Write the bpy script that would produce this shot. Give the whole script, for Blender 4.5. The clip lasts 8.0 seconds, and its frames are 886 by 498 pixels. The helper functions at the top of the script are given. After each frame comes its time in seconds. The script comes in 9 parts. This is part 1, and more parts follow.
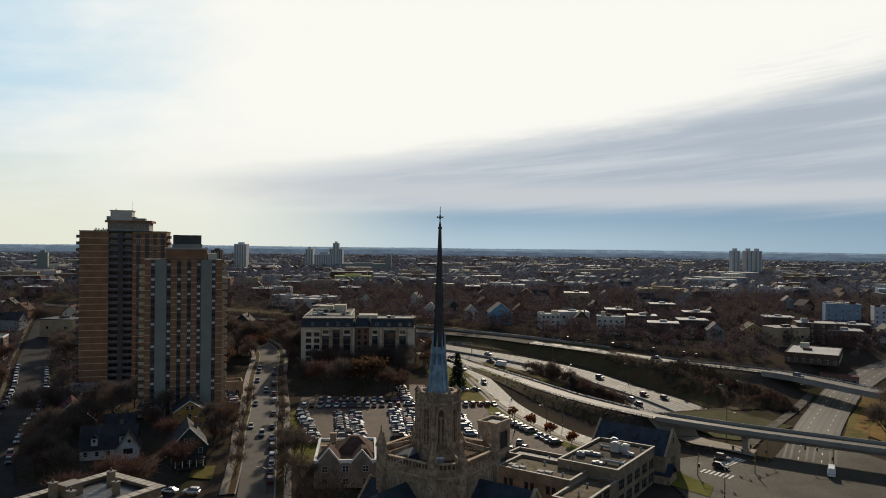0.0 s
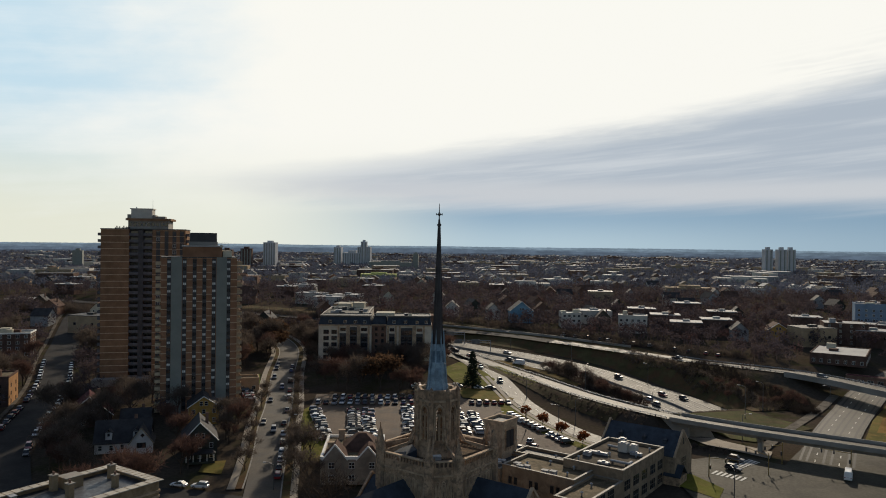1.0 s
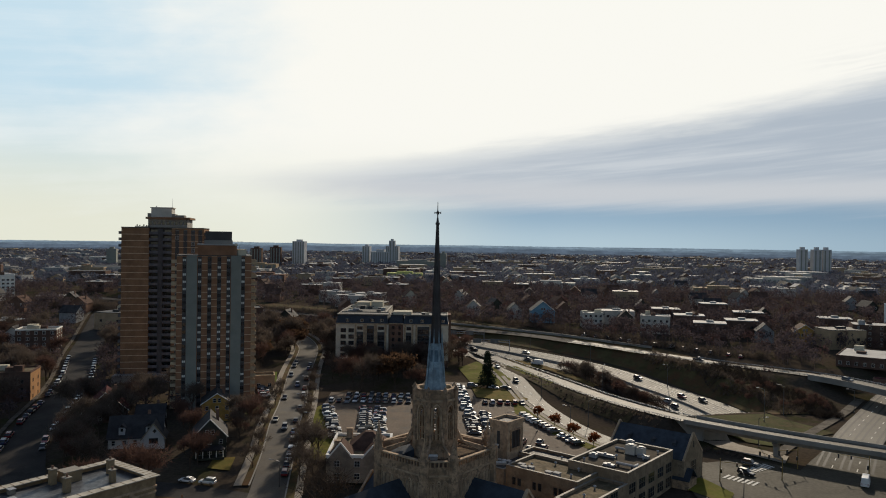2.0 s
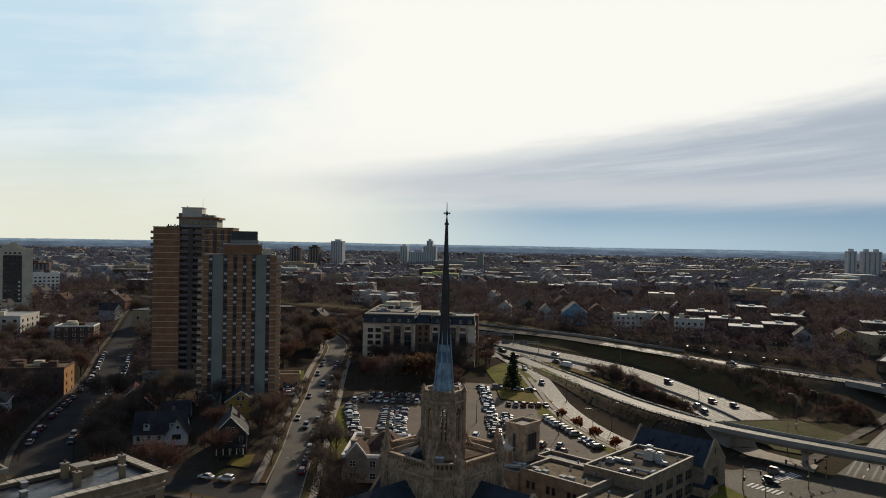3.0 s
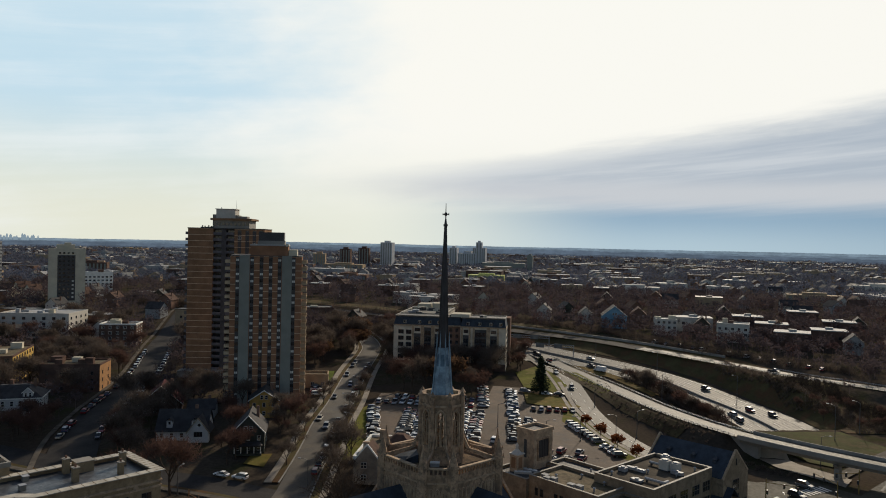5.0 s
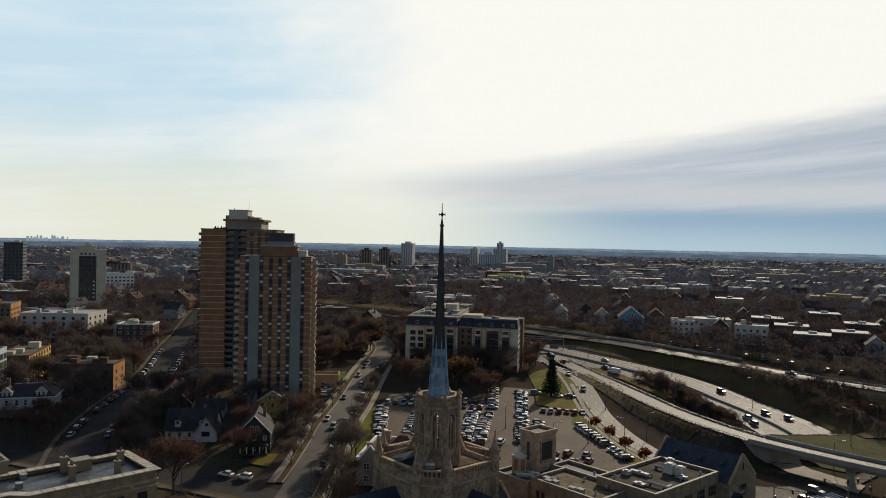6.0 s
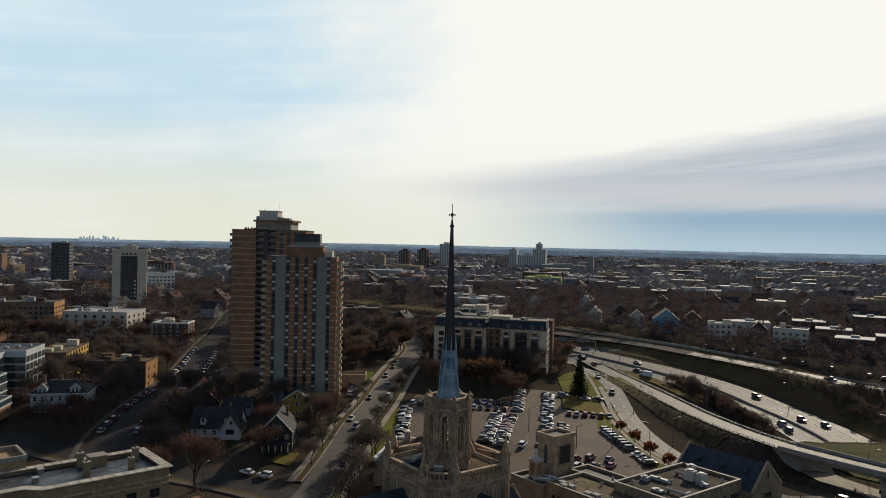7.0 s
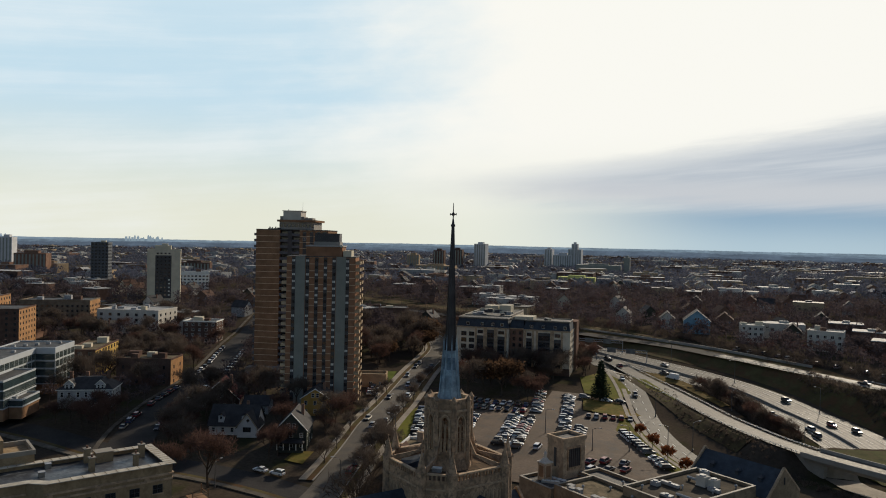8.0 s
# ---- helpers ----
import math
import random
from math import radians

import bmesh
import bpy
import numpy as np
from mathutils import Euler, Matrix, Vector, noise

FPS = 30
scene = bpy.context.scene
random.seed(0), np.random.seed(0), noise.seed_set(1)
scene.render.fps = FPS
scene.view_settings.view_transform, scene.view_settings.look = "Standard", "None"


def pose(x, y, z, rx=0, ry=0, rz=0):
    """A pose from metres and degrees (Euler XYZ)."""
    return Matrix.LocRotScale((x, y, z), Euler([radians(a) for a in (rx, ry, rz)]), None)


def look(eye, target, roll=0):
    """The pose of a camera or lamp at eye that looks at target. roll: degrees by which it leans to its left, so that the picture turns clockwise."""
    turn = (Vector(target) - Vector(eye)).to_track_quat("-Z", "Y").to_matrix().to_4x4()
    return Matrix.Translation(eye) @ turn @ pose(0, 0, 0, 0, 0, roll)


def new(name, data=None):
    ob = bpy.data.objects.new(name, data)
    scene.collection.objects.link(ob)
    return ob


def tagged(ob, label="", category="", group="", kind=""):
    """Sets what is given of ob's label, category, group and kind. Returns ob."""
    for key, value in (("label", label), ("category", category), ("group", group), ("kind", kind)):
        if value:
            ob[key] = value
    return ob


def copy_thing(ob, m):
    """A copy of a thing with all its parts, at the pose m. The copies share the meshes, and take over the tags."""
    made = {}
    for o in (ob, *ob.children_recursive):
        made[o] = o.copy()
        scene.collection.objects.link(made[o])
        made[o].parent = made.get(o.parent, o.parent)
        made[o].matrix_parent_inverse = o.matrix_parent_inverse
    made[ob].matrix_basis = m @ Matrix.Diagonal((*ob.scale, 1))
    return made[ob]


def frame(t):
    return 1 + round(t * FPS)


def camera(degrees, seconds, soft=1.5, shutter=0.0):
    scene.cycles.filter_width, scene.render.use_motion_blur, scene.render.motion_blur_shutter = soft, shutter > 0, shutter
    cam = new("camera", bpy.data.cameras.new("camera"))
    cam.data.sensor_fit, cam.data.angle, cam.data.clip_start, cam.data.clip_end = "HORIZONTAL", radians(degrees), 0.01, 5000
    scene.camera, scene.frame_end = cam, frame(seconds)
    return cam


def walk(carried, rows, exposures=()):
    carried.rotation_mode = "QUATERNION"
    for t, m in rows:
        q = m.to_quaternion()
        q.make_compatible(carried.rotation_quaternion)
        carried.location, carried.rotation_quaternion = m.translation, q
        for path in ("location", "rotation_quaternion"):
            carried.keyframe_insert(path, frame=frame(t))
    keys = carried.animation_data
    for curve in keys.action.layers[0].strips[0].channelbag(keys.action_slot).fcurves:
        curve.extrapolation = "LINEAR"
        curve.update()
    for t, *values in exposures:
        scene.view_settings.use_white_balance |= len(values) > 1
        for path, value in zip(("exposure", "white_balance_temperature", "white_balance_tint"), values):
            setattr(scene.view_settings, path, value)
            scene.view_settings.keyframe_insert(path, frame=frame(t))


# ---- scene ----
# ---------- camera and walk ----------
EXPO, SUN_POWER, SKY_STRENGTH = 0.0, 3.8, 1.0
cam = camera(62.3, 8.0, 1.0)
METRES, EYE, TILT, LEAN, TURN = 53.2, 68.0, 0.36, 0.1, 0.0
ROWS = [
    (0.0, 0.0, 0.0, 0.0, 0.01, -0.68, -0.77),
    (0.5, 0.0623, 0.0043, -0.0027, 1.33, -0.74, -0.77),
    (1.0, 0.1277, 0.0122, -0.0043, 2.44, -0.82, -0.79),
    (1.5, 0.1941, 0.0237, -0.006, 3.35, -0.88, -0.81),
    (3.0, 0.3843, 0.0718, -0.0006, 8.15, -0.96, -1.08),
    (3.5, 0.4424, 0.0909, -0.0007, 8.73, -0.98, -1.1),
    (4.0, 0.4958, 0.1119, 0.0006, 9.73, -0.97, -1.15),
    (4.5, 0.5469, 0.1322, 0.0022, 11.32, -0.94, -1.22),
    (6.0, 0.696, 0.196, 0.0029, 14.36, -0.89, -1.17),
    (6.5, 0.7494, 0.2218, 0.0041, 15.83, -0.89, -1.18),
    (7.0, 0.8095, 0.2499, 0.0049, 17.66, -0.9, -1.2),
    (7.5, 0.8735, 0.2814, 0.0062, 19.4, -0.94, -1.22),
    (8.0, 0.9395, 0.317, 0.0065, 20.69, -0.97, -1.21),
]
walk(cam, [(t, pose(0, 0, EYE, TILT, LEAN, TURN) @ pose(METRES * x, METRES * y, METRES * z, 90 + pitch, roll, yaw)) for t, x, y, z, yaw, pitch, roll in ROWS],
     exposures=[(0.0, EXPO), (8.0, EXPO)])

# ---------- world and sun ----------
SUN_AZ, SUN_EL = 10.0, 26.0          # degrees from +y towards +x, and above the horizon
saz, sel = radians(SUN_AZ), radians(SUN_EL)
SUN_DIR = Vector((math.sin(saz) * math.cos(sel), math.cos(saz) * math.cos(sel), math.sin(sel)))
sun = new("sun", bpy.data.lights.new("sun", "SUN"))
sun.data.energy, sun.data.angle, sun.data.color = SUN_POWER, radians(1.2), (1.0, 0.865, 0.68)
sun.matrix_world = look(SUN_DIR * 400, (0, 0, 0))

world = bpy.data.worlds.new("world")
scene.world = world
world.use_nodes = True


class Nodes:
    """Short hand for building node trees."""

    def __init__(self, tree):
        self.tree = tree

    def put(self, kind, **values):
        n = self.tree.nodes.new(kind)
        for k, v in values.items():
            if k in n.inputs.keys():
                n.inputs[k].default_value = v
            else:
                setattr(n, k, v)
        return n

    def link(self, a, b):
        self.tree.links.new(a, b)

    def feed(self, value, socket):
        if isinstance(value, (int, float)):
            socket.default_value = value
        elif isinstance(value, tuple):
            socket.default_value = value if len(value) == 4 or socket.type == "VECTOR" else (*value, 1)
        else:
            self.link(value, socket)

    def math(self, op, a, b=0.0, c=0.0):
        n = self.put("ShaderNodeMath", operation=op)
        for s, v in zip(n.inputs, (a, b, c)):
            self.feed(v, s)
        return n.outputs[0]

    def mix(self, fac, a, b, mode="MIX"):
        n = self.put("ShaderNodeMix", data_type="RGBA", blend_type=mode)
        self.feed(fac, n.inputs[0]), self.feed(a, n.inputs[6]), self.feed(b, n.inputs[7])
        return n.outputs[2]

    def smooth(self, v, lo, hi, a=0.0, b=1.0):
        n = self.put("ShaderNodeMapRange", interpolation_type="SMOOTHSTEP")
        for s, x in zip(n.inputs, (v, lo, hi, a, b)):
            self.feed(x, s)
        return n.outputs[0]

    def noise(self, vec, scale, detail=4.0, rough=0.55):
        n = self.put("ShaderNodeTexNoise", Scale=scale, Detail=detail, Roughness=rough)
        if vec is not None:
            self.link(vec, n.inputs["Vector"])
        return n.outputs["Fac"]


def build_sky():
    t = Nodes(world.node_tree)
    for n in list(world.node_tree.nodes):
        world.node_tree.nodes.remove(n)
    out = t.put("ShaderNodeOutputWorld")
    back = t.put("ShaderNodeBackground")
    back.inputs["Strength"].default_value = SKY_STRENGTH
    t.link(back.outputs[0], out.inputs[0])
    sky = t.put("ShaderNodeTexSky", sky_type="NISHITA", sun_disc=False, sun_elevation=sel, sun_rotation=saz, air_density=1.0, dust_density=1.2, altitude=250)
    way = t.put("ShaderNodeTexCoord").outputs["Generated"]
    sep = t.put("ShaderNodeSeparateXYZ")
    t.link(way, sep.inputs[0])
    x, y, z = sep.outputs
    az = t.math("MULTIPLY", t.math("ARCTAN2", x, y), 57.2958)
    el = t.math("MULTIPLY", t.math("ARCSINE", z), 57.2958)
    # directions as a flat map, clouds drawn out along the horizon
    def plane(sx, sy, off=0.0):
        c = t.put("ShaderNodeCombineXYZ")
        t.link(t.math("MULTIPLY", az, sx), c.inputs[0])
        t.link(t.math("MULTIPLY", t.math("SUBTRACT", el, t.math("MULTIPLY", az, 0.09)), sy), c.inputs[1])
        c.inputs[2].default_value = off
        return c.outputs[0]
    streak = t.noise(plane(0.03, 0.55), 1.0, 6.0, 0.6)
    puff = t.noise(plane(0.07, 0.16, 3.0), 1.0, 6.0, 0.55)
    fine = t.noise(plane(0.16, 1.1, 7.0), 1.0, 5.0, 0.6)
    wob = t.math("SUBTRACT", puff, 0.5)
    clear = t.mix(1.0, t.mix(1.0, sky.outputs[0], (0.088, 0.085, 0.083), "MULTIPLY"), (0.01, 0.014, 0.02), "ADD")
    # the boundary of the milky part, drawn uneven
    edge = t.math("ADD", az, t.math("MULTIPLY", wob, 26.0))
    ahead = t.math("MULTIPLY", t.math("MULTIPLY", t.smooth(az, -78.0, -54.0), t.smooth(az, 62.0, 38.0)), t.smooth(el, 38.0, 21.0))
    wisp = t.smooth(t.math("ADD", t.math("MULTIPLY", streak, 0.6), t.math("MULTIPLY", puff, 0.6)), 0.5, 0.85)
    blue = t.mix(t.smooth(el, 1.0, 11.0), (0.78, 0.79, 0.67), (0.55, 0.73, 0.84))
    blue = t.mix(t.smooth(el, 13.0, 24.0), blue, (0.66, 0.785, 0.865))
    blue = t.mix(t.math("MULTIPLY", wisp, 0.5), blue, (0.90, 0.93, 0.93))
    front = t.mix(ahead, clear, blue)
    glow = t.math("MULTIPLY", t.smooth(edge, -34.0, -15.0), t.smooth(edge, 62.0, 34.0))
    white = t.mix(t.smooth(el, 0.0, 9.0), (0.80, 0.82, 0.72), (0.955, 0.945, 0.885))
    front = t.mix(t.math("MULTIPLY", glow, t.smooth(el, 38.0, 24.0)), front, white)
    # the grey bank: its upper edge climbs to the right
    top = t.math("ADD", t.math("ADD", 7.6, t.math("MULTIPLY", az, 0.135)), t.math("MULTIPLY", t.math("POWER", t.math("MAXIMUM", t.math("SUBTRACT", az, 12.0), 0.0), 1.6), 0.006))
    lift = t.math("ADD", t.math("MULTIPLY", t.math("SUBTRACT", streak, 0.5), 2.0), t.math("MULTIPLY", t.math("SUBTRACT", fine, 0.5), 1.6))
    under = t.math("SUBTRACT", t.math("ADD", top, lift), el)
    near_land = t.smooth(t.math("ADD", el, t.math("MULTIPLY", wob, 3.0)), 5.0, 2.5)
    bank = t.math("MULTIPLY", t.smooth(under, -0.9, 1.7), t.smooth(t.math("SUBTRACT", az, t.math("MULTIPLY", near_land, 11.0)), -31.0, -8.0))
    bank = t.math("MULTIPLY", bank, t.smooth(az, 110.0, 60.0))
    grey = t.mix(t.smooth(streak, 0.4, 0.64), (0.43, 0.49, 0.56), (0.575, 0.62, 0.665))
    grey = t.mix(t.math("MULTIPLY", t.smooth(az, 10.0, -16.0), t.smooth(fine, 0.3, 0.7, 0.3, 0.75)), grey, (0.72, 0.735, 0.735))
    grey = t.mix(t.math("MULTIPLY", t.smooth(el, 2.2, 3.6), t.smooth(el, 5.4, 4.0)), grey, (0.57, 0.60, 0.635))
    low = t.mix(t.smooth(el, -0.2, 2.6), (0.44, 0.57, 0.65), (0.29, 0.425, 0.55))
    low = t.mix(t.math("MULTIPLY", t.smooth(az, 4.0, 34.0), 0.55), low, (0.2, 0.315, 0.43))
    grey = t.mix(t.smooth(t.math("ADD", el, t.math("MULTIPLY", t.math("SUBTRACT", streak, 0.5), 2.2)), 3.8, 1.9), grey, low)
    front = t.mix(bank, front, grey)
    # wave clouds in rows along the bank's upper edge
    wave = t.put("ShaderNodeTexWave", wave_type="BANDS", bands_direction="Y", Scale=0.8, Distortion=11.0)
    wave.inputs["Detail"].default_value = 3.0
    tilt = t.put("ShaderNodeCombineXYZ")
    t.link(t.math("MULTIPLY", az, 0.16), tilt.inputs[0])
    t.link(t.math("SUBTRACT", el, t.math("MULTIPLY", az, 0.12)), tilt.inputs[1])
    t.link(tilt.outputs[0], wave.inputs["Vector"])
    rows = t.math("MULTIPLY", t.math("MULTIPLY", wave.outputs["Fac"], t.smooth(under, -3.4, -0.8)), t.math("MULTIPLY", t.smooth(under, 2.0, -0.4), t.smooth(az, 15.0, 26.0)))
    front = t.mix(t.math("MULTIPLY", t.math("MULTIPLY", rows, t.smooth(puff, 0.4, 0.64)), 0.34), front, (0.50, 0.54, 0.58))
    t.link(front, back.inputs["Color"])


build_sky()

# ---------- materials ----------
MATS = {}


def material(name, colour, rough=0.8, metal=0.0, vary=0.25, scale=0.4, grain=6.0, bump=0.0, second=None, spots=0.0, island=0.0, objrand=0.0, spec=None, coat=0.0, through_=0.0):
    """A procedural surface: a base colour broken up by large stains, fine grain and, where asked, by piece."""
    if name in MATS:
        return MATS[name]
    m = bpy.data.materials.new(name)
    m.use_nodes = True
    t = Nodes(m.node_tree)
    bsdf = m.node_tree.nodes["Principled BSDF"]
    co = t.put("ShaderNodeTexCoord").outputs["Object"]
    big = t.noise(co, scale, 5.0, 0.6)
    small = t.noise(co, grain, 3.0, 0.6)
    dark = tuple(c * (1 - vary) for c in colour)
    light = tuple(min(1, c * (1 + vary)) for c in colour)
    col = t.mix(t.smooth(big, 0.3, 0.7), dark, light)
    if second:
        col = t.mix(t.smooth(t.noise(co, scale * 2.3, 6.0, 0.65), 0.5 - spots * 0.3, 0.72 - spots * 0.3), col, second)
    col = t.mix(t.smooth(small, 0.3, 0.75, 0.0, 0.35), col, dark)
    if island:
        g = t.put("ShaderNodeNewGeometry").outputs["Random Per Island"]
        col = t.mix(t.math("MULTIPLY", g, island), col, tuple(c * 0.35 for c in colour))
    if objrand:
        o = t.put("ShaderNodeObjectInfo").outputs["Random"]
        col = t.mix(t.math("MULTIPLY", o, objrand), col, tuple(c * 0.4 for c in colour))
    t.link(col, bsdf.inputs["Base Color"])
    t.feed(t.smooth(small, 0.2, 0.8, max(0.02, rough - 0.08), min(1, rough + 0.08)), bsdf.inputs["Roughness"])
    bsdf.inputs["Metallic"].default_value = metal
    bsdf.inputs["Specular IOR Level"].default_value = (0.5 if rough < 0.6 else 0.03) if spec is None else spec
    bsdf.inputs["Coat Weight"].default_value = coat
    if bump:
        b = t.put("ShaderNodeBump", Strength=0.6, Distance=bump)
        t.link(small, b.inputs["Height"])
        t.link(b.outputs[0], bsdf.inputs["Normal"])
    if through_:
        tr = t.put("ShaderNodeBsdfTranslucent")
        t.link(col, tr.inputs["Color"])
        mx = t.put("ShaderNodeMixShader")
        mx.inputs[0].default_value = through_
        out = m.node_tree.nodes["Material Output"]
        t.link(bsdf.outputs[0], mx.inputs[1]), t.link(tr.outputs[0], mx.inputs[2]), t.link(mx.outputs[0], out.inputs[0])
    MATS[name] = m
    return m


def glass_mat(name, colour=(0.02, 0.025, 0.03), rough=0.08):
    return material(name, colour, rough, 0.0, 0.3, 0.7, 2.0, spec=0.8, objrand=0.5)


ASPHALT = material("asphalt", (0.085, 0.071, 0.054), 0.8, vary=0.3, scale=0.06, grain=2.0, second=(0.075, 0.067, 0.058), spots=0.2, spec=0.25)
LOT = material("lot_asphalt", (0.108, 0.076, 0.052), 0.85, spec=0.15, vary=0.25, scale=0.07, grain=1.5, second=(0.075, 0.063, 0.053), spots=0.1)
CONCRETE_ROAD = material("road_concrete", (0.098, 0.087, 0.067), 0.64, spec=0.1, vary=0.22, scale=0.08, grain=1.5, second=(0.075, 0.068, 0.058), spots=0.1)
CONCRETE = material("concrete", (0.26, 0.24, 0.21), 0.85, spec=0.2, vary=0.18, scale=0.15, grain=2.0, bump=0.01)
SIDEWALK = material("sidewalk_concrete", (0.24, 0.205, 0.16), 0.85, spec=0.2, vary=0.2, scale=0.2, grain=2.0)
GRASS = material("lawn", (0.12, 0.105, 0.028), 0.95, vary=0.3, scale=0.06, grain=1.2, second=(0.19, 0.13, 0.04), spots=0.35)
STONE = material("limestone", (0.36, 0.245, 0.155), 0.88, spec=0.15, vary=0.4, scale=0.5, grain=2.2, bump=0.06, second=(0.16, 0.12, 0.085), spots=0.2)
STONE_LIGHT = material("pale_limestone", (0.42, 0.305, 0.2), 0.88, spec=0.15, vary=0.32, scale=0.6, grain=2.4, bump=0.04, second=(0.23, 0.175, 0.125), spots=0.1)
SLATE = material("blue_slate", (0.032, 0.042, 0.055), 0.7, spec=0.25, vary=0.3, scale=0.5, grain=5.0, bump=0.02)
VERDIGRIS = material("pale_blue_metal", (0.22, 0.315, 0.385), 0.55, 0.1, vary=0.4, scale=0.6, grain=3.0)
LEAD = material("dark_lead", (0.045, 0.042, 0.045), 0.45, 0.5, vary=0.25, scale=0.5, grain=3.0)
GLASS = glass_mat("window_glass")
# ---------- small mesh helpers ----------
def part(name, bm, mat, parent=None, label="", smooth=False):
    """Link a bmesh as one mesh object, under a thing or a part if one is given."""
    me = bpy.data.meshes.new(name)
    if smooth:
        for f in bm.faces:
            f.smooth = True
    bm.normal_update()
    bm.to_mesh(me)
    bm.free()
    for m in (mat if isinstance(mat, (list, tuple)) else [mat]):
        me.materials.append(m)
    ob = new(name, me)
    ob.parent = parent
    if label:
        ob["label"] = label
    return ob


def thing(name, x, y, z, rz=0.0, label="", category="", group="", kind=""):
    ob = new(name)
    ob.matrix_basis = pose(x, y, z, 0, 0, rz)
    ob.empty_display_size = 1.0
    return tagged(ob, label, category, group, kind)


def BM():
    return bmesh.new()


def box(bm, x0, y0, z0, x1, y1, z1, mi=0):
    v = [bm.verts.new(p) for p in ((x0, y0, z0), (x1, y0, z0), (x1, y1, z0), (x0, y1, z0), (x0, y0, z1), (x1, y0, z1), (x1, y1, z1), (x0, y1, z1))]
    for q in ((3, 2, 1, 0), (4, 5, 6, 7), (0, 1, 5, 4), (1, 2, 6, 5), (2, 3, 7, 6), (3, 0, 4, 7)):
        bm.faces.new([v[i] for i in q]).material_index = mi
    return v


def prism(bm, poly, z0, z1, top=None, mi=0):
    """A closed upright body over a polygon (counter-clockwise); top: another outline of equal count for the upper end."""
    a = [bm.verts.new((x, y, z0)) for x, y in poly]
    b = [bm.verts.new((x, y, z1)) for x, y in (top or poly)]
    n = len(a)
    bm.faces.new(a[::-1]).material_index = mi
    bm.faces.new(b).material_index = mi
    for i in range(n):
        bm.faces.new((a[i], a[(i + 1) % n], b[(i + 1) % n], b[i])).material_index = mi


def spike(bm, poly, z0, apex, mi=0):
    a = [bm.verts.new((x, y, z0)) for x, y in poly]
    p = bm.verts.new(apex)
    bm.faces.new(a[::-1]).material_index = mi
    for i in range(len(a)):
        bm.faces.new((a[i], a[(i + 1) % len(a)], p)).material_index = mi


def ring(n, r, turn=0.0, cx=0.0, cy=0.0):
    return [(cx + r * math.cos(2 * math.pi * i / n + turn), cy + r * math.sin(2 * math.pi * i / n + turn)) for i in range(n)]


def tube(bm, a, b, r0, r1=None, n=6, mi=0):
    a, b = Vector(a), Vector(b)
    r1 = r0 if r1 is None else r1
    d = (b - a).normalized()
    u = d.orthogonal().normalized()
    w = d.cross(u)
    A = [bm.verts.new(a + (u * math.cos(6.28319 * i / n) + w * math.sin(6.28319 * i / n)) * r0) for i in range(n)]
    B = [bm.verts.new(b + (u * math.cos(6.28319 * i / n) + w * math.sin(6.28319 * i / n)) * r1) for i in range(n)]
    for i in range(n):
        bm.faces.new((A[i], A[(i + 1) % n], B[(i + 1) % n], B[i])).material_index = mi
    bm.faces.new(A[::-1]).material_index = mi
    bm.faces.new(B).material_index = mi


def gable(bm, x0, y0, x1, y1, z0, z1, over=0.4, thick=0.25, along="x", mi=0):
    """Two sloping roof slabs with a ridge along x or y."""
    def at(u, v, z):
        return bm.verts.new((u, v, z) if along == "x" else (v, u, z))
    (u0, u1, v0, v1) = (x0, x1, y0, y1) if along == "x" else (y0, y1, x0, x1)
    u0, u1 = u0 - over, u1 + over
    m = (v0 + v1) / 2
    fall = (z1 - z0) / (m - v0) * over
    for side, e in ((v0 - over, z0 - fall), (v1 + over, z0 - fall)):
        q = [at(u0, side, e), at(u1, side, e), at(u1, m, z1), at(u0, m, z1), at(u0, side, e + thick), at(u1, side, e + thick), at(u1, m, z1 + thick), at(u0, m, z1 + thick)]
        for f in ((0, 1, 2, 3), (4, 5, 6, 7), (0, 1, 5, 4), (1, 2, 6, 5), (2, 3, 7, 6), (3, 0, 4, 7)):
            bm.faces.new([q[i] for i in f]).material_index = mi
    bmesh.ops.recalc_face_normals(bm, faces=bm.faces[:])


# ---------- the lie of the land ----------
def along(pts, step=3.0):
    """Points at even steps on a smooth line through pts."""
    P = np.array(pts, float)
    s = np.concatenate([[0], np.cumsum(np.hypot(*np.diff(P, axis=0).T))])
    n = max(2, int(s[-1] / step) + 1)
    u = np.linspace(0, s[-1], n)
    Q = np.stack([np.interp(u, s, P[:, 0]), np.interp(u, s, P[:, 1])], 1)
    k = max(1, int(9 / step))
    for _ in range(2):
        R = Q.copy()
        for i in range(1, n - 1):
            j = min(k, i, n - 1 - i)
            R[i] = Q[i - j:i + j + 1].mean(0)
        Q = R
    return Q


FREEWAY = [(-330, 570), (-160, 500), (-60, 452), (-20, 427), (5, 409), (21, 399), (35, 389.5), (47, 381.5), (58, 372.5), (69, 359.5), (79, 343.5), (87.5, 328), (94, 313), (97.5, 302), (100, 291)]
FWAY = along(FREEWAY, 4.0)
FAR_STREET = [(-330, 575), (-150, 515), (-30, 462), (18, 440), (33, 432), (51.5, 417), (71, 403), (83, 392), (96, 383.5), (107, 375), (118, 365.5), (131, 357.5), (142, 350.5), (152, 342), (161, 332), (167.5, 317), (175, 298), (190, 272), (215, 240), (250, 203), (310, 150)]
FSTR = along(FAR_STREET, 4.0)
FW_HALF = 17.5
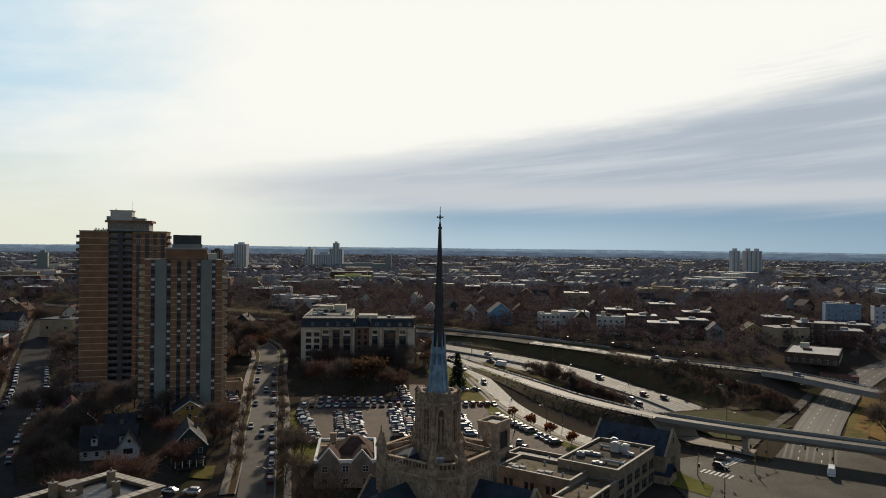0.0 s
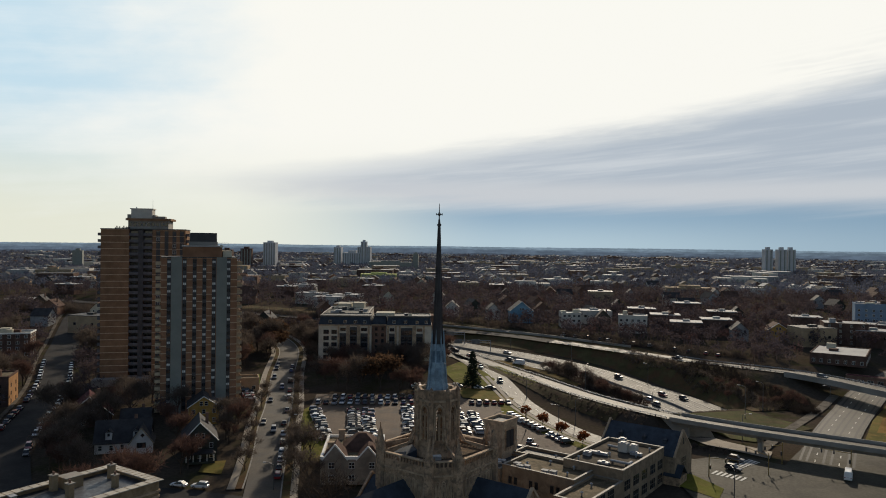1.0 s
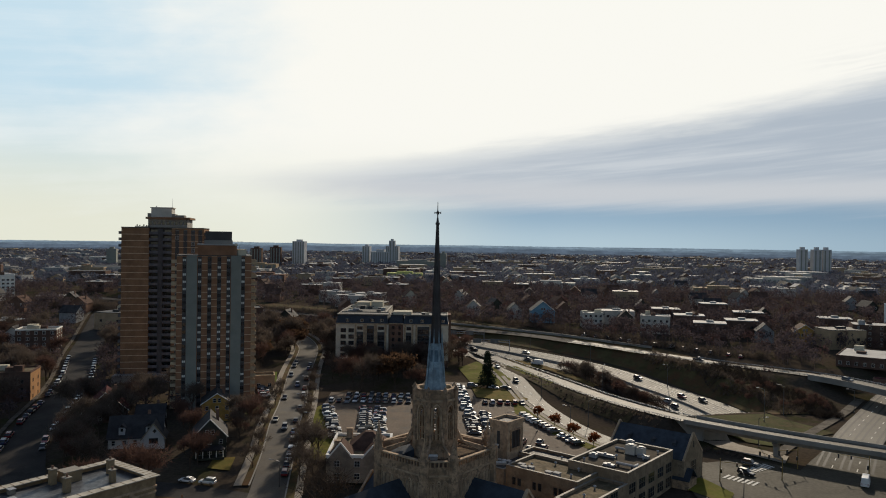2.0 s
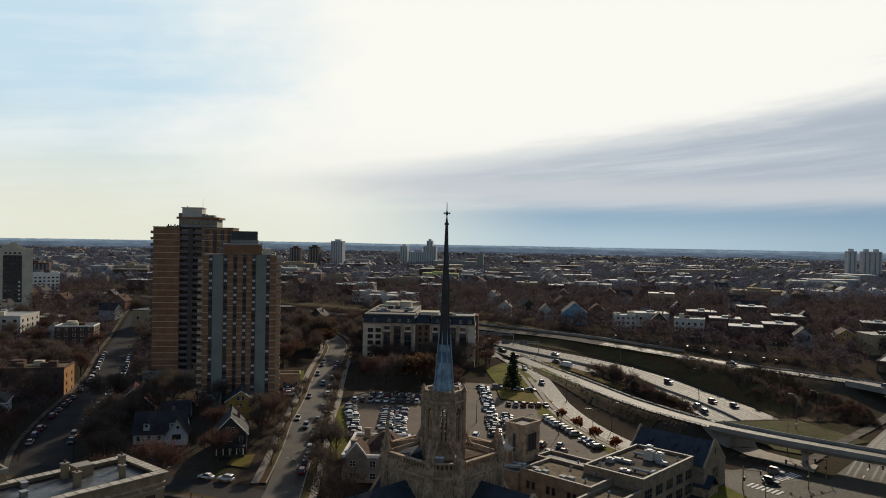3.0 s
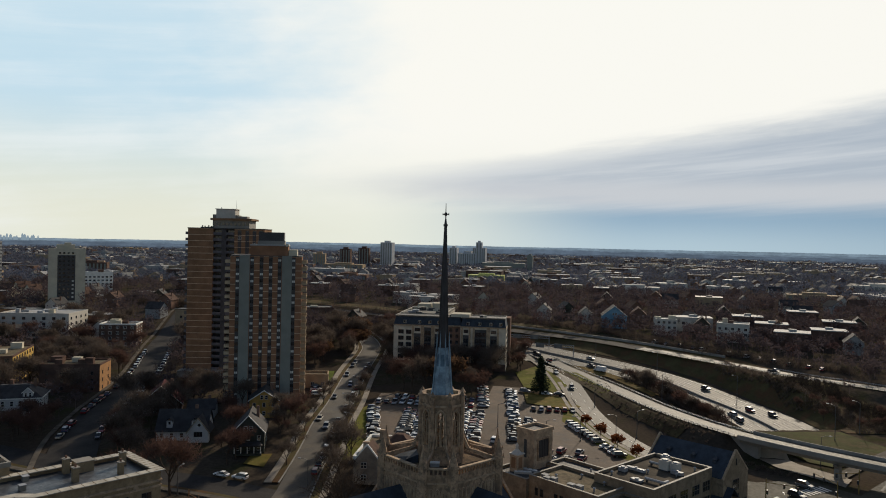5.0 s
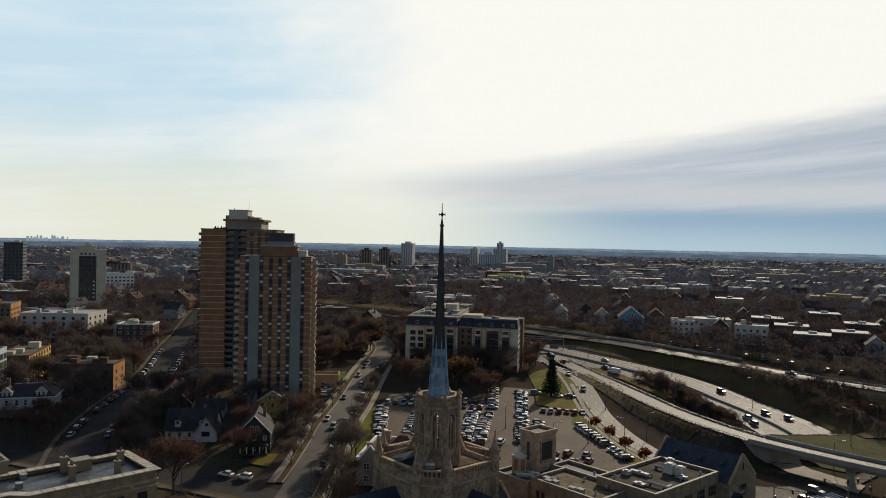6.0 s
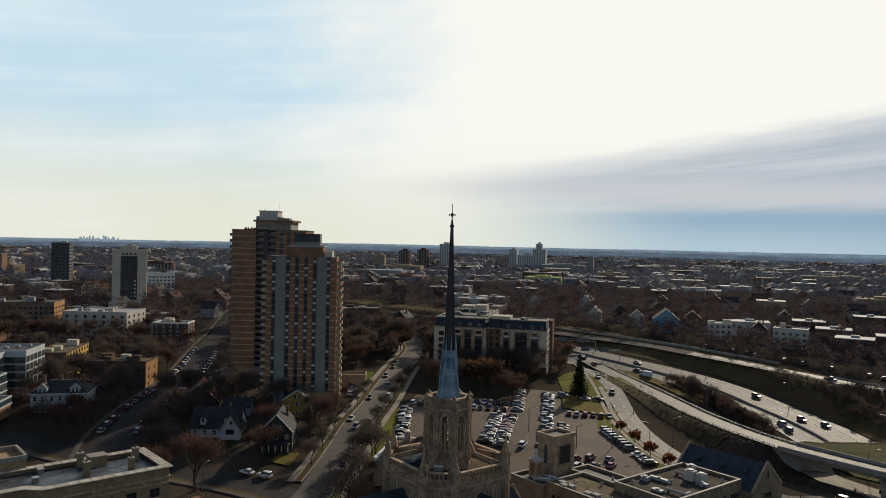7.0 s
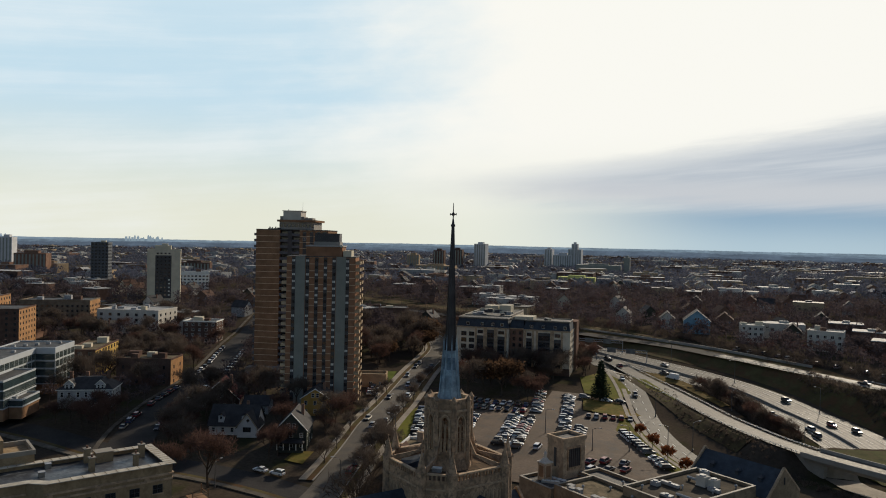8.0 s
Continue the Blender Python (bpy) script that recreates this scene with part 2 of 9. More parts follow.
AVENUE = [(92, 180), (112, 222), (125, 246), (138, 267), (158, 297), (178, 325), (212, 362), (262, 400)]
AVLINE = along(AVENUE, 6.0)
RAMP = [(-4, 408), (3, 396), (15, 372), (37, 330), (55, 290), (66, 268), (76, 252.5), (88, 242), (104, 231.5), (121, 221.5), (140, 210), (165, 195), (230, 150)]
RWAY = along(RAMP, 3.0)


def ramp_z(y):
    return np.interp(y, [240, 252, 270, 300, 330, 380, 410], [9.5, 9.4, 8.4, 7.2, 7.0, 7.4, 8.4])



def line_dist(x, y, P):
    """Distance to a polyline, and on which side of it, for arrays."""
    x, y = np.asarray(x, float), np.asarray(y, float)
    if x.size > 4000:
        cut = [line_dist(u, v, P) for u, v in zip(np.array_split(x, x.size // 3000 + 1), np.array_split(y, x.size // 3000 + 1))]
        return np.concatenate([c[0] for c in cut]), np.concatenate([c[1] for c in cut])
    A, D = P[:-1], P[1:] - P[:-1]
    u, v = x.ravel()[:, None] - A[None, :, 0], y.ravel()[:, None] - A[None, :, 1]
    s = np.clip((u * D[:, 0] + v * D[:, 1]) / (D ** 2).sum(1), 0, 1)
    dx, dy = u - s * D[:, 0], v - s * D[:, 1]
    r = np.hypot(dx, dy)
    i = r.argmin(1)
    k = np.arange(len(i))
    return r[k, i].reshape(x.shape), np.sign(D[i, 0] * dy[k, i] - D[i, 1] * dx[k, i]).reshape(x.shape)


def freeway_z(y):
    return np.interp(y, [285, 310, 350, 400, 430, 600], [-1.4, -0.4, 1.5, 7.5, 10.2, 12.5])


def far_z(y):
    return np.interp(y, [300, 365, 400, 425, 470, 530, 600], [10.0, 10.3, 12.0, 13.0, 14.5, 16.5, 19.0])


def smooth01(v):
    v = np.clip(v, 0, 1)
    return v * v * (3 - 2 * v)


def base_z(x, y):
    x, y = np.asarray(x, float), np.asarray(y, float)
    left = np.interp(y, [0, 190, 240, 300, 400, 460, 600, 2400, 4900], [-1, 0, 4.5, 6, 9, 16, 20, 20, 20])
    right = np.interp(y, [0, 190, 230, 300, 330, 360, 420, 500, 600, 2400, 4900], [2.5, 3, 3.5, 2.6, 6.5, 11, 14.0, 17, 20, 20, 20])
    w = smooth01((x + 20) / 90)
    z = left * (1 - w) + right * w
    return np.where(np.hypot(x, y) > 2400, 20.0, z)


def land(x, y):
    """Height of the ground."""
    x, y = np.asarray(x, float), np.asarray(y, float)
    z = base_z(x, y)
    r, _ = line_dist(x, y, RWAY)
    k = (1 - smooth01((r - 4.6) / 9.0)) * smooth01((y - 251) / 3.0) * smooth01((410 - y) / 12)
    z = z * (1 - k) + (ramp_z(y) - 0.1) * k
    a, _ = line_dist(x, y, AVLINE)
    k = (1 - smooth01((a - 12) / 12.0)) * smooth01((y - 225) / 10)
    z = z * (1 - k) + np.interp(y, [225, 300, 350, 420], [3.4, 3.2, 6.0, 12.0]) * k
    f, _ = line_dist(x, y, FSTR)
    k = (1 - smooth01((f - 7.0) / 8.0)) * smooth01((y - 332) / 8) * smooth01((600 - y) / 60)
    z = z * (1 - k) + (far_z(y) + 0.1) * k
    d, _ = line_dist(x, y, FWAY)
    zf = freeway_z(y)
    open_cut = smooth01((y - (290 + (x - 84) * 0.36)) / 3.0) * smooth01((132 - x) / 10)
    k = (1 - smooth01((d - FW_HALF - 0.5) / 13.0)) * open_cut
    return z * (1 - k) + zf * k


def land1(x, y):
    return float(land(np.array([x]), np.array([y]))[0])


def ground_sheet():
    outer = np.concatenate([np.geomspace(330, 4880, 34)])
    xs = np.concatenate([-outer[::-1], np.arange(-324, 325, 3.0), outer])
    ys = np.concatenate([-outer[::-1], np.arange(-300, 60, 30.0), np.arange(60, 590, 3.0), np.geomspace(592, 4880, 60)])
    X, Y = np.meshgrid(xs, ys)
    Z = land(X.ravel(), Y.ravel()).reshape(X.shape)
    rng = np.random.RandomState(4)
    Z = Z + (rng.rand(*Z.shape) - 0.5) * 0.15 - 0.12
    nx, ny = len(xs), len(ys)
    verts = np.stack([X.ravel(), Y.ravel(), Z.ravel()], 1)
    i = np.arange(nx * ny).reshape(ny, nx)
    faces = np.stack([i[:-1, :-1].ravel(), i[:-1, 1:].ravel(), i[1:, 1:].ravel(), i[1:, :-1].ravel()], 1)
    me = bpy.data.meshes.new("ground")
    me.from_pydata(verts.tolist(), [], faces.tolist())
    for p in me.polygons:
        p.use_smooth = True
    m = bpy.data.materials.new("ground_cover")
    m.use_nodes = True
    t = Nodes(m.node_tree)
    b = m.node_tree.nodes["Principled BSDF"]
    co = t.put("ShaderNodeTexCoord").outputs["Object"]
    n1, n2, n3 = t.noise(co, 0.012, 5.0), t.noise(co, 0.06, 6.0, 0.65), t.noise(co, 0.9, 3.0)
    col = t.mix(t.smooth(n1, 0.35, 0.65), (0.058, 0.046, 0.036), (0.084, 0.066, 0.048))
    col = t.mix(t.smooth(n2, 0.48, 0.66), col, (0.05, 0.05, 0.024))
    col = t.mix(t.smooth(n3, 0.3, 0.7, 0.0, 0.5), col, (0.03, 0.025, 0.02))
    t.link(col, b.inputs["Base Color"])
    b.inputs["Roughness"].default_value = 0.95
    b.inputs["Specular IOR Level"].default_value = 0.0
    me.materials.append(m)
    tagged(new("ground", me), "brown autumn ground with worn grass rising towards the far city", "ground", kind="structure")


ground_sheet()


def strip(name, pts, left, right, mat, label="", lift=0.15, z=None, step=3.0, across=4, thick=0.0, category="road"):
    """A band along a line, from left to right of it (metres, right positive), draped on the land or at heights z(x, y)."""
    Q = along(pts, step) if len(pts) < 60 else np.array(pts)
    T = np.gradient(Q, axis=0)
    T /= np.hypot(T[:, 0], T[:, 1])[:, None]
    N = np.stack([T[:, 1], -T[:, 0]], 1)
    lf = left if callable(left) else (lambda s: left)
    rt = right if callable(right) else (lambda s: right)
    bm = BM()
    rows = []
    for i, (q, nn) in enumerate(zip(Q, N)):
        s = i / (len(Q) - 1)
        w = np.linspace(lf(s), rt(s), across + 1)
        P = q[None] + nn[None] * w[:, None]
        Z = (land(P[:, 0], P[:, 1]) if z is None else np.array([z(a, b) for a, b in P])) + lift
        rows.append([bm.verts.new((p[0], p[1], zz)) for p, zz in zip(P, Z)])
    for a, b in zip(rows[:-1], rows[1:]):
        for j in range(across):
            bm.faces.new((a[j], a[j + 1], b[j + 1], b[j]))
    if thick:
        geo = bmesh.ops.extrude_face_region(bm, geom=bm.faces[:])
        for v in geo["geom"]:
            if isinstance(v, bmesh.types.BMVert):
                v.co.z -= thick
        bmesh.ops.recalc_face_normals(bm, faces=bm.faces[:])
    else:
        bmesh.ops.recalc_face_normals(bm, faces=bm.faces[:])
        bm.normal_update()
        if sum(f.normal.z for f in bm.faces) < 0:
            bmesh.ops.reverse_faces(bm, faces=bm.faces[:])
    ob = part(name, bm, mat)
    return tagged(ob, label, category, kind="structure")


GROVE = [(-44, 150), (-46, 180), (-51, 203), (-55.5, 226), (-61, 247), (-65.5, 272), (-72.3, 300), (-80.5, 335), (-87, 370), (-93, 397), (-101, 413), (-114, 429), (-136, 446), (-165, 462)]
OAK = [(-118, 190), (-134, 214), (-143, 238), (-155, 270), (-171, 305), (-187, 334), (-206, 370), (-230, 420), (-262, 490), (-300, 580)]
CROSS = [(-44, 184), (-62, 189), (-85, 192), (-105, 192), (-122, 193), (-160, 200), (-230, 205)]
SURFACE = [(-10, 408), (0, 388), (8, 368), (17, 336), (23, 309), (29, 284), (37, 261), (46, 243.5), (58, 227), (76, 207), (94, 189), (121, 164)]
strip("road_grove", GROVE, -4.8, 4.8, ASPHALT, "grey asphalt residential street climbing a hill", 0.16)
# asphalt darkened so that its colour carries the shade on these streets
SHADE_ASPHALT = material("shade_asphalt", (0.04, 0.037, 0.035), 0.85, vary=0.3, scale=0.06, grain=2.0, second=(0.055, 0.05, 0.045), spots=0.2, spec=0.05)
strip("road_oak", OAK, -7.2, 7.2, SHADE_ASPHALT, "asphalt street with shade in its colour, lined with parked cars", 0.18)
strip("road_cross", CROSS, -4.5, 4.5, SHADE_ASPHALT, "asphalt side street with shade in its colour", 0.14)
strip("road_surface", SURFACE, -5.0, lambda s: 5.5 - 3.0 * min(1.0, max(0.0, (s - 0.22) / 0.15)), CONCRETE_ROAD, "pale worn three-lane street beside the freeway", 0.2)
strip("road_avenue", AVENUE, -7.3, 7.3, CONCRETE_ROAD, "wide pale avenue passing under the bridge", 0.22)
FZ = lambda x, y: float(freeway_z(y))
FARZ = lambda x, y: float(far_z(y))
strip("freeway_near", FWAY, 0.4, lambda s: 9.6 + 2.0 * max(0.0, (s - 0.8) / 0.2), CONCRETE_ROAD, "pale concrete freeway carriageway shining in low sun", 0.15, z=FZ)
strip("freeway_far", FWAY, lambda s: -12.6 - 4.6 * smooth01((s - 0.78) / 0.2), -0.4, CONCRETE_ROAD, "pale concrete freeway carriageway with tyre-dark lanes", 0.15, z=FZ)
strip("median_barrier", FWAY, -0.35, 0.35, CONCRETE, "concrete median barrier", 1.0, z=FZ, across=2, thick=1.0, category="barrier")
# same road as road_far, its west stretch darkened for shade
strip("road_far_west", FAR_STREET[:6], -4.5, 5.5, SHADE_ASPHALT, "asphalt road behind the woods with shade in its colour", 0.48, z=FARZ)
strip("road_far", FAR_STREET[5:], -3.8, 4.6, CONCRETE_ROAD, "pale elevated roadway along the far bank", 0.5, z=FARZ)
strip("overpass", FAR_STREET[13:18], -5.2, 6.2, CONCRETE, "concrete overpass carrying the far roadway over the avenue", 0.46, z=FARZ, thick=1.5, category="bridge")
strip("overpass_parapet", FAR_STREET[13:18], 5.8, 6.2, CONCRETE, "concrete overpass parapet", 1.4, z=FARZ, thick=1.0, across=1, category="barrier")
# ---------- windows and walls ----------
WIN_CACHE = {}


def window_mesh(w, h, frame, pane=None, bars=1, rows=1, proud=0.06, border=0.09):
    """A framed window in the x-z plane, looking to -y; its pane stands back in the frame."""
    key = (round(w, 2), round(h, 2), frame.name, (pane or GLASS).name, bars, rows)
    if key in WIN_CACHE:
        return WIN_CACHE[key]
    bm = BM()
    xs, zs = [-w / 2], [0.0]
    for n, size, out, lo in ((bars, w, xs, -w / 2), (rows, h, zs, 0.0)):
        for i in range(n):
            a = lo + size * i / n + (border if i == 0 else 0.04)
            b = lo + size * (i + 1) / n - (border if i == n - 1 else 0.04)
            out += [a, b]
    xs.append(w / 2), zs.append(h)
    grid = {(i, j): bm.verts.new((x, -proud, z)) for i, x in enumerate(xs) for j, z in enumerate(zs)}
    rim = {}
    for i in range(len(xs) - 1):
        for j in range(len(zs) - 1):
            c = [grid[i, j], grid[i + 1, j], grid[i + 1, j + 1], grid[i, j + 1]]
            if i % 2 and j % 2:
                d = [bm.verts.new((v.co.x, -0.012, v.co.z)) for v in c]
                bm.faces.new(d).material_index = 1
                for k in range(4):
                    bm.faces.new((c[k], c[(k + 1) % 4], d[(k + 1) % 4], d[k]))
            else:
                bm.faces.new(c)
    back = [bm.verts.new((x, 0.02, z)) for x, z in ((-w / 2, 0), (w / 2, 0), (w / 2, h), (-w / 2, h))]
    nx, nz = len(xs) - 1, len(zs) - 1
    bm.faces.new([grid[i, 0] for i in range(nx, -1, -1)] + [back[0], back[1]])
    bm.faces.new([grid[i, nz] for i in range(nx + 1)] + [back[2], back[3]])
    bm.faces.new([grid[0, j] for j in range(nz + 1)] + [back[3], back[0]])
    bm.faces.new([grid[nx, j] for j in range(nz, -1, -1)] + [back[1], back[2]])
    me = bpy.data.meshes.new("window")
    bm.to_mesh(me)
    bm.free()
    me.materials.append(frame)
    me.materials.append(pane or GLASS)
    WIN_CACHE[key] = me
    return me


def shared(name, me, parent, m, label=""):
    ob = new(name, me)
    ob.parent = parent
    ob.matrix_basis = m
    if label:
        ob["label"] = label
    return ob


def face_pose(w, d, face, u, z, off=0.0):
    """Pose on the wall of a w by d block centred on its origin: front, right, back or left; u runs left to right as seen from outside."""
    if face == "front":
        return pose(u, -d / 2 - off, z)
    if face == "right":
        return pose(w / 2 + off, u, z, 0, 0, 90)
    if face == "back":
        return pose(-u, d / 2 + off, z, 0, 0, 180)
    return pose(-w / 2 - off, -u, z, 0, 0, -90)


def windows(parent, w, d, face, us, zs, me, off=0.0, skip=()):
    for i, u in enumerate(us):
        for j, z in enumerate(zs):
            if (i, j) not in skip:
                shared("window", me, parent, face_pose(w, d, face, u, z, off))


def spread(a, b, n):
    return [a + (b - a) * (i + 0.5) / n for i in range(n)]


BRICK_TAN = material("tan_brick", (0.235, 0.138, 0.08), 0.85, vary=0.2, scale=0.3, grain=2.5, bump=0.01)
BRICK_RED = material("red_brown_brick", (0.19, 0.115, 0.083), 0.88, vary=0.25, scale=0.3, grain=2.5, bump=0.01)
BRICK_DARK = material("dark_brick", (0.11, 0.07, 0.055), 0.88, vary=0.25, scale=0.3, grain=2.5, bump=0.01)
# brighter brick for end walls, with the sun put into its colour
BRICK_SUNLIT = material("sunlit_orange_brick", (0.35, 0.195, 0.095), 0.85, vary=0.2, scale=0.3, grain=2.5)
BRICK_BUFF = material("buff_brick", (0.35, 0.26, 0.165), 0.85, vary=0.18, scale=0.3, grain=2.5, bump=0.01)
PLASTER = material("white_plaster", (0.5, 0.465, 0.405), 0.8, vary=0.12, scale=0.4, grain=2.0)
WHITE_TRIM = material("white_trim", (0.72, 0.7, 0.64), 0.6, vary=0.1, scale=0.6, grain=3.0)
GREY_PANEL = material("grey_panel", (0.235, 0.245, 0.215), 0.9, spec=0.2, vary=0.1, scale=0.2, grain=2.0)
DARK_PANEL = material("dark_panel", (0.045, 0.042, 0.042), 0.55, vary=0.25, scale=0.3, grain=2.0)
CREAM = material("cream_concrete", (0.52, 0.47, 0.36), 0.8, vary=0.12, scale=0.2, grain=2.0)
ROOF_GRAVEL = material("gravel_roof", (0.15, 0.115, 0.07), 0.92, spec=0.1, vary=0.45, scale=0.22, grain=1.4, second=(0.085, 0.07, 0.04), spots=0.3)
ROOF_TAR = material("tar_roof", (0.05, 0.048, 0.046), 0.7, spec=0.25, vary=0.35, scale=0.15, grain=2.0, second=(0.09, 0.085, 0.08), spots=0.2)
ROOF_PALE = material("pale_membrane_roof", (0.33, 0.325, 0.31), 0.75, spec=0.15, vary=0.2, scale=0.12, grain=2.0, second=(0.36, 0.35, 0.33), spots=0.2)
SHINGLE = material("grey_shingle", (0.045, 0.042, 0.042), 0.85, spec=0.2, vary=0.3, scale=0.5, grain=4.0, bump=0.02)
SHINGLE_BROWN = material("brown_shingle", (0.10, 0.06, 0.045), 0.8, vary=0.3, scale=0.5, grain=4.0, bump=0.02)
ROOF_RED = material("red_roof", (0.06, 0.01, 0.014), 0.9, spec=0.1, vary=0.25, scale=0.5, grain=4.0)
STEEL = material("galvanised_steel", (0.33, 0.335, 0.34), 0.62, 0.35, vary=0.2, scale=0.6, grain=3.0)
DARK_FRAME = material("dark_frame", (0.03, 0.03, 0.032), 0.5, vary=0.15)
PALE_FRAME = material("pale_frame", (0.55, 0.53, 0.48), 0.6, vary=0.1)
BLIND = material("window_with_blind", (0.72, 0.71, 0.66), 0.5, vary=0.2, scale=0.8, objrand=0.35)
COPING = material("metal_coping", (0.25, 0.222, 0.18), 0.7, 0.0, spec=0.25, vary=0.15, scale=0.4)


def parapet(parent, poly, z, h, t, mat, name="parapet", label=""):
    """A low wall round a polygon's edge (counter-clockwise outline), built inwards."""
    bm = BM()
    c = Vector((sum(p[0] for p in poly) / len(poly), sum(p[1] for p in poly) / len(poly)))
    inner = []
    n = len(poly)
    for i in range(n):
        a, b, d = Vector(poly[i - 1]), Vector(poly[i]), Vector(poly[(i + 1) % n])
        e1, e2 = (b - a).normalized(), (d - b).normalized()
        n1, n2 = Vector((-e1.y, e1.x)), Vector((-e2.y, e2.x))
        m = (n1 + n2)
        m = m / max(0.3, m.length_squared) * 2
        inner.append(tuple(b + m * t))
    A = [bm.verts.new((*p, z)) for p in poly]
    B = [bm.verts.new((*p, z + h)) for p in poly]
    C = [bm.verts.new((*p, z + h)) for p in inner]
    D = [bm.verts.new((*p, z)) for p in inner]
    for i in range(n):
        j = (i + 1) % n
        for q in ((A[i], A[j], B[j], B[i]), (B[i], B[j], C[j], C[i]), (C[i], C[j], D[j], D[i]), (D[i], D[j], A[j], A[i])):
            bm.faces.new(q)
    return part(name, bm, mat, parent, label)


def rect(x0, y0, x1, y1):
    return [(x0, y0), (x1, y0), (x1, y1), (x0, y1)]


# ---------- the church ----------
CH_ROT = -35.0
CX, CY = -0.7, 156.7
OCT = lambda a, c: [(-a + c, -a), (a - c, -a), (a, -a + c), (a, a - c), (a - c, a), (-a + c, a), (-a, a - c), (-a, -a + c)]


def pinnacle(parent, x, y, z0, w, h, spire, label=""):
    bm = BM()
    r = ring(8, w / 2 * 1.08, math.pi / 8, x, y)
    prism(bm, r, z0, z0 + h)
    prism(bm, ring(8, w / 2 * 1.22, math.pi / 8, x, y), z0 + h, z0 + h + 0.25)
    spike(bm, ring(8, w / 2 * 1.02, math.pi / 8, x, y), z0 + h + 0.25, (x, y, z0 + h + 0.25 + spire))
    for i in range(4):
        a = math.pi / 4 + i * math.pi / 2
        cx, cy = x + math.cos(a) * w * 0.56, y + math.sin(a) * w * 0.56
        spike(bm, ring(4, w * 0.12, a, cx, cy), z0 + h - 0.1, (cx, cy, z0 + h + 0.9))
    prism(bm, ring(6, 0.13, 0, x, y), z0 + h + spire * 0.93, z0 + h + 0.25 + spire + 0.25)
    return part("pinnacle", bm, STONE, parent, label)


def pointed(w, h, n=7):
    """Outline of a pointed arch standing on z = 0, from the lower left round to the lower right."""
    hs = h - w * 0.87
    pts = [(-w / 2, 0)]
    for i in range(n + 1):
        a = math.pi - (math.pi / 3) * i / n
        pts.append((w / 2 + w * math.cos(a), hs + w * math.sin(a)))
    right = [(-x, z) for x, z in pts[::-1]]
    return pts + right[1:]


def arch_frame(bm, w, h, depth, band, z0, m, mi=0):
    """A pointed moulding of the given band width, standing proud of a wall; m places it."""
    o, i = pointed(w, h), pointed(w - 2 * band, h - band * 1.2)
    k = [(m @ Vector((x, -depth, z0 + z)), m @ Vector((x, 0.05, z0 + z))) for x, z in o]
    l = [(m @ Vector((x, -depth, z0 + z)), m @ Vector((x, 0.05, z0 + z))) for x, z in i]
    K = [(bm.verts.new(a), bm.verts.new(b)) for a, b in k]
    L = [(bm.verts.new(a), bm.verts.new(b)) for a, b in l]
    for j in range(len(K) - 1):
        for q in ((K[j][0], K[j + 1][0], L[j + 1][0], L[j][0]), (K[j][0], K[j][1], K[j + 1][1], K[j + 1][0]), (L[j][0], L[j + 1][0], L[j + 1][1], L[j][1])):
            bm.faces.new(q).material_index = mi


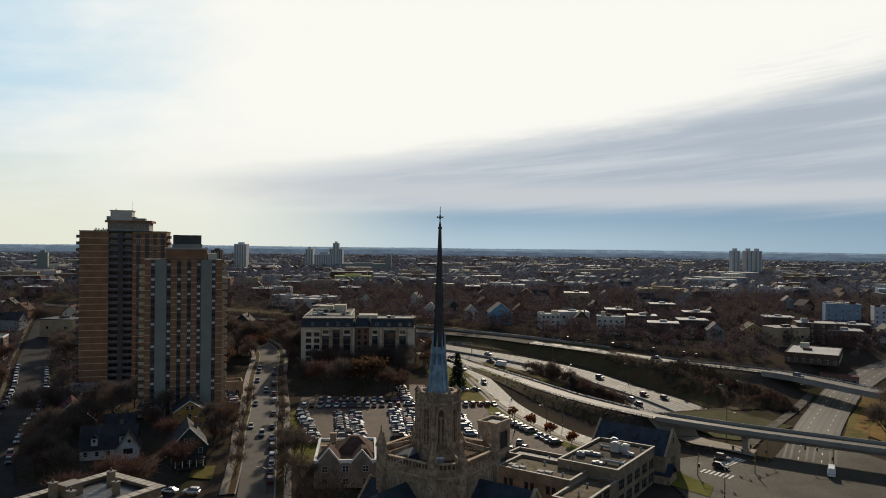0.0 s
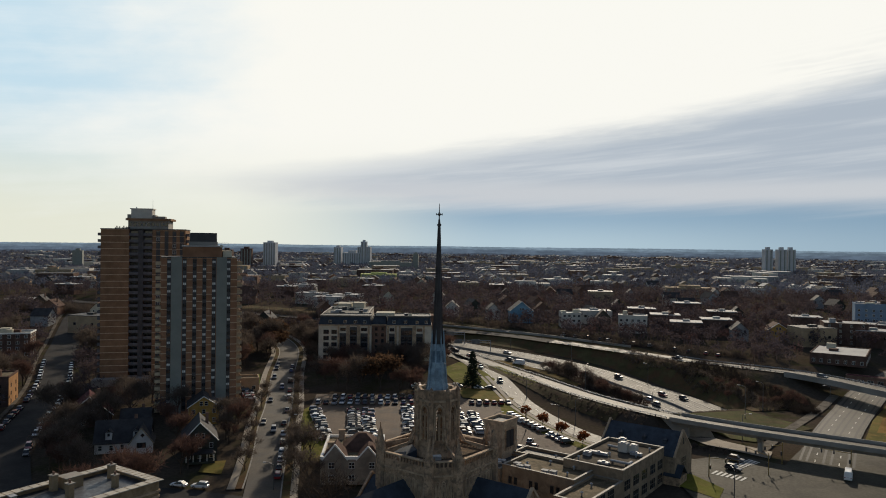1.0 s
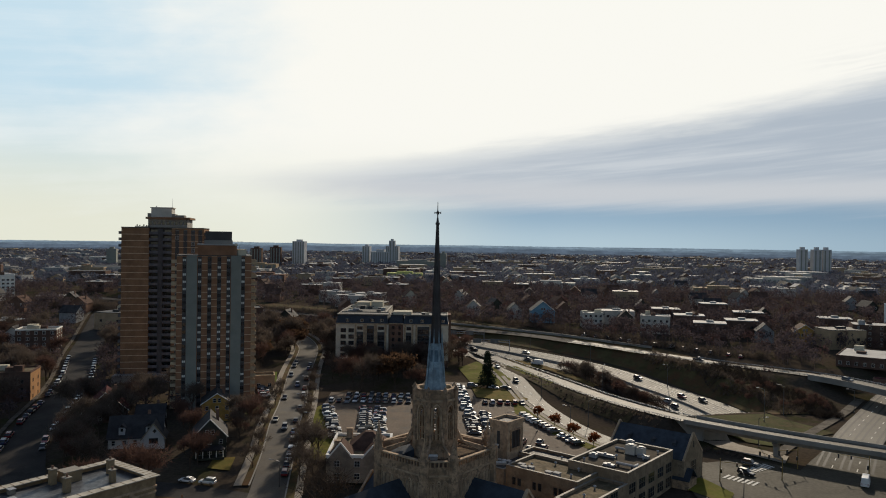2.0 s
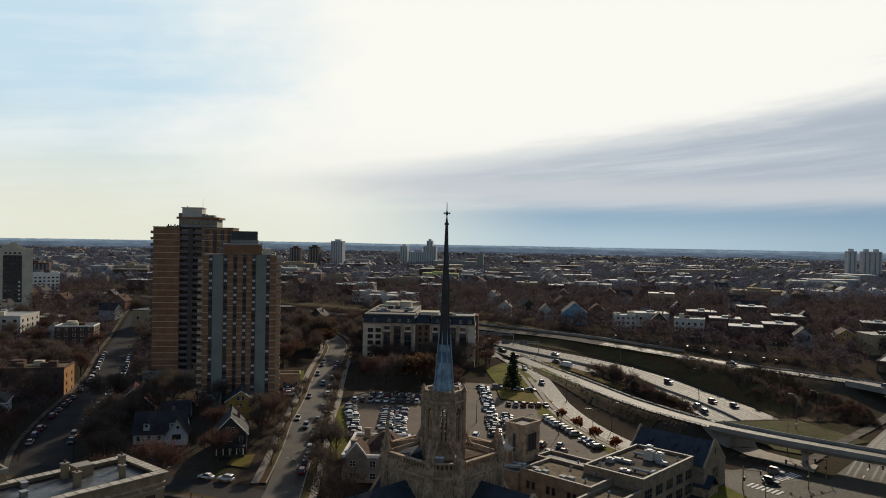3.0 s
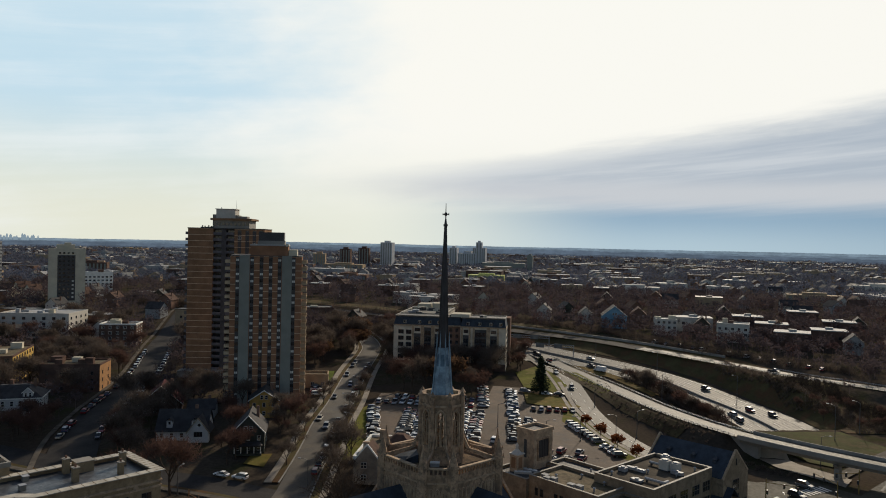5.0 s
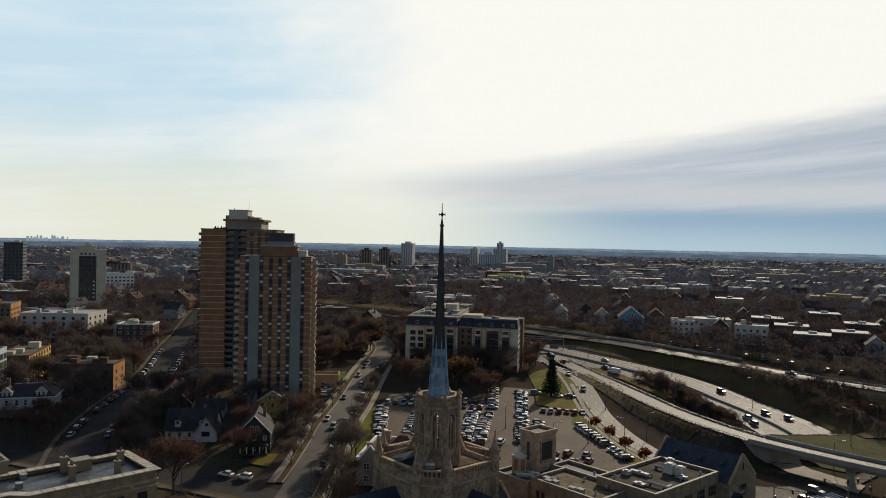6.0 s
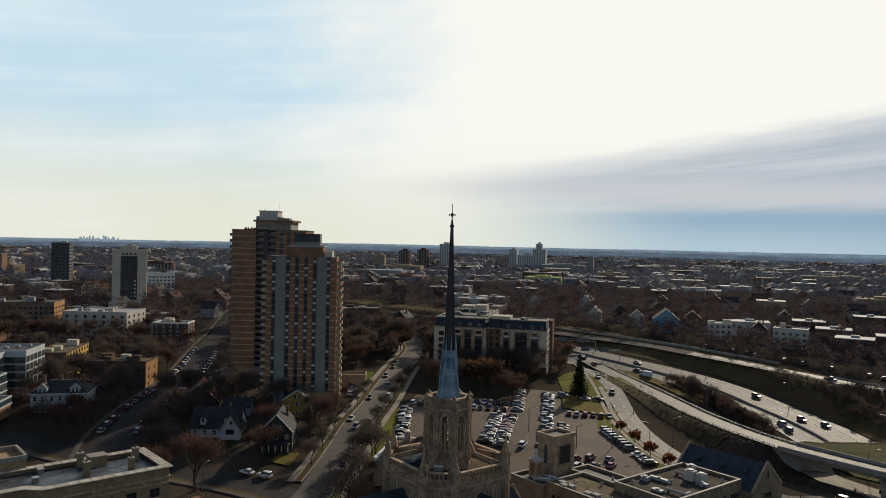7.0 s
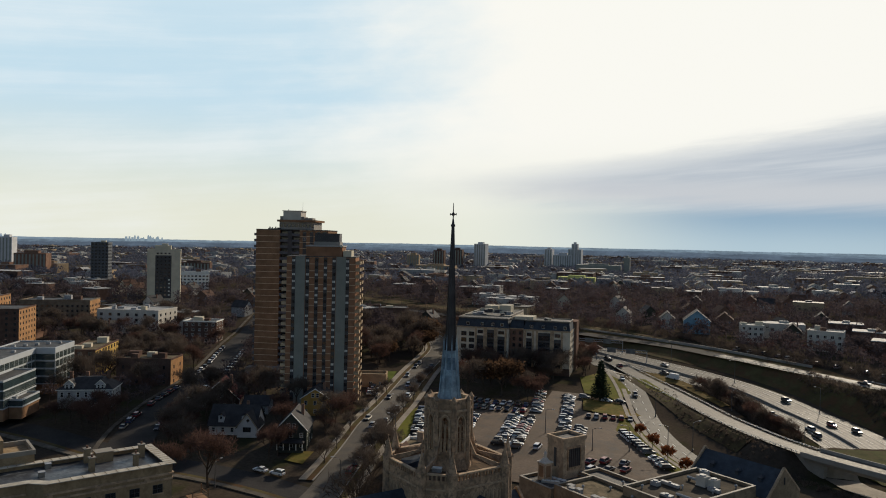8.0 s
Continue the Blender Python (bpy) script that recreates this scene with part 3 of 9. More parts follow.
def church():
    g = land1(CX, CY)
    ch = thing("church", CX, CY, g, CH_ROT, "tan limestone gothic church with octagonal lantern and slender dark spire", "church")
    z = lambda v: v - g
    roof_z, par_z = 22.9, 24.4
    bm = BM()
    prism(bm, OCT(10.6, 4.24), 0, z(roof_z))
    part("crossing_wall", bm, STONE, ch)
    bm = BM()
    prism(bm, OCT(10.55, 4.2), z(roof_z), z(roof_z) + 0.08)
    part("crossing_roof", bm, material("dusty_roof", (0.13, 0.092, 0.06), 0.95, vary=0.35, scale=0.4, grain=3.0, second=(0.07, 0.055, 0.042), spots=0.3), ch, "dusty gravel roof round the lantern")
    # string courses and arcaded parapet
    for zz, hh, o in ((roof_z - 6.4, 0.35, 0.25), (roof_z - 1.3, 0.3, 0.2), (par_z, 0.28, 0.2)):
        parapet(ch, OCT(10.6 + o, 4.24 + o * 0.6), z(zz), hh, 0.75, STONE_LIGHT, "string_course")
    parapet(ch, OCT(10.6, 4.24), z(roof_z) - 0.05, 0.5, 0.45, STONE, "parapet_base")
    P = OCT(10.6, 4.24)
    bm, blind = BM(), BM()
    for i in range(8):
        a, b = Vector(P[i]), Vector(P[(i + 1) % 8])
        L = (b - a).length
        e = (b - a) / L
        n = max(4, int(L / 0.75))
        rot = math.degrees(math.atan2(e.y, e.x))
        for k in range(n):
            q = a + e * (L * (k + 0.5) / n)
            m = pose(q.x, q.y, 0, 0, 0, rot)
            prism(bm, [tuple((m @ Vector((sx, sy, 0)))[:2]) for sx, sy in ((-0.16, 0.05), (0.16, 0.05), (0.16, 0.4), (-0.16, 0.4))], z(roof_z) + 0.4, z(par_z) + 0.02)
        n2 = max(4, int(L / 1.05))
        for k in range(n2):
            q = a + e * (L * (k + 0.5) / n2)
            arch_frame(blind, 0.95, 3.6, 0.16, 0.17, z(roof_z - 5.7), pose(q.x, q.y, 0, 0, 0, rot))
            arch_frame(blind, 0.5, 2.6, 0.10, 0.1, z(roof_z - 5.2), pose(q.x, q.y, 0, 0, 0, rot))
    part("pierced_parapet", bm, STONE, ch)
    part("blind_arcade", blind, STONE_LIGHT, ch, "row of blind pointed arches")
    for x, y in P:
        pinnacle(ch, x * 0.985, y * 0.985, z(roof_z - 7.5), 1.9, 9.3, 3.9)
    # lantern
    zl0, zl1 = roof_z + 0.05, 36.3
    R = 4.15
    oct_l = ring(8, R / math.cos(math.pi / 8), math.pi / 8)
    bm = BM()
    prism(bm, ring(8, R * 1.2, math.pi / 8), z(zl0), z(zl0 + 2.2), ring(8, R * 1.1, math.pi / 8))
    for i in range(8):
        a, b = Vector(oct_l[i]), Vector(oct_l[(i + 1) % 8])
        e = (b - a).normalized()
        L = (b - a).length
        # piers at the corners of each side, sill and head walls
        rot = math.degrees(math.atan2(e.y, e.x))
        m = pose(*((a + b) / 2), 0, 0, 0, rot)
        def slab(x0, x1, za, zb, d=0.8):
            prism(bm, [tuple((m @ Vector((sx, sy, 0)))[:2]) for sx, sy in ((x0, 0), (x1, 0), (x1, d), (x0, d))], za, zb)
        slab(-L / 2, -0.86, z(zl0 + 2), z(zl1 - 1.7))
        slab(0.86, L / 2, z(zl0 + 2), z(zl1 - 1.7))
        slab(-0.86, 0.86, z(zl0 + 2), z(zl0 + 3.7))
        # spandrels beside the arch head
        o = pointed(1.72, 7.3)
        base = z(zl0 + 3.5)
        topz = z(zl1 - 1.7)
        half = [p for p in o if p[0] <= 1e-6]
        for s in (-1, 1):
            for j in range(1, len(half) - 1):
                (xa, za), (xb, zb) = half[j], half[j + 1]
                if zb - za < 1e-4:
                    continue
                pts = [(s * xa, base + za), (s * xb, base + zb), (s * xb, topz), (s * xa, topz)]
                f = [bm.verts.new(m @ Vector((px, 0.0, pz))) for px, pz in pts]
                k = [bm.verts.new(m @ Vector((px, 0.8, pz))) for px, pz in pts]
                bm.faces.new(f), bm.faces.new(k), bm.faces.new((f[0], f[1], k[1], k[0]))
    bmesh.ops.recalc_face_normals(bm, faces=bm.faces[:])
    lan = part("lantern", bm, STONE, ch, "octagonal open stone lantern with tall traceried windows")
    for i in range(8):
        a, b = Vector(oct_l[i]), Vector(oct_l[(i + 1) % 8])
        e = (b - a).normalized()
        m = pose(*((a + b) / 2), 0, 0, 0, math.degrees(math.atan2(e.y, e.x)))
        bm = BM()
        arch_frame(bm, 2.3, 7.9, 0.24, 0.3, z(zl0 + 3.4), m)
        arch_frame(bm, 1.76, 7.3, -0.05, 0.24, z(zl0 + 3.6), m)
        for s in (-0.42, 0.42):
            arch_frame(bm, 0.86, 5.4, -0.1, 0.2, z(zl0 + 3.6), m @ pose(s, 0, 0))
            arch_frame(bm, 0.5, 2.4, -0.1, 0.12, z(zl0 + 3.6), m @ pose(s, 0, 0))
        for q in ((-0.16, 0.16, 3.6, 9.2),):
            v = [m @ Vector((x, y, z(zl0 + zz))) for x, y, zz in ((q[0], 0.2, q[2]), (q[1], 0.2, q[2]), (q[1], 0.2, q[3]), (q[0], 0.2, q[3]))]
            bm.faces.new([bm.verts.new(p) for p in v])
        c = m @ Vector((0, 0.22, z(zl0 + 9.3)))
        for k in range(10):
            a0, a1 = k * 0.628, (k + 1) * 0.628
            tube(bm, c + m.to_3x3() @ Vector((0.5 * math.cos(a0), 0, 0.5 * math.sin(a0))), c + m.to_3x3() @ Vector((0.5 * math.cos(a1), 0, 0.5 * math.sin(a1))), 0.08, n=4)
        for zz in (4.9, 6.2, 7.5):
            tube(bm, m @ Vector((-0.9, 0.25, z(zl0 + zz))), m @ Vector((0.9, 0.25, z(zl0 + zz))), 0.11, n=4)
        part("tracery", bm, STONE_LIGHT, lan)
    # corner shafts, cornice and battlement
    for x, y in oct_l:
        bm = BM()
        prism(bm, ring(6, 0.55, 0, x * 1.01, y * 1.01), z(zl0), z(zl1 + 0.4))
        prism(bm, ring(6, 0.68, 0, x * 1.02, y * 1.02), z(zl1 + 0.4), z(zl1 + 0.65))
        spike(bm, ring(6, 0.6, 0, x * 1.02, y * 1.02), z(zl1 + 0.65), (x * 1.02, y * 1.02, z(zl1 + 1.5)))
        part("corner_shaft", bm, STONE, lan)
    parapet(lan, ring(8, R * 1.16, math.pi / 8), z(zl1 - 1.7), 0.4, 1.2, STONE_LIGHT, "cornice")
    parapet(lan, ring(8, R * 1.10, math.pi / 8), z(zl1 - 1.3), 2.0, 0.9, STONE, "battlement")
    bm = BM()
    prism(bm, ring(8, R * 1.05, math.pi / 8), z(zl1 - 1.5), z(zl1 - 0.6))
    part("lantern_roof", bm, LEAD, lan)
    # flying buttresses from the outer corners to the lantern
    for i in range(8):
        a = Vector(P[i])
        d = -a.normalized()
        s = Vector((-d.y, d.x)) * 0.2
        r0, r1 = (a.length - 0.9), R * 1.02
        bm = BM()
        prof = [(r0, roof_z + 0.2), (r0, roof_z + 1.9), (r1 + 1.9, roof_z + 3.1), (r1 + 0.8, roof_z + 5.2), (r1, roof_z + 7.2), (r1, roof_z + 5.7), (r1 + 1.3, roof_z + 2.9), (r0 - 1.0, roof_z + 0.9)]
        f = [bm.verts.new((-d.x * r + s.x, -d.y * r + s.y, z(h))) for r, h in prof]
        k = [bm.verts.new((-d.x * r - s.x, -d.y * r - s.y, z(h))) for r, h in prof]
        bm.faces.new(f), bm.faces.new(k[::-1])
        for j in range(8):
            bm.faces.new((f[j], k[j], k[(j + 1) % 8], f[(j + 1) % 8]))
        bmesh.ops.recalc_face_normals(bm, faces=bm.faces[:])
        bmesh.ops.triangulate(bm, faces=bm.faces[:])
        part("flying_buttress", bm, STONE, ch)
    # blue metal foot of the spire, with ribs and gablets
    zb0, zb1, zt = 35.6, 46.3, 71.6
    r0, r1 = 2.05, 1.12
    bm = BM()
    prism(bm, ring(8, r0 * 1.12, math.pi / 8), z(zb0), z(zb0 + 1.3), ring(8, r0 * 1.04, math.pi / 8))
    prism(bm, ring(8, r0, math.pi / 8), z(zb0 + 1.3), z(zb1), ring(8, r1, math.pi / 8))
    sp = part("spire_base", bm, VERDIGRIS, ch, "pale blue metal spire base with ribs")
    for i in range(8):
        a = math.pi / 8 + i * math.pi / 4
        c, s = math.cos(a), math.sin(a)
        bm = BM()
        tube(bm, (c * r0 * 1.08, s * r0 * 1.08, z(zb0)), (c * r1 * 1.25, s * r1 * 1.25, z(zb1 + 0.6)), 0.2, 0.13, 5)
        spike(bm, ring(4, 0.18, 0, c * r1 * 1.25, s * r1 * 1.25), z(zb1 + 0.5), (c * r1 * 1.2, s * r1 * 1.2, z(zb1 + 3.4)))
        spike(bm, ring(4, 0.3, a, c * r0 * 1.2, s * r0 * 1.2), z(zb0), (c * r0 * 1.1, s * r0 * 1.1, z(zb0 + 2.4)))
        part("rib", bm, VERDIGRIS, sp)
        a2 = a + math.pi / 8
        for zz, rr, hh in ((zb0 + 3.3, 0.82, 0.25), (zb0 + 6.6, 0.66, 0.2)):
            bm = BM()
            k = np.interp(zz, [zb0 + 1.3, zb1], [r0, r1]) * 0.93
            q0, q1 = a, a + math.pi / 4
            k2 = k / 0.93 * 1.01
            tube(bm, (math.cos(q0) * k2, math.sin(q0) * k2, z(zz)), (math.cos(q1) * k2, math.sin(q1) * k2, z(zz)), 0.09, n=4)
            part("hoop", bm, VERDIGRIS, sp)
        bm = BM()
        # tall louvre slot on each side
        k0, k1 = np.interp(zb0 + 6.9, [zb0 + 1.3, zb1], [r0, r1]) * 0.945, np.interp(zb0 + 9.3, [zb0 + 1.3, zb1], [r0, r1]) * 0.945
        ca, sa = math.cos(a2), math.sin(a2)
        pts = []
        for kk, zz, ww in ((k0, zb0 + 6.9, 0.42), (k1, zb0 + 9.3, 0.3)):
            for sgn in (-1, 1):
                pts.append((ca * kk - sa * ww * sgn, sa * kk + ca * ww * sgn, z(zz)))
        v = [bm.verts.new(pts[i2]) for i2 in (0, 1, 3, 2)]
        bm.faces.new(v)
        # darker copy of the blue metal puts the slot's shade into colour
        part("louvre", bm, material("shaded_blue_metal", (0.13, 0.19, 0.245), 0.6, 0.1, vary=0.3, scale=0.6), sp)
    bm = BM()
    prism(bm, ring(8, r1 * 0.98, math.pi / 8), z(zb1 - 0.2), z(zt), ring(8, 0.26, math.pi / 8))
    prism(bm, ring(8, 0.45, 0), z(zt - 0.2), z(zt + 0.25))
    prism(bm, ring(8, 0.3, 0), z(zt + 0.25), z(zt + 1.3), ring(8, 0.16, 0))
    shaft = part("spire", bm, LEAD, ch, "slender dark metal spire")
    for i in range(8):
        a = math.pi / 8 + i * math.pi / 4
        bm = BM()
        tube(bm, (math.cos(a) * r1, math.sin(a) * r1, z(zb1)), (math.cos(a) * 0.27, math.sin(a) * 0.27, z(zt)), 0.09, 0.04, 4)
        part("rib", bm, LEAD, shaft)
    bm = BM()
    tube(bm, (0, 0, z(zt + 1.2)), (0, 0, z(76.2)), 0.13, 0.06, 6)
    zc = 73.9
    q = radians(35)
    for a in (q, q + math.pi / 2):
        ux, uy = math.cos(a), math.sin(a)
        tube(bm, (-ux * 0.62, -uy * 0.62, z(zc)), (ux * 0.62, uy * 0.62, z(zc)), 0.1, n=5)
        for s in (-1, 1):
            tube(bm, (s * ux * 0.62, s * uy * 0.62, z(zc - 0.22)), (s * ux * 0.62, s * uy * 0.62, z(zc + 0.22)), 0.1, n=5)
            tube(bm, (0, 0, z(zc - 0.5)), (s * ux * 0.32, s * uy * 0.32, z(zc)), 0.07, n=4)
            tube(bm, (0, 0, z(zc + 0.5)), (s * ux * 0.32, s * uy * 0.32, z(zc)), 0.07, n=4)
    part("cross", bm, LEAD, ch, "ornate metal cross")
    # slate-roofed arms of the church
    for name, ang, ln in (("nave", -90, 26), ("transept", 0, 13), ("transept", 180, 8), ("chancel", 90, 8)):
        m = pose(0, 0, 0, 0, 0, ang + 90)
        low = ang > 45
        w = 4.4 if low else 6.4
        eave, ridge = (10.5, 14.6) if low else (13.2, 19.8)
        bm = BM()
        prism(bm, [tuple((m @ Vector(p))[:2]) for p in ((-w, -10.5 - ln, 0), (w, -10.5 - ln, 0), (w, -10.4, 0), (-w, -10.4, 0))], 0, z(eave))
        v = [bm.verts.new(m @ Vector(p)) for p in ((-w, -10.5 - ln, z(eave)), (w, -10.5 - ln, z(eave)), (0, -10.5 - ln, z(ridge)))]
        k = [bm.verts.new(m @ Vector(p)) for p in ((-w, -10.0 - ln, z(eave)), (w, -10.0 - ln, z(eave)), (0, -10.0 - ln, z(ridge)))]
        bm.faces.new(v), bm.faces.new(k[::-1])
        part("%s_wall" % name, bm, STONE, ch)
        bm = BM()
        gable(bm, -w, -10.1 - ln, w, -10.62, z(eave), z(ridge), 0.0, 0.25, "y")
        bmesh.ops.transform(bm, matrix=m, verts=bm.verts[:])
        part("%s_roof" % name, bm, SLATE, ch, "steep blue-black slate roof")
        bm = BM()
        for s in (-1, 1):
            tube(bm, m @ Vector((s * (w + 0.3), -10.6 - ln, z(eave - 0.3))), m @ Vector((0, -10.6 - ln, z(ridge + 0.6))), 0.4, n=4)
        part("%s_coping" % name, bm, STONE_LIGHT, ch)
    # dark sloping body added where the inner roof lies in shade
    q = radians(35)
    bm = BM()
    fx, fy = -math.sin(q), -math.cos(q)
    gx, gy = math.cos(q), -math.sin(q)
    v = [bm.verts.new((fx * r + gx * u, fy * r + gy * u, z(h))) for r, u, h in ((9.6, -3.0, roof_z + 0.2), (9.6, 3.0, roof_z + 0.2), (4.9, 2.0, roof_z + 1.7), (4.9, -2.0, roof_z + 1.7), (9.6, -3.0, roof_z), (9.6, 3.0, roof_z), (4.9, 2.0, roof_z), (4.9, -2.0, roof_z))]
    for f in ((0, 1, 2, 3), (0, 4, 5, 1), (1, 5, 6, 2), (2, 6, 7, 3), (3, 7, 4, 0)):
        bm.faces.new([v[i] for i in f])
    bmesh.ops.recalc_face_normals(bm, faces=bm.faces[:])
    part("apron_roof", bm, SLATE, ch, "dark sheet put in for shade at the lantern's foot")
    # skylight hatch on the crossing roof
    hatch = thing("roof_hatch", CX + 0.4, CY - 7.2, roof_z + 0.75, -80 + 90, "small pale skylight hatch on the crossing roof", "skylight")
    bm = BM()
    box(bm, -0.9, -0.6, 0, 0.9, 0.6, 0.7)
    part("curb", bm, STEEL, hatch)
    bm = BM()
    prism(bm, rect(-0.95, -0.65, 0.95, 0.65), 0.7, 0.82)
    part("lid", bm, BLIND, hatch, "pale translucent lid")


church()


# ---------- the two apartment towers ----------
def balcony_mesh(w, depth, slab=0.22, rail=1.0):
    bm = BM()
    box(bm, -w / 2, -depth, 0, w / 2, 0.02, slab)
    box(bm, -w / 2, -depth, slab, w / 2, -depth + 0.08, slab + rail)
    box(bm, -w / 2, -depth, slab, -w / 2 + 0.08, 0, slab + rail)
    box(bm, w / 2 - 0.08, -depth, slab, w / 2, 0, slab + rail)
    me = bpy.data.meshes.new("balcony")
    bm.to_mesh(me)
    bm.free()
    return me


def edge_mesh(length):
    """The pale edge of a floor slab."""
    bm = BM()
    box(bm, 0, -0.05, -0.12, length, 0.02, 0.09)
    me = bpy.data.meshes.new("slab_edge")
    bm.to_mesh(me)
    bm.free()
    me.materials.append(material("pale_slab_edge", (0.62, 0.46, 0.31), 0.8))
    return me


def tower_tan():
    """The taller slab with recessed balconies."""
    w, d, top, th = 34.0, 17.0, 72.0, 15.0
    ax, ay = -150.9, 304.0
    c = Vector((ax, ay, 0)) + pose(0, 0, 0, 0, 0, th).to_3x3() @ Vector((w / 2, d / 2, 0))
    g = land1(c.x, c.y)
    tw = thing("apartment_tower", c.x, c.y, g - 0.5, th, "tall tan brick tower with dark recessed balconies and rooftop block", "apartment tower")
    H = top - g + 0.5
    fh = 2.76
    n = int(H / fh)
    z0 = H - n * fh
    rx0, rx1 = -w / 2 + 11.2, -w / 2 + 20.6      # the recessed bay
    bm = BM()
    box(bm, -w / 2, -d / 2, 0, rx0, d / 2, H)
    box(bm, rx1, -d / 2, 0, w / 2, d / 2, H)
    part("wall", bm, BRICK_TAN, tw)
    bm = BM()
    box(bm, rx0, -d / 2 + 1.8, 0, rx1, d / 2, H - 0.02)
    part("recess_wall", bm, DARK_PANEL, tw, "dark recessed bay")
    bm = BM()
    box(bm, (rx0 + rx1) / 2 - 1.0, -d / 2 + 0.1, 0, (rx0 + rx1) / 2 + 1.0, -d / 2 + 1.9, H - 0.3)
    part("pier", bm, material("slate_grey_panel", (0.085, 0.08, 0.08), 0.7), tw, "dark blue-grey pier")
    bal = balcony_mesh(3.7, 1.75)
    bal.materials.append(material("grey_balcony_panel", (0.12, 0.115, 0.12), 0.75))
    for a, b in ((-w / 2 - 0.03, rx0 - 0.02), (rx1 + 0.02, w / 2 + 0.03)):
        edge = edge_mesh(b - a)
        for k in range(1, n + 1):
            shared("slab_edge", edge, tw, pose(a, -d / 2, z0 + k * fh))
    side = balcony_mesh(5.0, 1.5)
    side.materials.append(MATS["grey_balcony_panel"])
    door = window_mesh(3.0, 1.9, DARK_FRAME, None, 2, 1)
    win = window_mesh(1.5, 1.45, DARK_FRAME, None, 2, 1)
    blind = window_mesh(1.5, 1.45, PALE_FRAME, BLIND, 2, 1)
    rng = random.Random(5)
    for k in range(n):
        zz = z0 + k * fh
        for x in (rx0 + 1.85, rx1 - 1.85):
            shared("balcony", bal, tw, pose(x, -d / 2 + 1.8, zz))
            shared("balcony_door", door, tw, pose(x, -d / 2 + 1.8, zz + 0.25))
        shared("side_balcony", side, tw, pose(-w / 2, 2.0, zz, 0, 0, -90))
        shared("side_balcony", side, tw, pose(-w / 2, -4.6, zz, 0, 0, -90))
        shared("side_balcony", side, tw, pose(w / 2, -4.6, zz, 0, 0, 90))
        for x in (rx1 + 2.3, rx1 + 5.7, rx1 + 8.9, rx1 + 11.9):
            shared("window", blind if rng.random() < 0.25 else win, tw, pose(x, -d / 2, zz + 0.75))
    # dark spandrel strips between the windows, one strip a column
    for x in (rx1 + 2.3, rx1 + 5.7, rx1 + 8.9, rx1 + 11.9):
        bm = BM()
        box(bm, x - 0.8, -d / 2 - 0.05, z0, x + 0.8, -d / 2 + 0.02, H - 1.0)
        part("window_strip", bm, DARK_PANEL, tw)
    bm = BM()
    box(bm, -w / 2 - 0.2, -d / 2 - 0.2, H, w / 2 + 0.2, d / 2 + 0.2, H + 0.35)
    part("roof", bm, ROOF_TAR, tw)
    bm = BM()
    box(bm, -6.4, -d / 2 + 1.0, H + 0.3, 9.9, d / 2 - 2, H + 3.9)
    part("penthouse", bm, CONCRETE, tw, "set-back concrete penthouse")
    bm = BM()
    box(bm, -7.3, -d / 2 + 0.2, H + 3.9, 11.0, d / 2 - 1, H + 4.8)
    part("penthouse_roof", bm, BRICK_TAN, tw, "overhanging brown roof edge")
    for q in range(9):
        shared("penthouse_window", window_mesh(1.3, 1.5, DARK_FRAME), tw, pose(-5.4 + q * 1.8, -d / 2 + 1.0, H + 1.5))
    bm = BM()
    box(bm, -6.0, -3.4, H + 4.8, 2.6, 4.5, H + 9.2)
    box(bm, -6.4, -3.6, H + 8.9, 3.0, 4.7, H + 9.25)
    part("lift_house", bm, PLASTER, tw, "pale rooftop lift house")
    for px0, px1, py, pz in ((-7.6, -6.0, 3.0, 6.6), (2.6, 4.0, 3.0, 6.4), (4.2, 7.8, 2.6, 5.9)):
        bm = BM()
        box(bm, px0, -py, H + 4.8, px1, py, H + pz)
        part("plant_box", bm, CONCRETE, tw)
    bm = BM()
    tube(bm, (2.3, 0, H + 9.2), (2.3, 0, H + 13.5), 0.07, 0.03)
    tube(bm, (-4.2, -1, H + 9.2), (-4.2, -1, H + 9.9), 0.2, 0.2)
    part("antenna", bm, STEEL, tw)
    bm = BM()
    rng2 = random.Random(8)
    for i in range(11):
        x = -w / 2 + 5.5 + i * 0.55
        box(bm, x, -d / 2 + 0.3, H + 0.35, x + 0.3, -d / 2 + 1.2, H + 0.6 + rng2.random() * 0.9)
    part("roof_clutter", bm, DARK_PANEL, tw)
    bm = BM()
    box(bm, -19, -d / 2 - 6, 0, 20, -d / 2 + 0.5, 3.0)
    part("podium", bm, CONCRETE, tw, "low concrete podium")


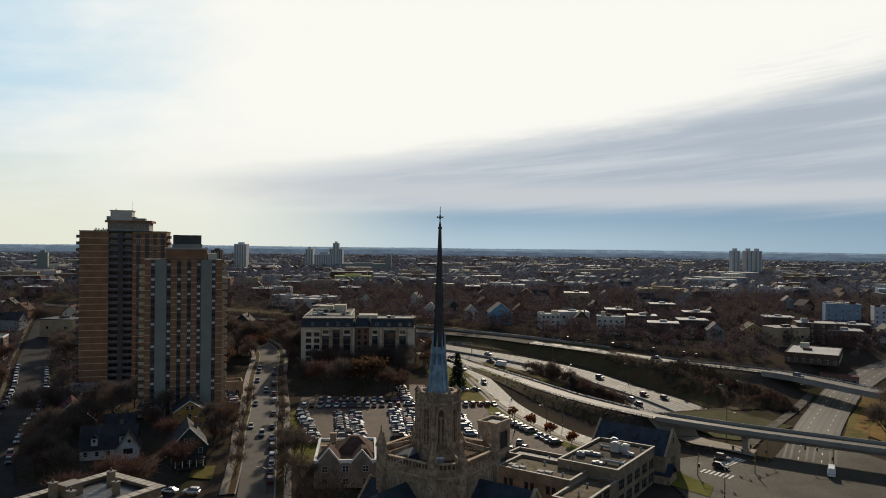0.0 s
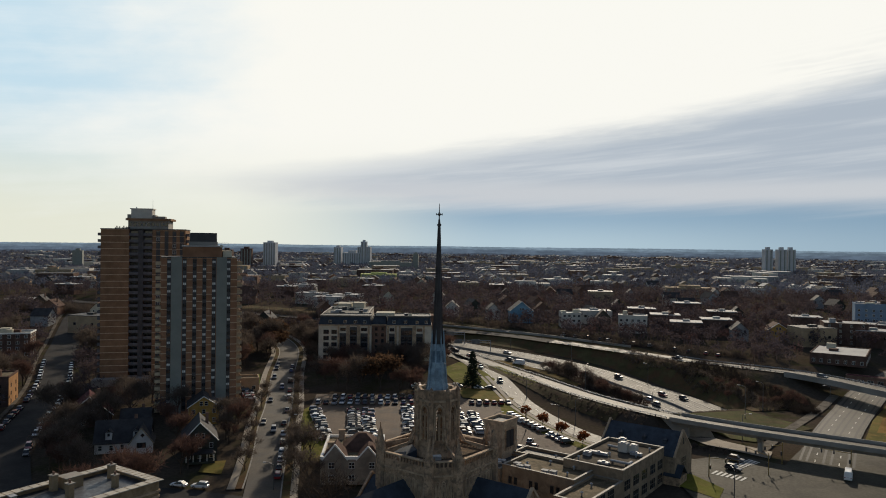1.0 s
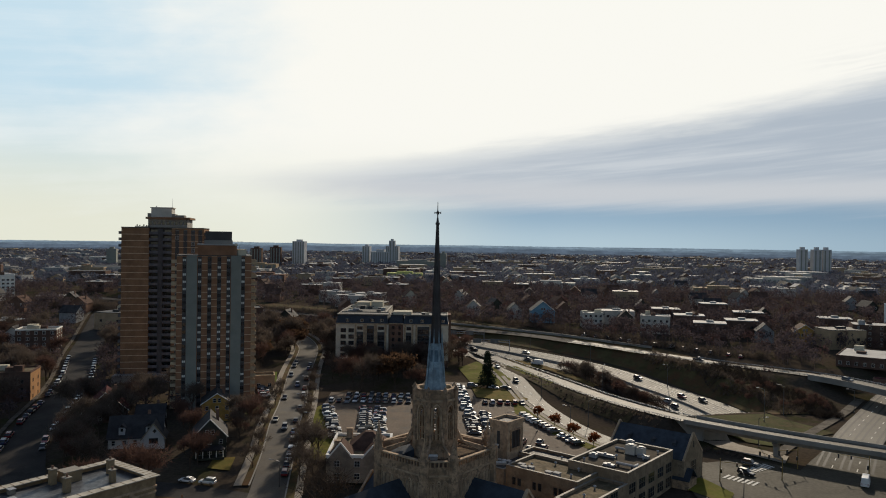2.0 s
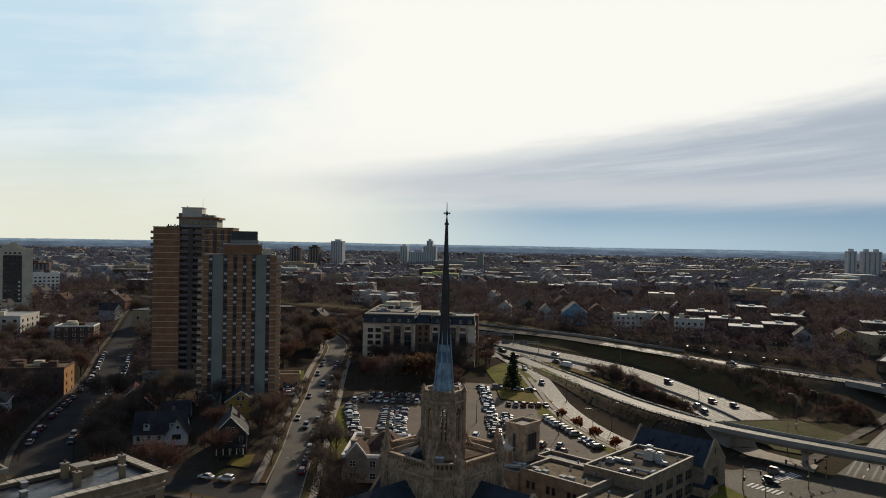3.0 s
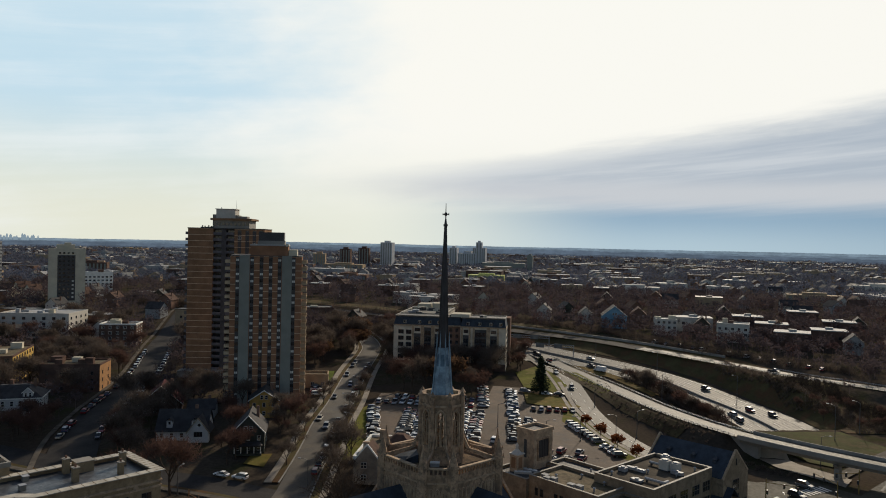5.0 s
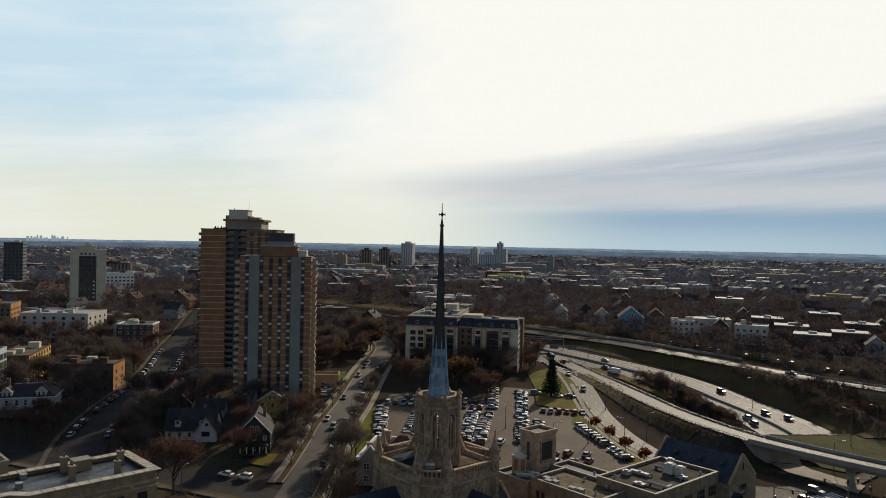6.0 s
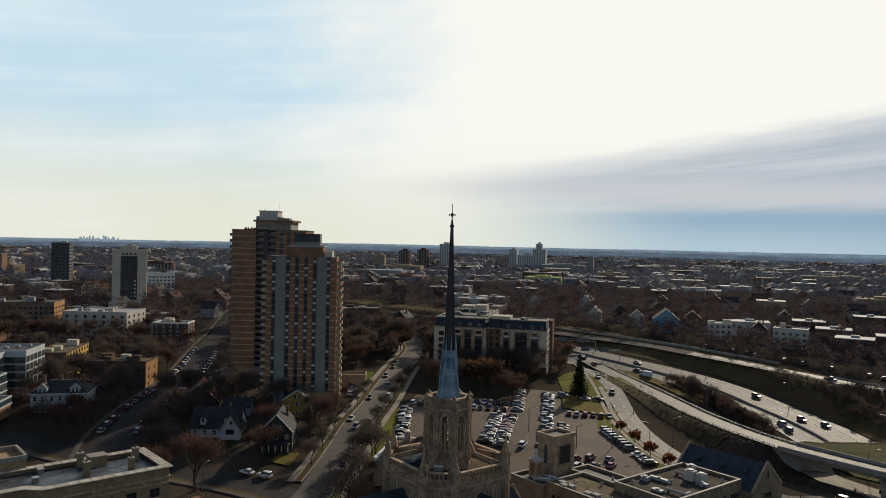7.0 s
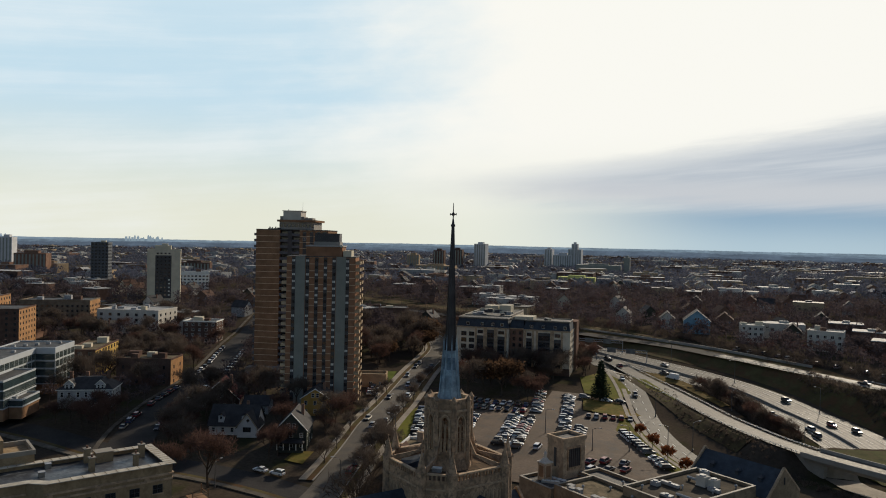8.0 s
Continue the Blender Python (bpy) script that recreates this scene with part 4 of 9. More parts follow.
def tower_brown():
    """The nearer slab with two grey pilasters."""
    w, d, top, th = 26.3, 15.5, 61.3, 22.0
    ax, ay = -105.2, 258.8
    c = Vector((ax, ay, 0)) + pose(0, 0, 0, 0, 0, th).to_3x3() @ Vector((w / 2, d / 2, 0))
    g = land1(c.x, c.y) - 1.0
    tw = thing("apartment_tower", c.x, c.y, g, th, "brown brick apartment tower with two tall grey pilasters and side balconies", "apartment tower")
    H, fh = top - g, 2.65
    n = int(H / fh)
    z0 = H - n * fh
    bm = BM()
    box(bm, -w / 2, -d / 2, 0, w / 2, d / 2, H)
    part("wall", bm, material("tower_brick", (0.27, 0.145, 0.085), 0.88, vary=0.22, scale=0.25, grain=2.0, bump=0.01), tw)
    X = lambda s: -w / 2 + s
    for s in (3.4, 19.0):
        bm = BM()
        box(bm, X(s), -d / 2 - 0.35, 0, X(s + 3.65), -d / 2 + 0.02, H + 0.25)
        pil = part("pilaster", bm, GREY_PANEL, tw, "tall grey ribbed pilaster")
        for q in range(1, 5):
            bm = BM()
            box(bm, X(s + q * 0.73) - 0.04, -d / 2 - 0.42, 0, X(s + q * 0.73) + 0.04, -d / 2 - 0.34, H)
            part("rib", bm, GREY_PANEL, pil)
    cols = (2.65, 7.95, 11.4, 14.8, 18.1, 23.3)
    for s in cols:
        bm = BM()
        box(bm, X(s) - 0.68, -d / 2 - 0.06, z0, X(s) + 0.68, -d / 2 + 0.02, H - 0.3)
        part("window_strip", bm, DARK_PANEL, tw, "dark vertical window strip")
    segs = ((0, 1.95), (8.65, 10.7), (12.1, 14.1), (15.5, 17.4), (24.0, 26.3))
    for a, b in segs:
        edge = edge_mesh(b - a - 0.02)
        for k in range(1, n + 1):
            shared("slab_edge", edge, tw, pose(X(a) + 0.01, -d / 2, z0 + k * fh))
    win = window_mesh(1.25, 1.4, DARK_FRAME, None, 2, 1)
    blind = window_mesh(1.25, 1.0, DARK_FRAME, BLIND, 2, 1)
    side = balcony_mesh(4.6, 1.9)
    side.materials.append(material("cream_balcony_panel", (0.42, 0.33, 0.22), 0.8))
    rng = random.Random(6)
    for k in range(n):
        zz = z0 + k * fh
        for s in cols:
            b = rng.random() < 0.5
            shared("window", blind if b else win, tw, pose(X(s), -d / 2 - 0.06, zz + 0.7))
        shared("side_balcony", side, tw, pose(w / 2, -d / 2 + 2.6, zz, 0, 0, 90))
        shared("side_balcony", side, tw, pose(w / 2, d / 2 - 3.2, zz, 0, 0, 90))
        shared("side_balcony", side, tw, pose(-w / 2, -d / 2 + 2.6, zz, 0, 0, -90))
    bm = BM()
    box(bm, -w / 2 - 0.15, -d / 2 - 0.15, H, w / 2 + 0.15, d / 2 + 0.15, H + 0.3)
    part("roof", bm, ROOF_TAR, tw)
    bm = BM()
    box(bm, X(7.2), -d / 2 + 1.2, H + 0.3, X(21.0), d / 2 - 1.0, H + 4.0)
    part("upper_storey", bm, MATS["tower_brick"], tw)
    bm = BM()
    box(bm, X(6.9), -d / 2 + 0.9, H + 4.0, X(21.3), d / 2 - 0.8, H + 4.5)
    part("upper_roof", bm, ROOF_PALE, tw)
    bm = BM()
    box(bm, X(9.4), -d / 2 + 5.5, H + 4.5, X(19.6), d / 2 - 1.2, H + 5.9)
    part("plant_base", bm, CONCRETE, tw, "pale base of the rooftop plant")
    bm = BM()
    box(bm, X(9.7), -d / 2 + 5.8, H + 5.9, X(19.3), d / 2 - 1.5, H + 9.2)
    for q in range(12):
        box(bm, X(9.7) + 0.05 + q * 0.78, -d / 2 + 5.72, H + 6.0, X(9.7) + 0.5 + q * 0.78, -d / 2 + 5.82, H + 9.1)
    part("plant_screen", bm, DARK_PANEL, tw, "black rooftop plant screen")
    bm = BM()
    for i in range(9):
        x = X(19.2) + i * 0.5
        tube(bm, (x, -d / 2 + 1.4, H + 4.5), (x, -d / 2 + 1.4, H + 5.6), 0.03, n=4)
    tube(bm, (X(19.2), -d / 2 + 1.4, H + 5.6), (X(23.2), -d / 2 + 1.4, H + 5.6), 0.03, n=4)
    part("roof_rail", bm, STEEL, tw)
    bm = BM()
    tube(bm, (X(20.6), -d / 2 + 0.8, H + 4.3), (X(20.6), -d / 2 + 0.6, H + 4.4), 0.6, 0.55, 12)
    tube(bm, (X(21.9), -d / 2 + 1.3, H + 0.3), (X(21.9), -d / 2 + 1.3, H + 4.0), 0.08, n=5)
    box(bm, X(21.3), -d / 2 + 1.6, H + 0.3, X(24.5), d / 2 - 4, H + 2.6)
    part("dish_and_plant", bm, CREAM, tw, "satellite dish and cream plant box")


tower_tan()
tower_brown()
# ---------- roads in detail ----------
RZ = lambda x, y: float(ramp_z(y))
strip("ramp", RAMP[:7], -4.2, 4.2, CONCRETE_ROAD, "pale concrete ramp curving up to the bridge", 0.12, z=RZ, across=3)


def bridge():
    Q = along(RAMP[6:], 3.0)
    T = np.gradient(Q, axis=0)
    T /= np.hypot(T[:, 0], T[:, 1])[:, None]
    N = np.stack([T[:, 1], -T[:, 0]], 1)
    br = thing("road_bridge", 97, 233, land1(97, 233), 0, "pale concrete road bridge on single piers with solid parapets", "bridge")
    o = Vector((97, 233, land1(97, 233)))

    def sweep(name, prof, mat, label=""):
        bm = BM()
        rows = []
        for q, nn in zip(Q, N):
            zz = float(ramp_z(q[1]))
            rows.append([bm.verts.new((q[0] + nn[0] * a - o.x, q[1] + nn[1] * a - o.y, zz + b - o.z)) for a, b in prof])
        k = len(prof)
        for a, b in zip(rows[:-1], rows[1:]):
            for j in range(k):
                bm.faces.new((a[j], a[(j + 1) % k], b[(j + 1) % k], b[j]))
        bm.faces.new(rows[0]), bm.faces.new(rows[-1][::-1])
        bmesh.ops.recalc_face_normals(bm, faces=bm.faces[:])
        return part(name, bm, mat, br, label)
    sweep("deck", [(-4.6, 0.1), (4.6, 0.1), (4.6, -0.35), (3.4, -0.6), (2.6, -1.7), (-2.6, -1.7), (-3.4, -0.6), (-4.6, -0.35)], CONCRETE)
    sweep("road_surface", [(-4.2, 0.14), (4.2, 0.14), (4.2, 0.1), (-4.2, 0.1)], CONCRETE_ROAD)
    sweep("parapet", [(4.2, 0.1), (4.65, 0.1), (4.65, 1.05), (4.3, 1.05)], CONCRETE)
    sweep("parapet", [(-4.65, 0.1), (-4.2, 0.1), (-4.3, 1.05), (-4.65, 1.05)], CONCRETE)
    for x, y in ((97.5, 234.5), (133, 213.5), (172, 190)):
        bm = BM()
        g = land1(x, y) - o.z - 0.3
        t = ramp_z(y) - 1.6 - o.z
        m = pose(x - o.x, y - o.y, 0, 0, 0, 58)
        prism(bm, [tuple((m @ Vector(p))[:2]) for p in ((-1.5, -0.6, 0), (1.5, -0.6, 0), (1.5, 0.6, 0), (-1.5, 0.6, 0))], g, t - 1.3)
        prism(bm, [tuple((m @ Vector(p))[:2]) for p in ((-1.5, -0.6, 0), (1.5, -0.6, 0), (1.5, 0.6, 0), (-1.5, 0.6, 0))], t - 1.3, t, [tuple((m @ Vector(p))[:2]) for p in ((-2.9, -0.7, 0), (2.9, -0.7, 0), (2.9, 0.7, 0), (-2.9, 0.7, 0))])
        part("pier", bm, CONCRETE, br)
    bm = BM()
    m = pose(75.5 - o.x, 252.5 - o.y, 0, 0, 0, 52)
    prism(bm, [tuple((m @ Vector(p))[:2]) for p in ((-0.5, -5, 0), (1.2, -5, 0), (1.2, 5, 0), (-0.5, 5, 0))], 0, ramp_z(252) - 0.3 - o.z)
    part("abutment", bm, CONCRETE, br)


bridge()


def rail_posts(name, pts, off, label, z=None, step=2.4, h=0.8):
    """A guard rail: a steel beam on short posts."""
    Q = along(pts, step)
    T = np.gradient(Q, axis=0)
    T /= np.hypot(T[:, 0], T[:, 1])[:, None]
    P = Q + np.stack([T[:, 1], -T[:, 0]], 1) * off
    zf = z or land1
    zz = [zf(a, b) for a, b in P]
    rl = thing(name, P[0][0], P[0][1], zz[0], 0, label, "guard rail")
    o = Vector((P[0][0], P[0][1], zz[0]))
    bm = BM()
    for i in range(len(P) - 1):
        a, b = Vector((*P[i], zz[i])) - o, Vector((*P[i + 1], zz[i + 1])) - o
        up = Vector((0, 0, h))
        for s in (0.0, 0.28):
            tube(bm, a + up - Vector((0, 0, s)), b + up - Vector((0, 0, s)), 0.1, n=4)
    part("beam", bm, STEEL, rl)
    me = bpy.data.meshes.new("post")
    bm = BM()
    box(bm, -0.09, -0.09, -0.3, 0.09, 0.09, h)
    bm.to_mesh(me)
    bm.free()
    me.materials.append(DARK_PANEL)
    for p, q in zip(P, zz):
        shared("post", me, rl, pose(p[0] - o.x, p[1] - o.y, q - o.z))


rail_posts("guard_rail", RAMP[1:7], 4.5, "steel guard rail on dark posts along the ramp", z=RZ)
rail_posts("guard_rail", RAMP[1:7], -4.5, "steel guard rail on dark posts along the ramp", z=RZ)
rail_posts("guard_rail", FAR_STREET[5:14], 4.9, "steel guard rail along the far roadway", z=lambda x, y: FARZ(x, y) + 0.4)
rail_posts("guard_rail", FAR_STREET[9:18], -4.9, "pale steel guard rail on the far side of the roadway", z=lambda x, y: FARZ(x, y) + 0.4)


def portal():
    """The headwall where the freeway dips under the avenue, with a fence on it."""
    a, b = Vector((71, 284.5)), Vector((111, 299.5))
    g = land1(90, 280)
    p = thing("tunnel_portal", 90, 286, g, 0, "concrete tunnel headwall topped by a dark mesh fence", "tunnel portal")
    e = (b - a).normalized()
    n = Vector((-e.y, e.x))
    bm = BM()
    q = [a - Vector((90, 286)), b - Vector((90, 286))]
    prism(bm, [tuple(q[0] - n * 0.5), tuple(q[1] - n * 0.5), tuple(q[1] + n * 0.5), tuple(q[0] + n * 0.5)], -5.5, 0.9 - g)
    part("headwall", bm, CONCRETE, p)
    me = bpy.data.meshes.new("fence_post")
    bm = BM()
    box(bm, -0.06, -0.06, 0, 0.06, 0.06, 1.7)
    bm.to_mesh(me)
    bm.free()
    me.materials.append(DARK_PANEL)
    for i in range(19):
        v = q[0] + (q[1] - q[0]) * i / 18
        shared("fence_post", me, p, pose(v.x, v.y, 0.9 - g))
    bm = BM()
    for k in (0.1, 0.6, 1.1, 1.6):
        tube(bm, (*q[0], 0.9 - g + k), (*q[1], 0.9 - g + k), 0.035, n=4)
    part("fence_rail", bm, DARK_PANEL, p)


portal()


def patch(name, poly, mat, label, lift=0.2, category="ground", cell=4.0):
    """A flat area laid on the land: a polygon cut into small cells."""
    bm = BM()
    xs, ys = [p[0] for p in poly], [p[1] for p in poly]
    v = [bm.verts.new((x, y, 0)) for x, y in poly]
    bm.faces.new(v)
    for axis, lo, hi in (((1, 0, 0), min(xs), max(xs)), ((0, 1, 0), min(ys), max(ys))):
        c = lo + cell
        while c < hi:
            co = (c, 0, 0) if axis[0] else (0, c, 0)
            bmesh.ops.bisect_plane(bm, geom=bm.verts[:] + bm.edges[:] + bm.faces[:], plane_co=co, plane_no=axis)
            c += cell
    P = np.array([w.co[:2] for w in bm.verts])
    Z = land(P[:, 0], P[:, 1]) + lift
    for w, zz in zip(bm.verts, Z):
        w.co.z = zz
    bm.normal_update()
    if sum(f.normal.z for f in bm.faces) < 0:
        bmesh.ops.reverse_faces(bm, faces=bm.faces[:])
    return tagged(part(name, bm, mat), label, category, kind="structure")


LOT_POLY = [(-37, 226), (-15, 214), (12, 212), (30, 214), (43, 229), (18, 274), (19, 290), (3, 294), (-2, 320), (-14, 320), (-13, 296), (-56, 294), (-54, 274)]
# sidewalk colour darkened to stand for shade along the lower street
strip("pavement_oak", OAK, -10.8, -9.2, material("dimmed_pavement", (0.13, 0.112, 0.09), 0.9, vary=0.3, scale=0.15, grain=1.5, second=(0.07, 0.06, 0.048), spots=0.2), "pavement along the parked cars, darkened for shade", 0.3, thick=0.2, across=2, category="pavement")
patch("parking_lot", LOT_POLY, LOT, "brown-grey asphalt parking lot with faded stall lines", 0.26, "parking lot")
patch("lawn_fir", [(-1, 322), (13, 316), (17, 330), (9, 352), (0, 366), (-8, 350)], material("green_lawn", (0.115, 0.115, 0.02), 0.95, vary=0.3, scale=0.08, grain=1.0, second=(0.17, 0.13, 0.045), spots=0.1), "green and straw lawn by the fir tree", 0.24, "lawn")
GREEN = MATS["green_lawn"]
patch("lawn_lot_edge", [(18, 274), (17.5, 292), (23, 288), (29.5, 268), (36, 253), (46, 238), (43, 229), (31, 247)], GREEN, "narrow green lawn beside the parking lot", 0.3, "lawn")
patch("lawn_lot_back", [(3, 296), (20, 293), (24, 300), (14, 311), (0, 313)], GRASS, "straw-coloured lawn strip behind the lot", 0.3, "lawn")
patch("lawn_ramp", [(9, 381), (14, 376), (27, 345), (36, 324), (31, 318), (21, 344), (13, 366)], GREEN, "green and straw verge between street and ramp", 0.24, "lawn")
patch("lawn_island", [(13, 390), (24, 387.5), (35, 379), (43, 369.5), (51, 355), (60, 338), (52, 322), (42, 338), (30, 360), (20, 378)], material("straw_verge", (0.15, 0.1, 0.034), 0.95, vary=0.35, scale=0.1, grain=1.0, second=(0.09, 0.075, 0.03), spots=0.2), "straw-brown grass wedge between ramp and freeway", 0.22, "lawn")
patch("lawn_left", [(-37, 228), (-54, 275), (-58, 262), (-50, 232), (-46, 214), (-38, 216)], GREEN, "worn lawn between pavement and parking lot", 0.24, "lawn")
patch("lawn_tower", [(-87, 303), (-82, 305), (-90, 330), (-95, 327)], material("bright_lawn", (0.09, 0.115, 0.02), 0.95, vary=0.25, scale=0.1, grain=1.0), "bright green lawn beside the tower", 0.24, "lawn")
patch("lawn_corner", [(-71, 206), (-64, 205), (-66, 215), (-72, 213)], GRASS, "small green front lawn", 0.24, "lawn")
strip("bank_far", FWAY[4:], -46, -18.2, material("bank_grass", (0.085, 0.07, 0.032), 0.95, vary=0.35, scale=0.06, grain=0.8, second=(0.1, 0.055, 0.03), spots=0.25), "dull olive and rust grass bank above the freeway", 0.14, across=10, category="grass bank")
strip("bank_ramp", RAMP[2:6], 4.9, 11.0, material("scrub_bank", (0.06, 0.048, 0.024), 0.95, vary=0.45, scale=0.12, grain=1.0, second=(0.045, 0.03, 0.02), spots=0.3), "dark olive-brown scrubby bank below the ramp", 0.25, across=4, category="grass bank")
# olive turf made darker so its colour carries shadow below the bridge
patch("lawn_portal", [(74, 262), (100, 246), (128, 266), (116, 296), (90, 288), (76, 282)], material("shaded_turf", (0.06, 0.062, 0.02), 0.95, vary=0.4, scale=0.08, grain=1.0, second=(0.08, 0.06, 0.028), spots=0.2), "olive grass slope below the bridge, darkened for shadow", 0.2, "lawn")
patch("lawn_avenue", [(132, 241), (138, 238), (162, 274), (186, 306), (178, 310), (156, 280)], GRASS, "orange-brown grass verge", 0.2, "lawn")
patch("lawn_east", [(150, 235), (230, 210), (260, 260), (190, 330), (172, 300), (148, 262)], material("straw_lawn", (0.2, 0.12, 0.035), 0.95, vary=0.3, scale=0.08, grain=1.0), "straw-orange lawn under a bare tree", 0.2, "lawn")
# dark base and broad blotches stand for absent bridge and tree shadows
patch("junction", [(64, 186), (62, 226), (74, 224), (88, 230), (99, 220), (117, 246), (130, 240), (136, 224), (160, 180), (130, 150), (80, 165)], material("worn_shaded_street", (0.055, 0.048, 0.033), 0.8, spec=0.1, vary=0.4, scale=0.05, grain=1.2, second=(0.072, 0.063, 0.045), spots=0.15), "grey asphalt street junction", 0.24, "road")
patch("lawn_school", [(62, 214), (69, 209), (74, 198), (70, 190), (62, 200)], GREEN, "green lawn corner beside the school", 0.34, "lawn")
patch("walk_path", [(78, 252), (83, 240), (97, 226), (101, 234), (90, 246), (85, 258)], SIDEWALK, "pale concrete walkway to the junction", 0.3, "pavement")
strip("pavement_surface", SURFACE[3:9], 3.0, 4.8, SIDEWALK, "pale concrete pavement between lawn and street", 0.34, thick=0.2, across=2, category="pavement")
GROVE_WEST = [(-50, 196.5)] + GROVE[2:]
strip("verge_west", GROVE_WEST, -7.0, -5.2, MATS["bank_grass"], "straw and green verge between kerb and pavement", 0.31, across=2, category="verge")
strip("verge_east", GROVE[1:], 5.0, 7.4, MATS["bank_grass"], "straw and green verge between kerb and pavement", 0.31, across=2, category="verge")
strip("pavement_grove_west", GROVE_WEST, -9.2, -7.0, SIDEWALK, "pale concrete pavement with grass verge", 0.3, thick=0.2, across=2, category="pavement")
strip("pavement_grove_east", GROVE[1:], 7.4, 9.4, SIDEWALK, "pale concrete pavement beside parked cars", 0.3, thick=0.2, across=2, category="pavement")
strip("kerb_grove_west", GROVE_WEST, -5.2, -4.8, CONCRETE, "concrete kerb", 0.32, thick=0.2, across=1, category="kerb")
strip("kerb_grove_east", GROVE[1:], 4.8, 5.2, CONCRETE, "concrete kerb", 0.32, thick=0.2, across=1, category="kerb")
strip("verge_grove_west", GROVE_WEST, -5.6, -5.2, GRASS, "narrow brown grass verge", 0.3, across=1, category="verge")
strip("verge_cross", CROSS, -6.0, -4.5, MATS["bank_grass"], "dull grass verge along the side street", 0.22, across=2, category="verge")
strip("pavement_cross", CROSS, -8.0, -6.0, MATS["dimmed_pavement"], "darkened concrete pavement along the side street", 0.26, thick=0.3, across=2, category="pavement")
strip("kerb_surface", SURFACE[1:9], 5.5, 6.9, SIDEWALK, "pale pavement and kerb", 0.36, thick=0.2, across=1, category="pavement")
strip("pavement_avenue", [(97, 234), (114, 258), (137, 287), (162, 321)], -1.8, 1.8, MATS["dimmed_pavement"], "pale pavement beside the avenue", 0.3, across=2, category="pavement")

# ---------- painted lines ----------
PAINT = material("road_paint", (0.6, 0.58, 0.52), 0.6, vary=0.2, scale=1.0)
TYRE_DARK = material("tyre_darkened_concrete", (0.05, 0.045, 0.038), 0.7, spec=0.15, vary=0.25, scale=0.1)


def lane_marks(name, pts, offs, label, dash=None, w=0.16, z=None, lift=0.22, mat=None):
    Q = along(pts, 3.0) if len(pts) < 60 else np.array(pts)
    T = np.gradient(Q, axis=0)
    T /= np.hypot(T[:, 0], T[:, 1])[:, None]
    N = np.stack([T[:, 1], -T[:, 0]], 1)
    zf = z or land1
    bm = BM()
    for o in offs:
        for i in range(len(Q) - 1):
            if dash and i % dash:
                continue
            q = []
            for j, s in ((i, -w), (i, w), (i + 1, w), (i + 1, -w)):
                x, y = Q[j] + N[j] * (o + s)
                q.append(bm.verts.new((x, y, zf(x, y) + lift)))
            bm.faces.new(q)
    bm.normal_update()
    for f in bm.faces:
        if f.normal.z < 0:
            f.normal_flip()
    return tagged(part(name, bm, mat or PAINT), label, "road marking", kind="structure")


lane_marks("lane_lines_freeway", FWAY, (-8.4, -4.6, 3.4, 6.6), "white dashed lane lines on the freeway", 3, z=FZ)
lane_marks("edge_lines_freeway", FWAY, (-12.2, -1.0, 1.0, 9.2), "painted edge lines on the freeway", None, 0.1, z=FZ)
lane_marks("wheel_tracks_freeway", FWAY, (-11.4, -9.6, -7.5, -5.7, -3.7, -1.9, 1.8, 2.9, 4.4, 5.7, 7.3, 8.5), "darker wheel tracks worn in the lanes", None, 0.3, z=FZ, lift=0.18, mat=TYRE_DARK)
lane_marks("lane_lines_surface", SURFACE[1:9], (-1.8, 1.8), "white dashed lane lines on the street", 3, lift=0.27)
lane_marks("lane_lines_avenue", AVENUE[1:], (-3.2, 3.2), "white lane lines on the avenue", 3, lift=0.29)
lane_marks("wheel_tracks_avenue", AVENUE[1:], (-7.2, -5.4, -1.0, 1.0, 5.4, 7.0), "darker wheel tracks on the avenue", None, 0.35, lift=0.26, mat=TYRE_DARK)


def crosswalk(cx, cy, rz, n, label):
    bm = BM()
    for i in range(n):
        m = pose(cx, cy, 0, 0, 0, rz) @ pose((i - n / 2) * 1.35, 0, 0)
        q = []
        for p in ((-0.35, -1.9, 0), (0.35, -1.9, 0), (0.35, 1.9, 0), (-0.35, 1.9, 0)):
            w = m @ Vector(p)
            q.append(bm.verts.new((w.x, w.y, land1(w.x, w.y) + 0.33)))
        bm.faces.new(q)
    tagged(part("crosswalk", bm, PAINT), label, "road marking", kind="structure")


crosswalk(79.5, 208.5, -42, 7, "white ladder crosswalk bars on asphalt")
crosswalk(88.5, 221, 38, 7, "worn white crosswalk bars on asphalt")
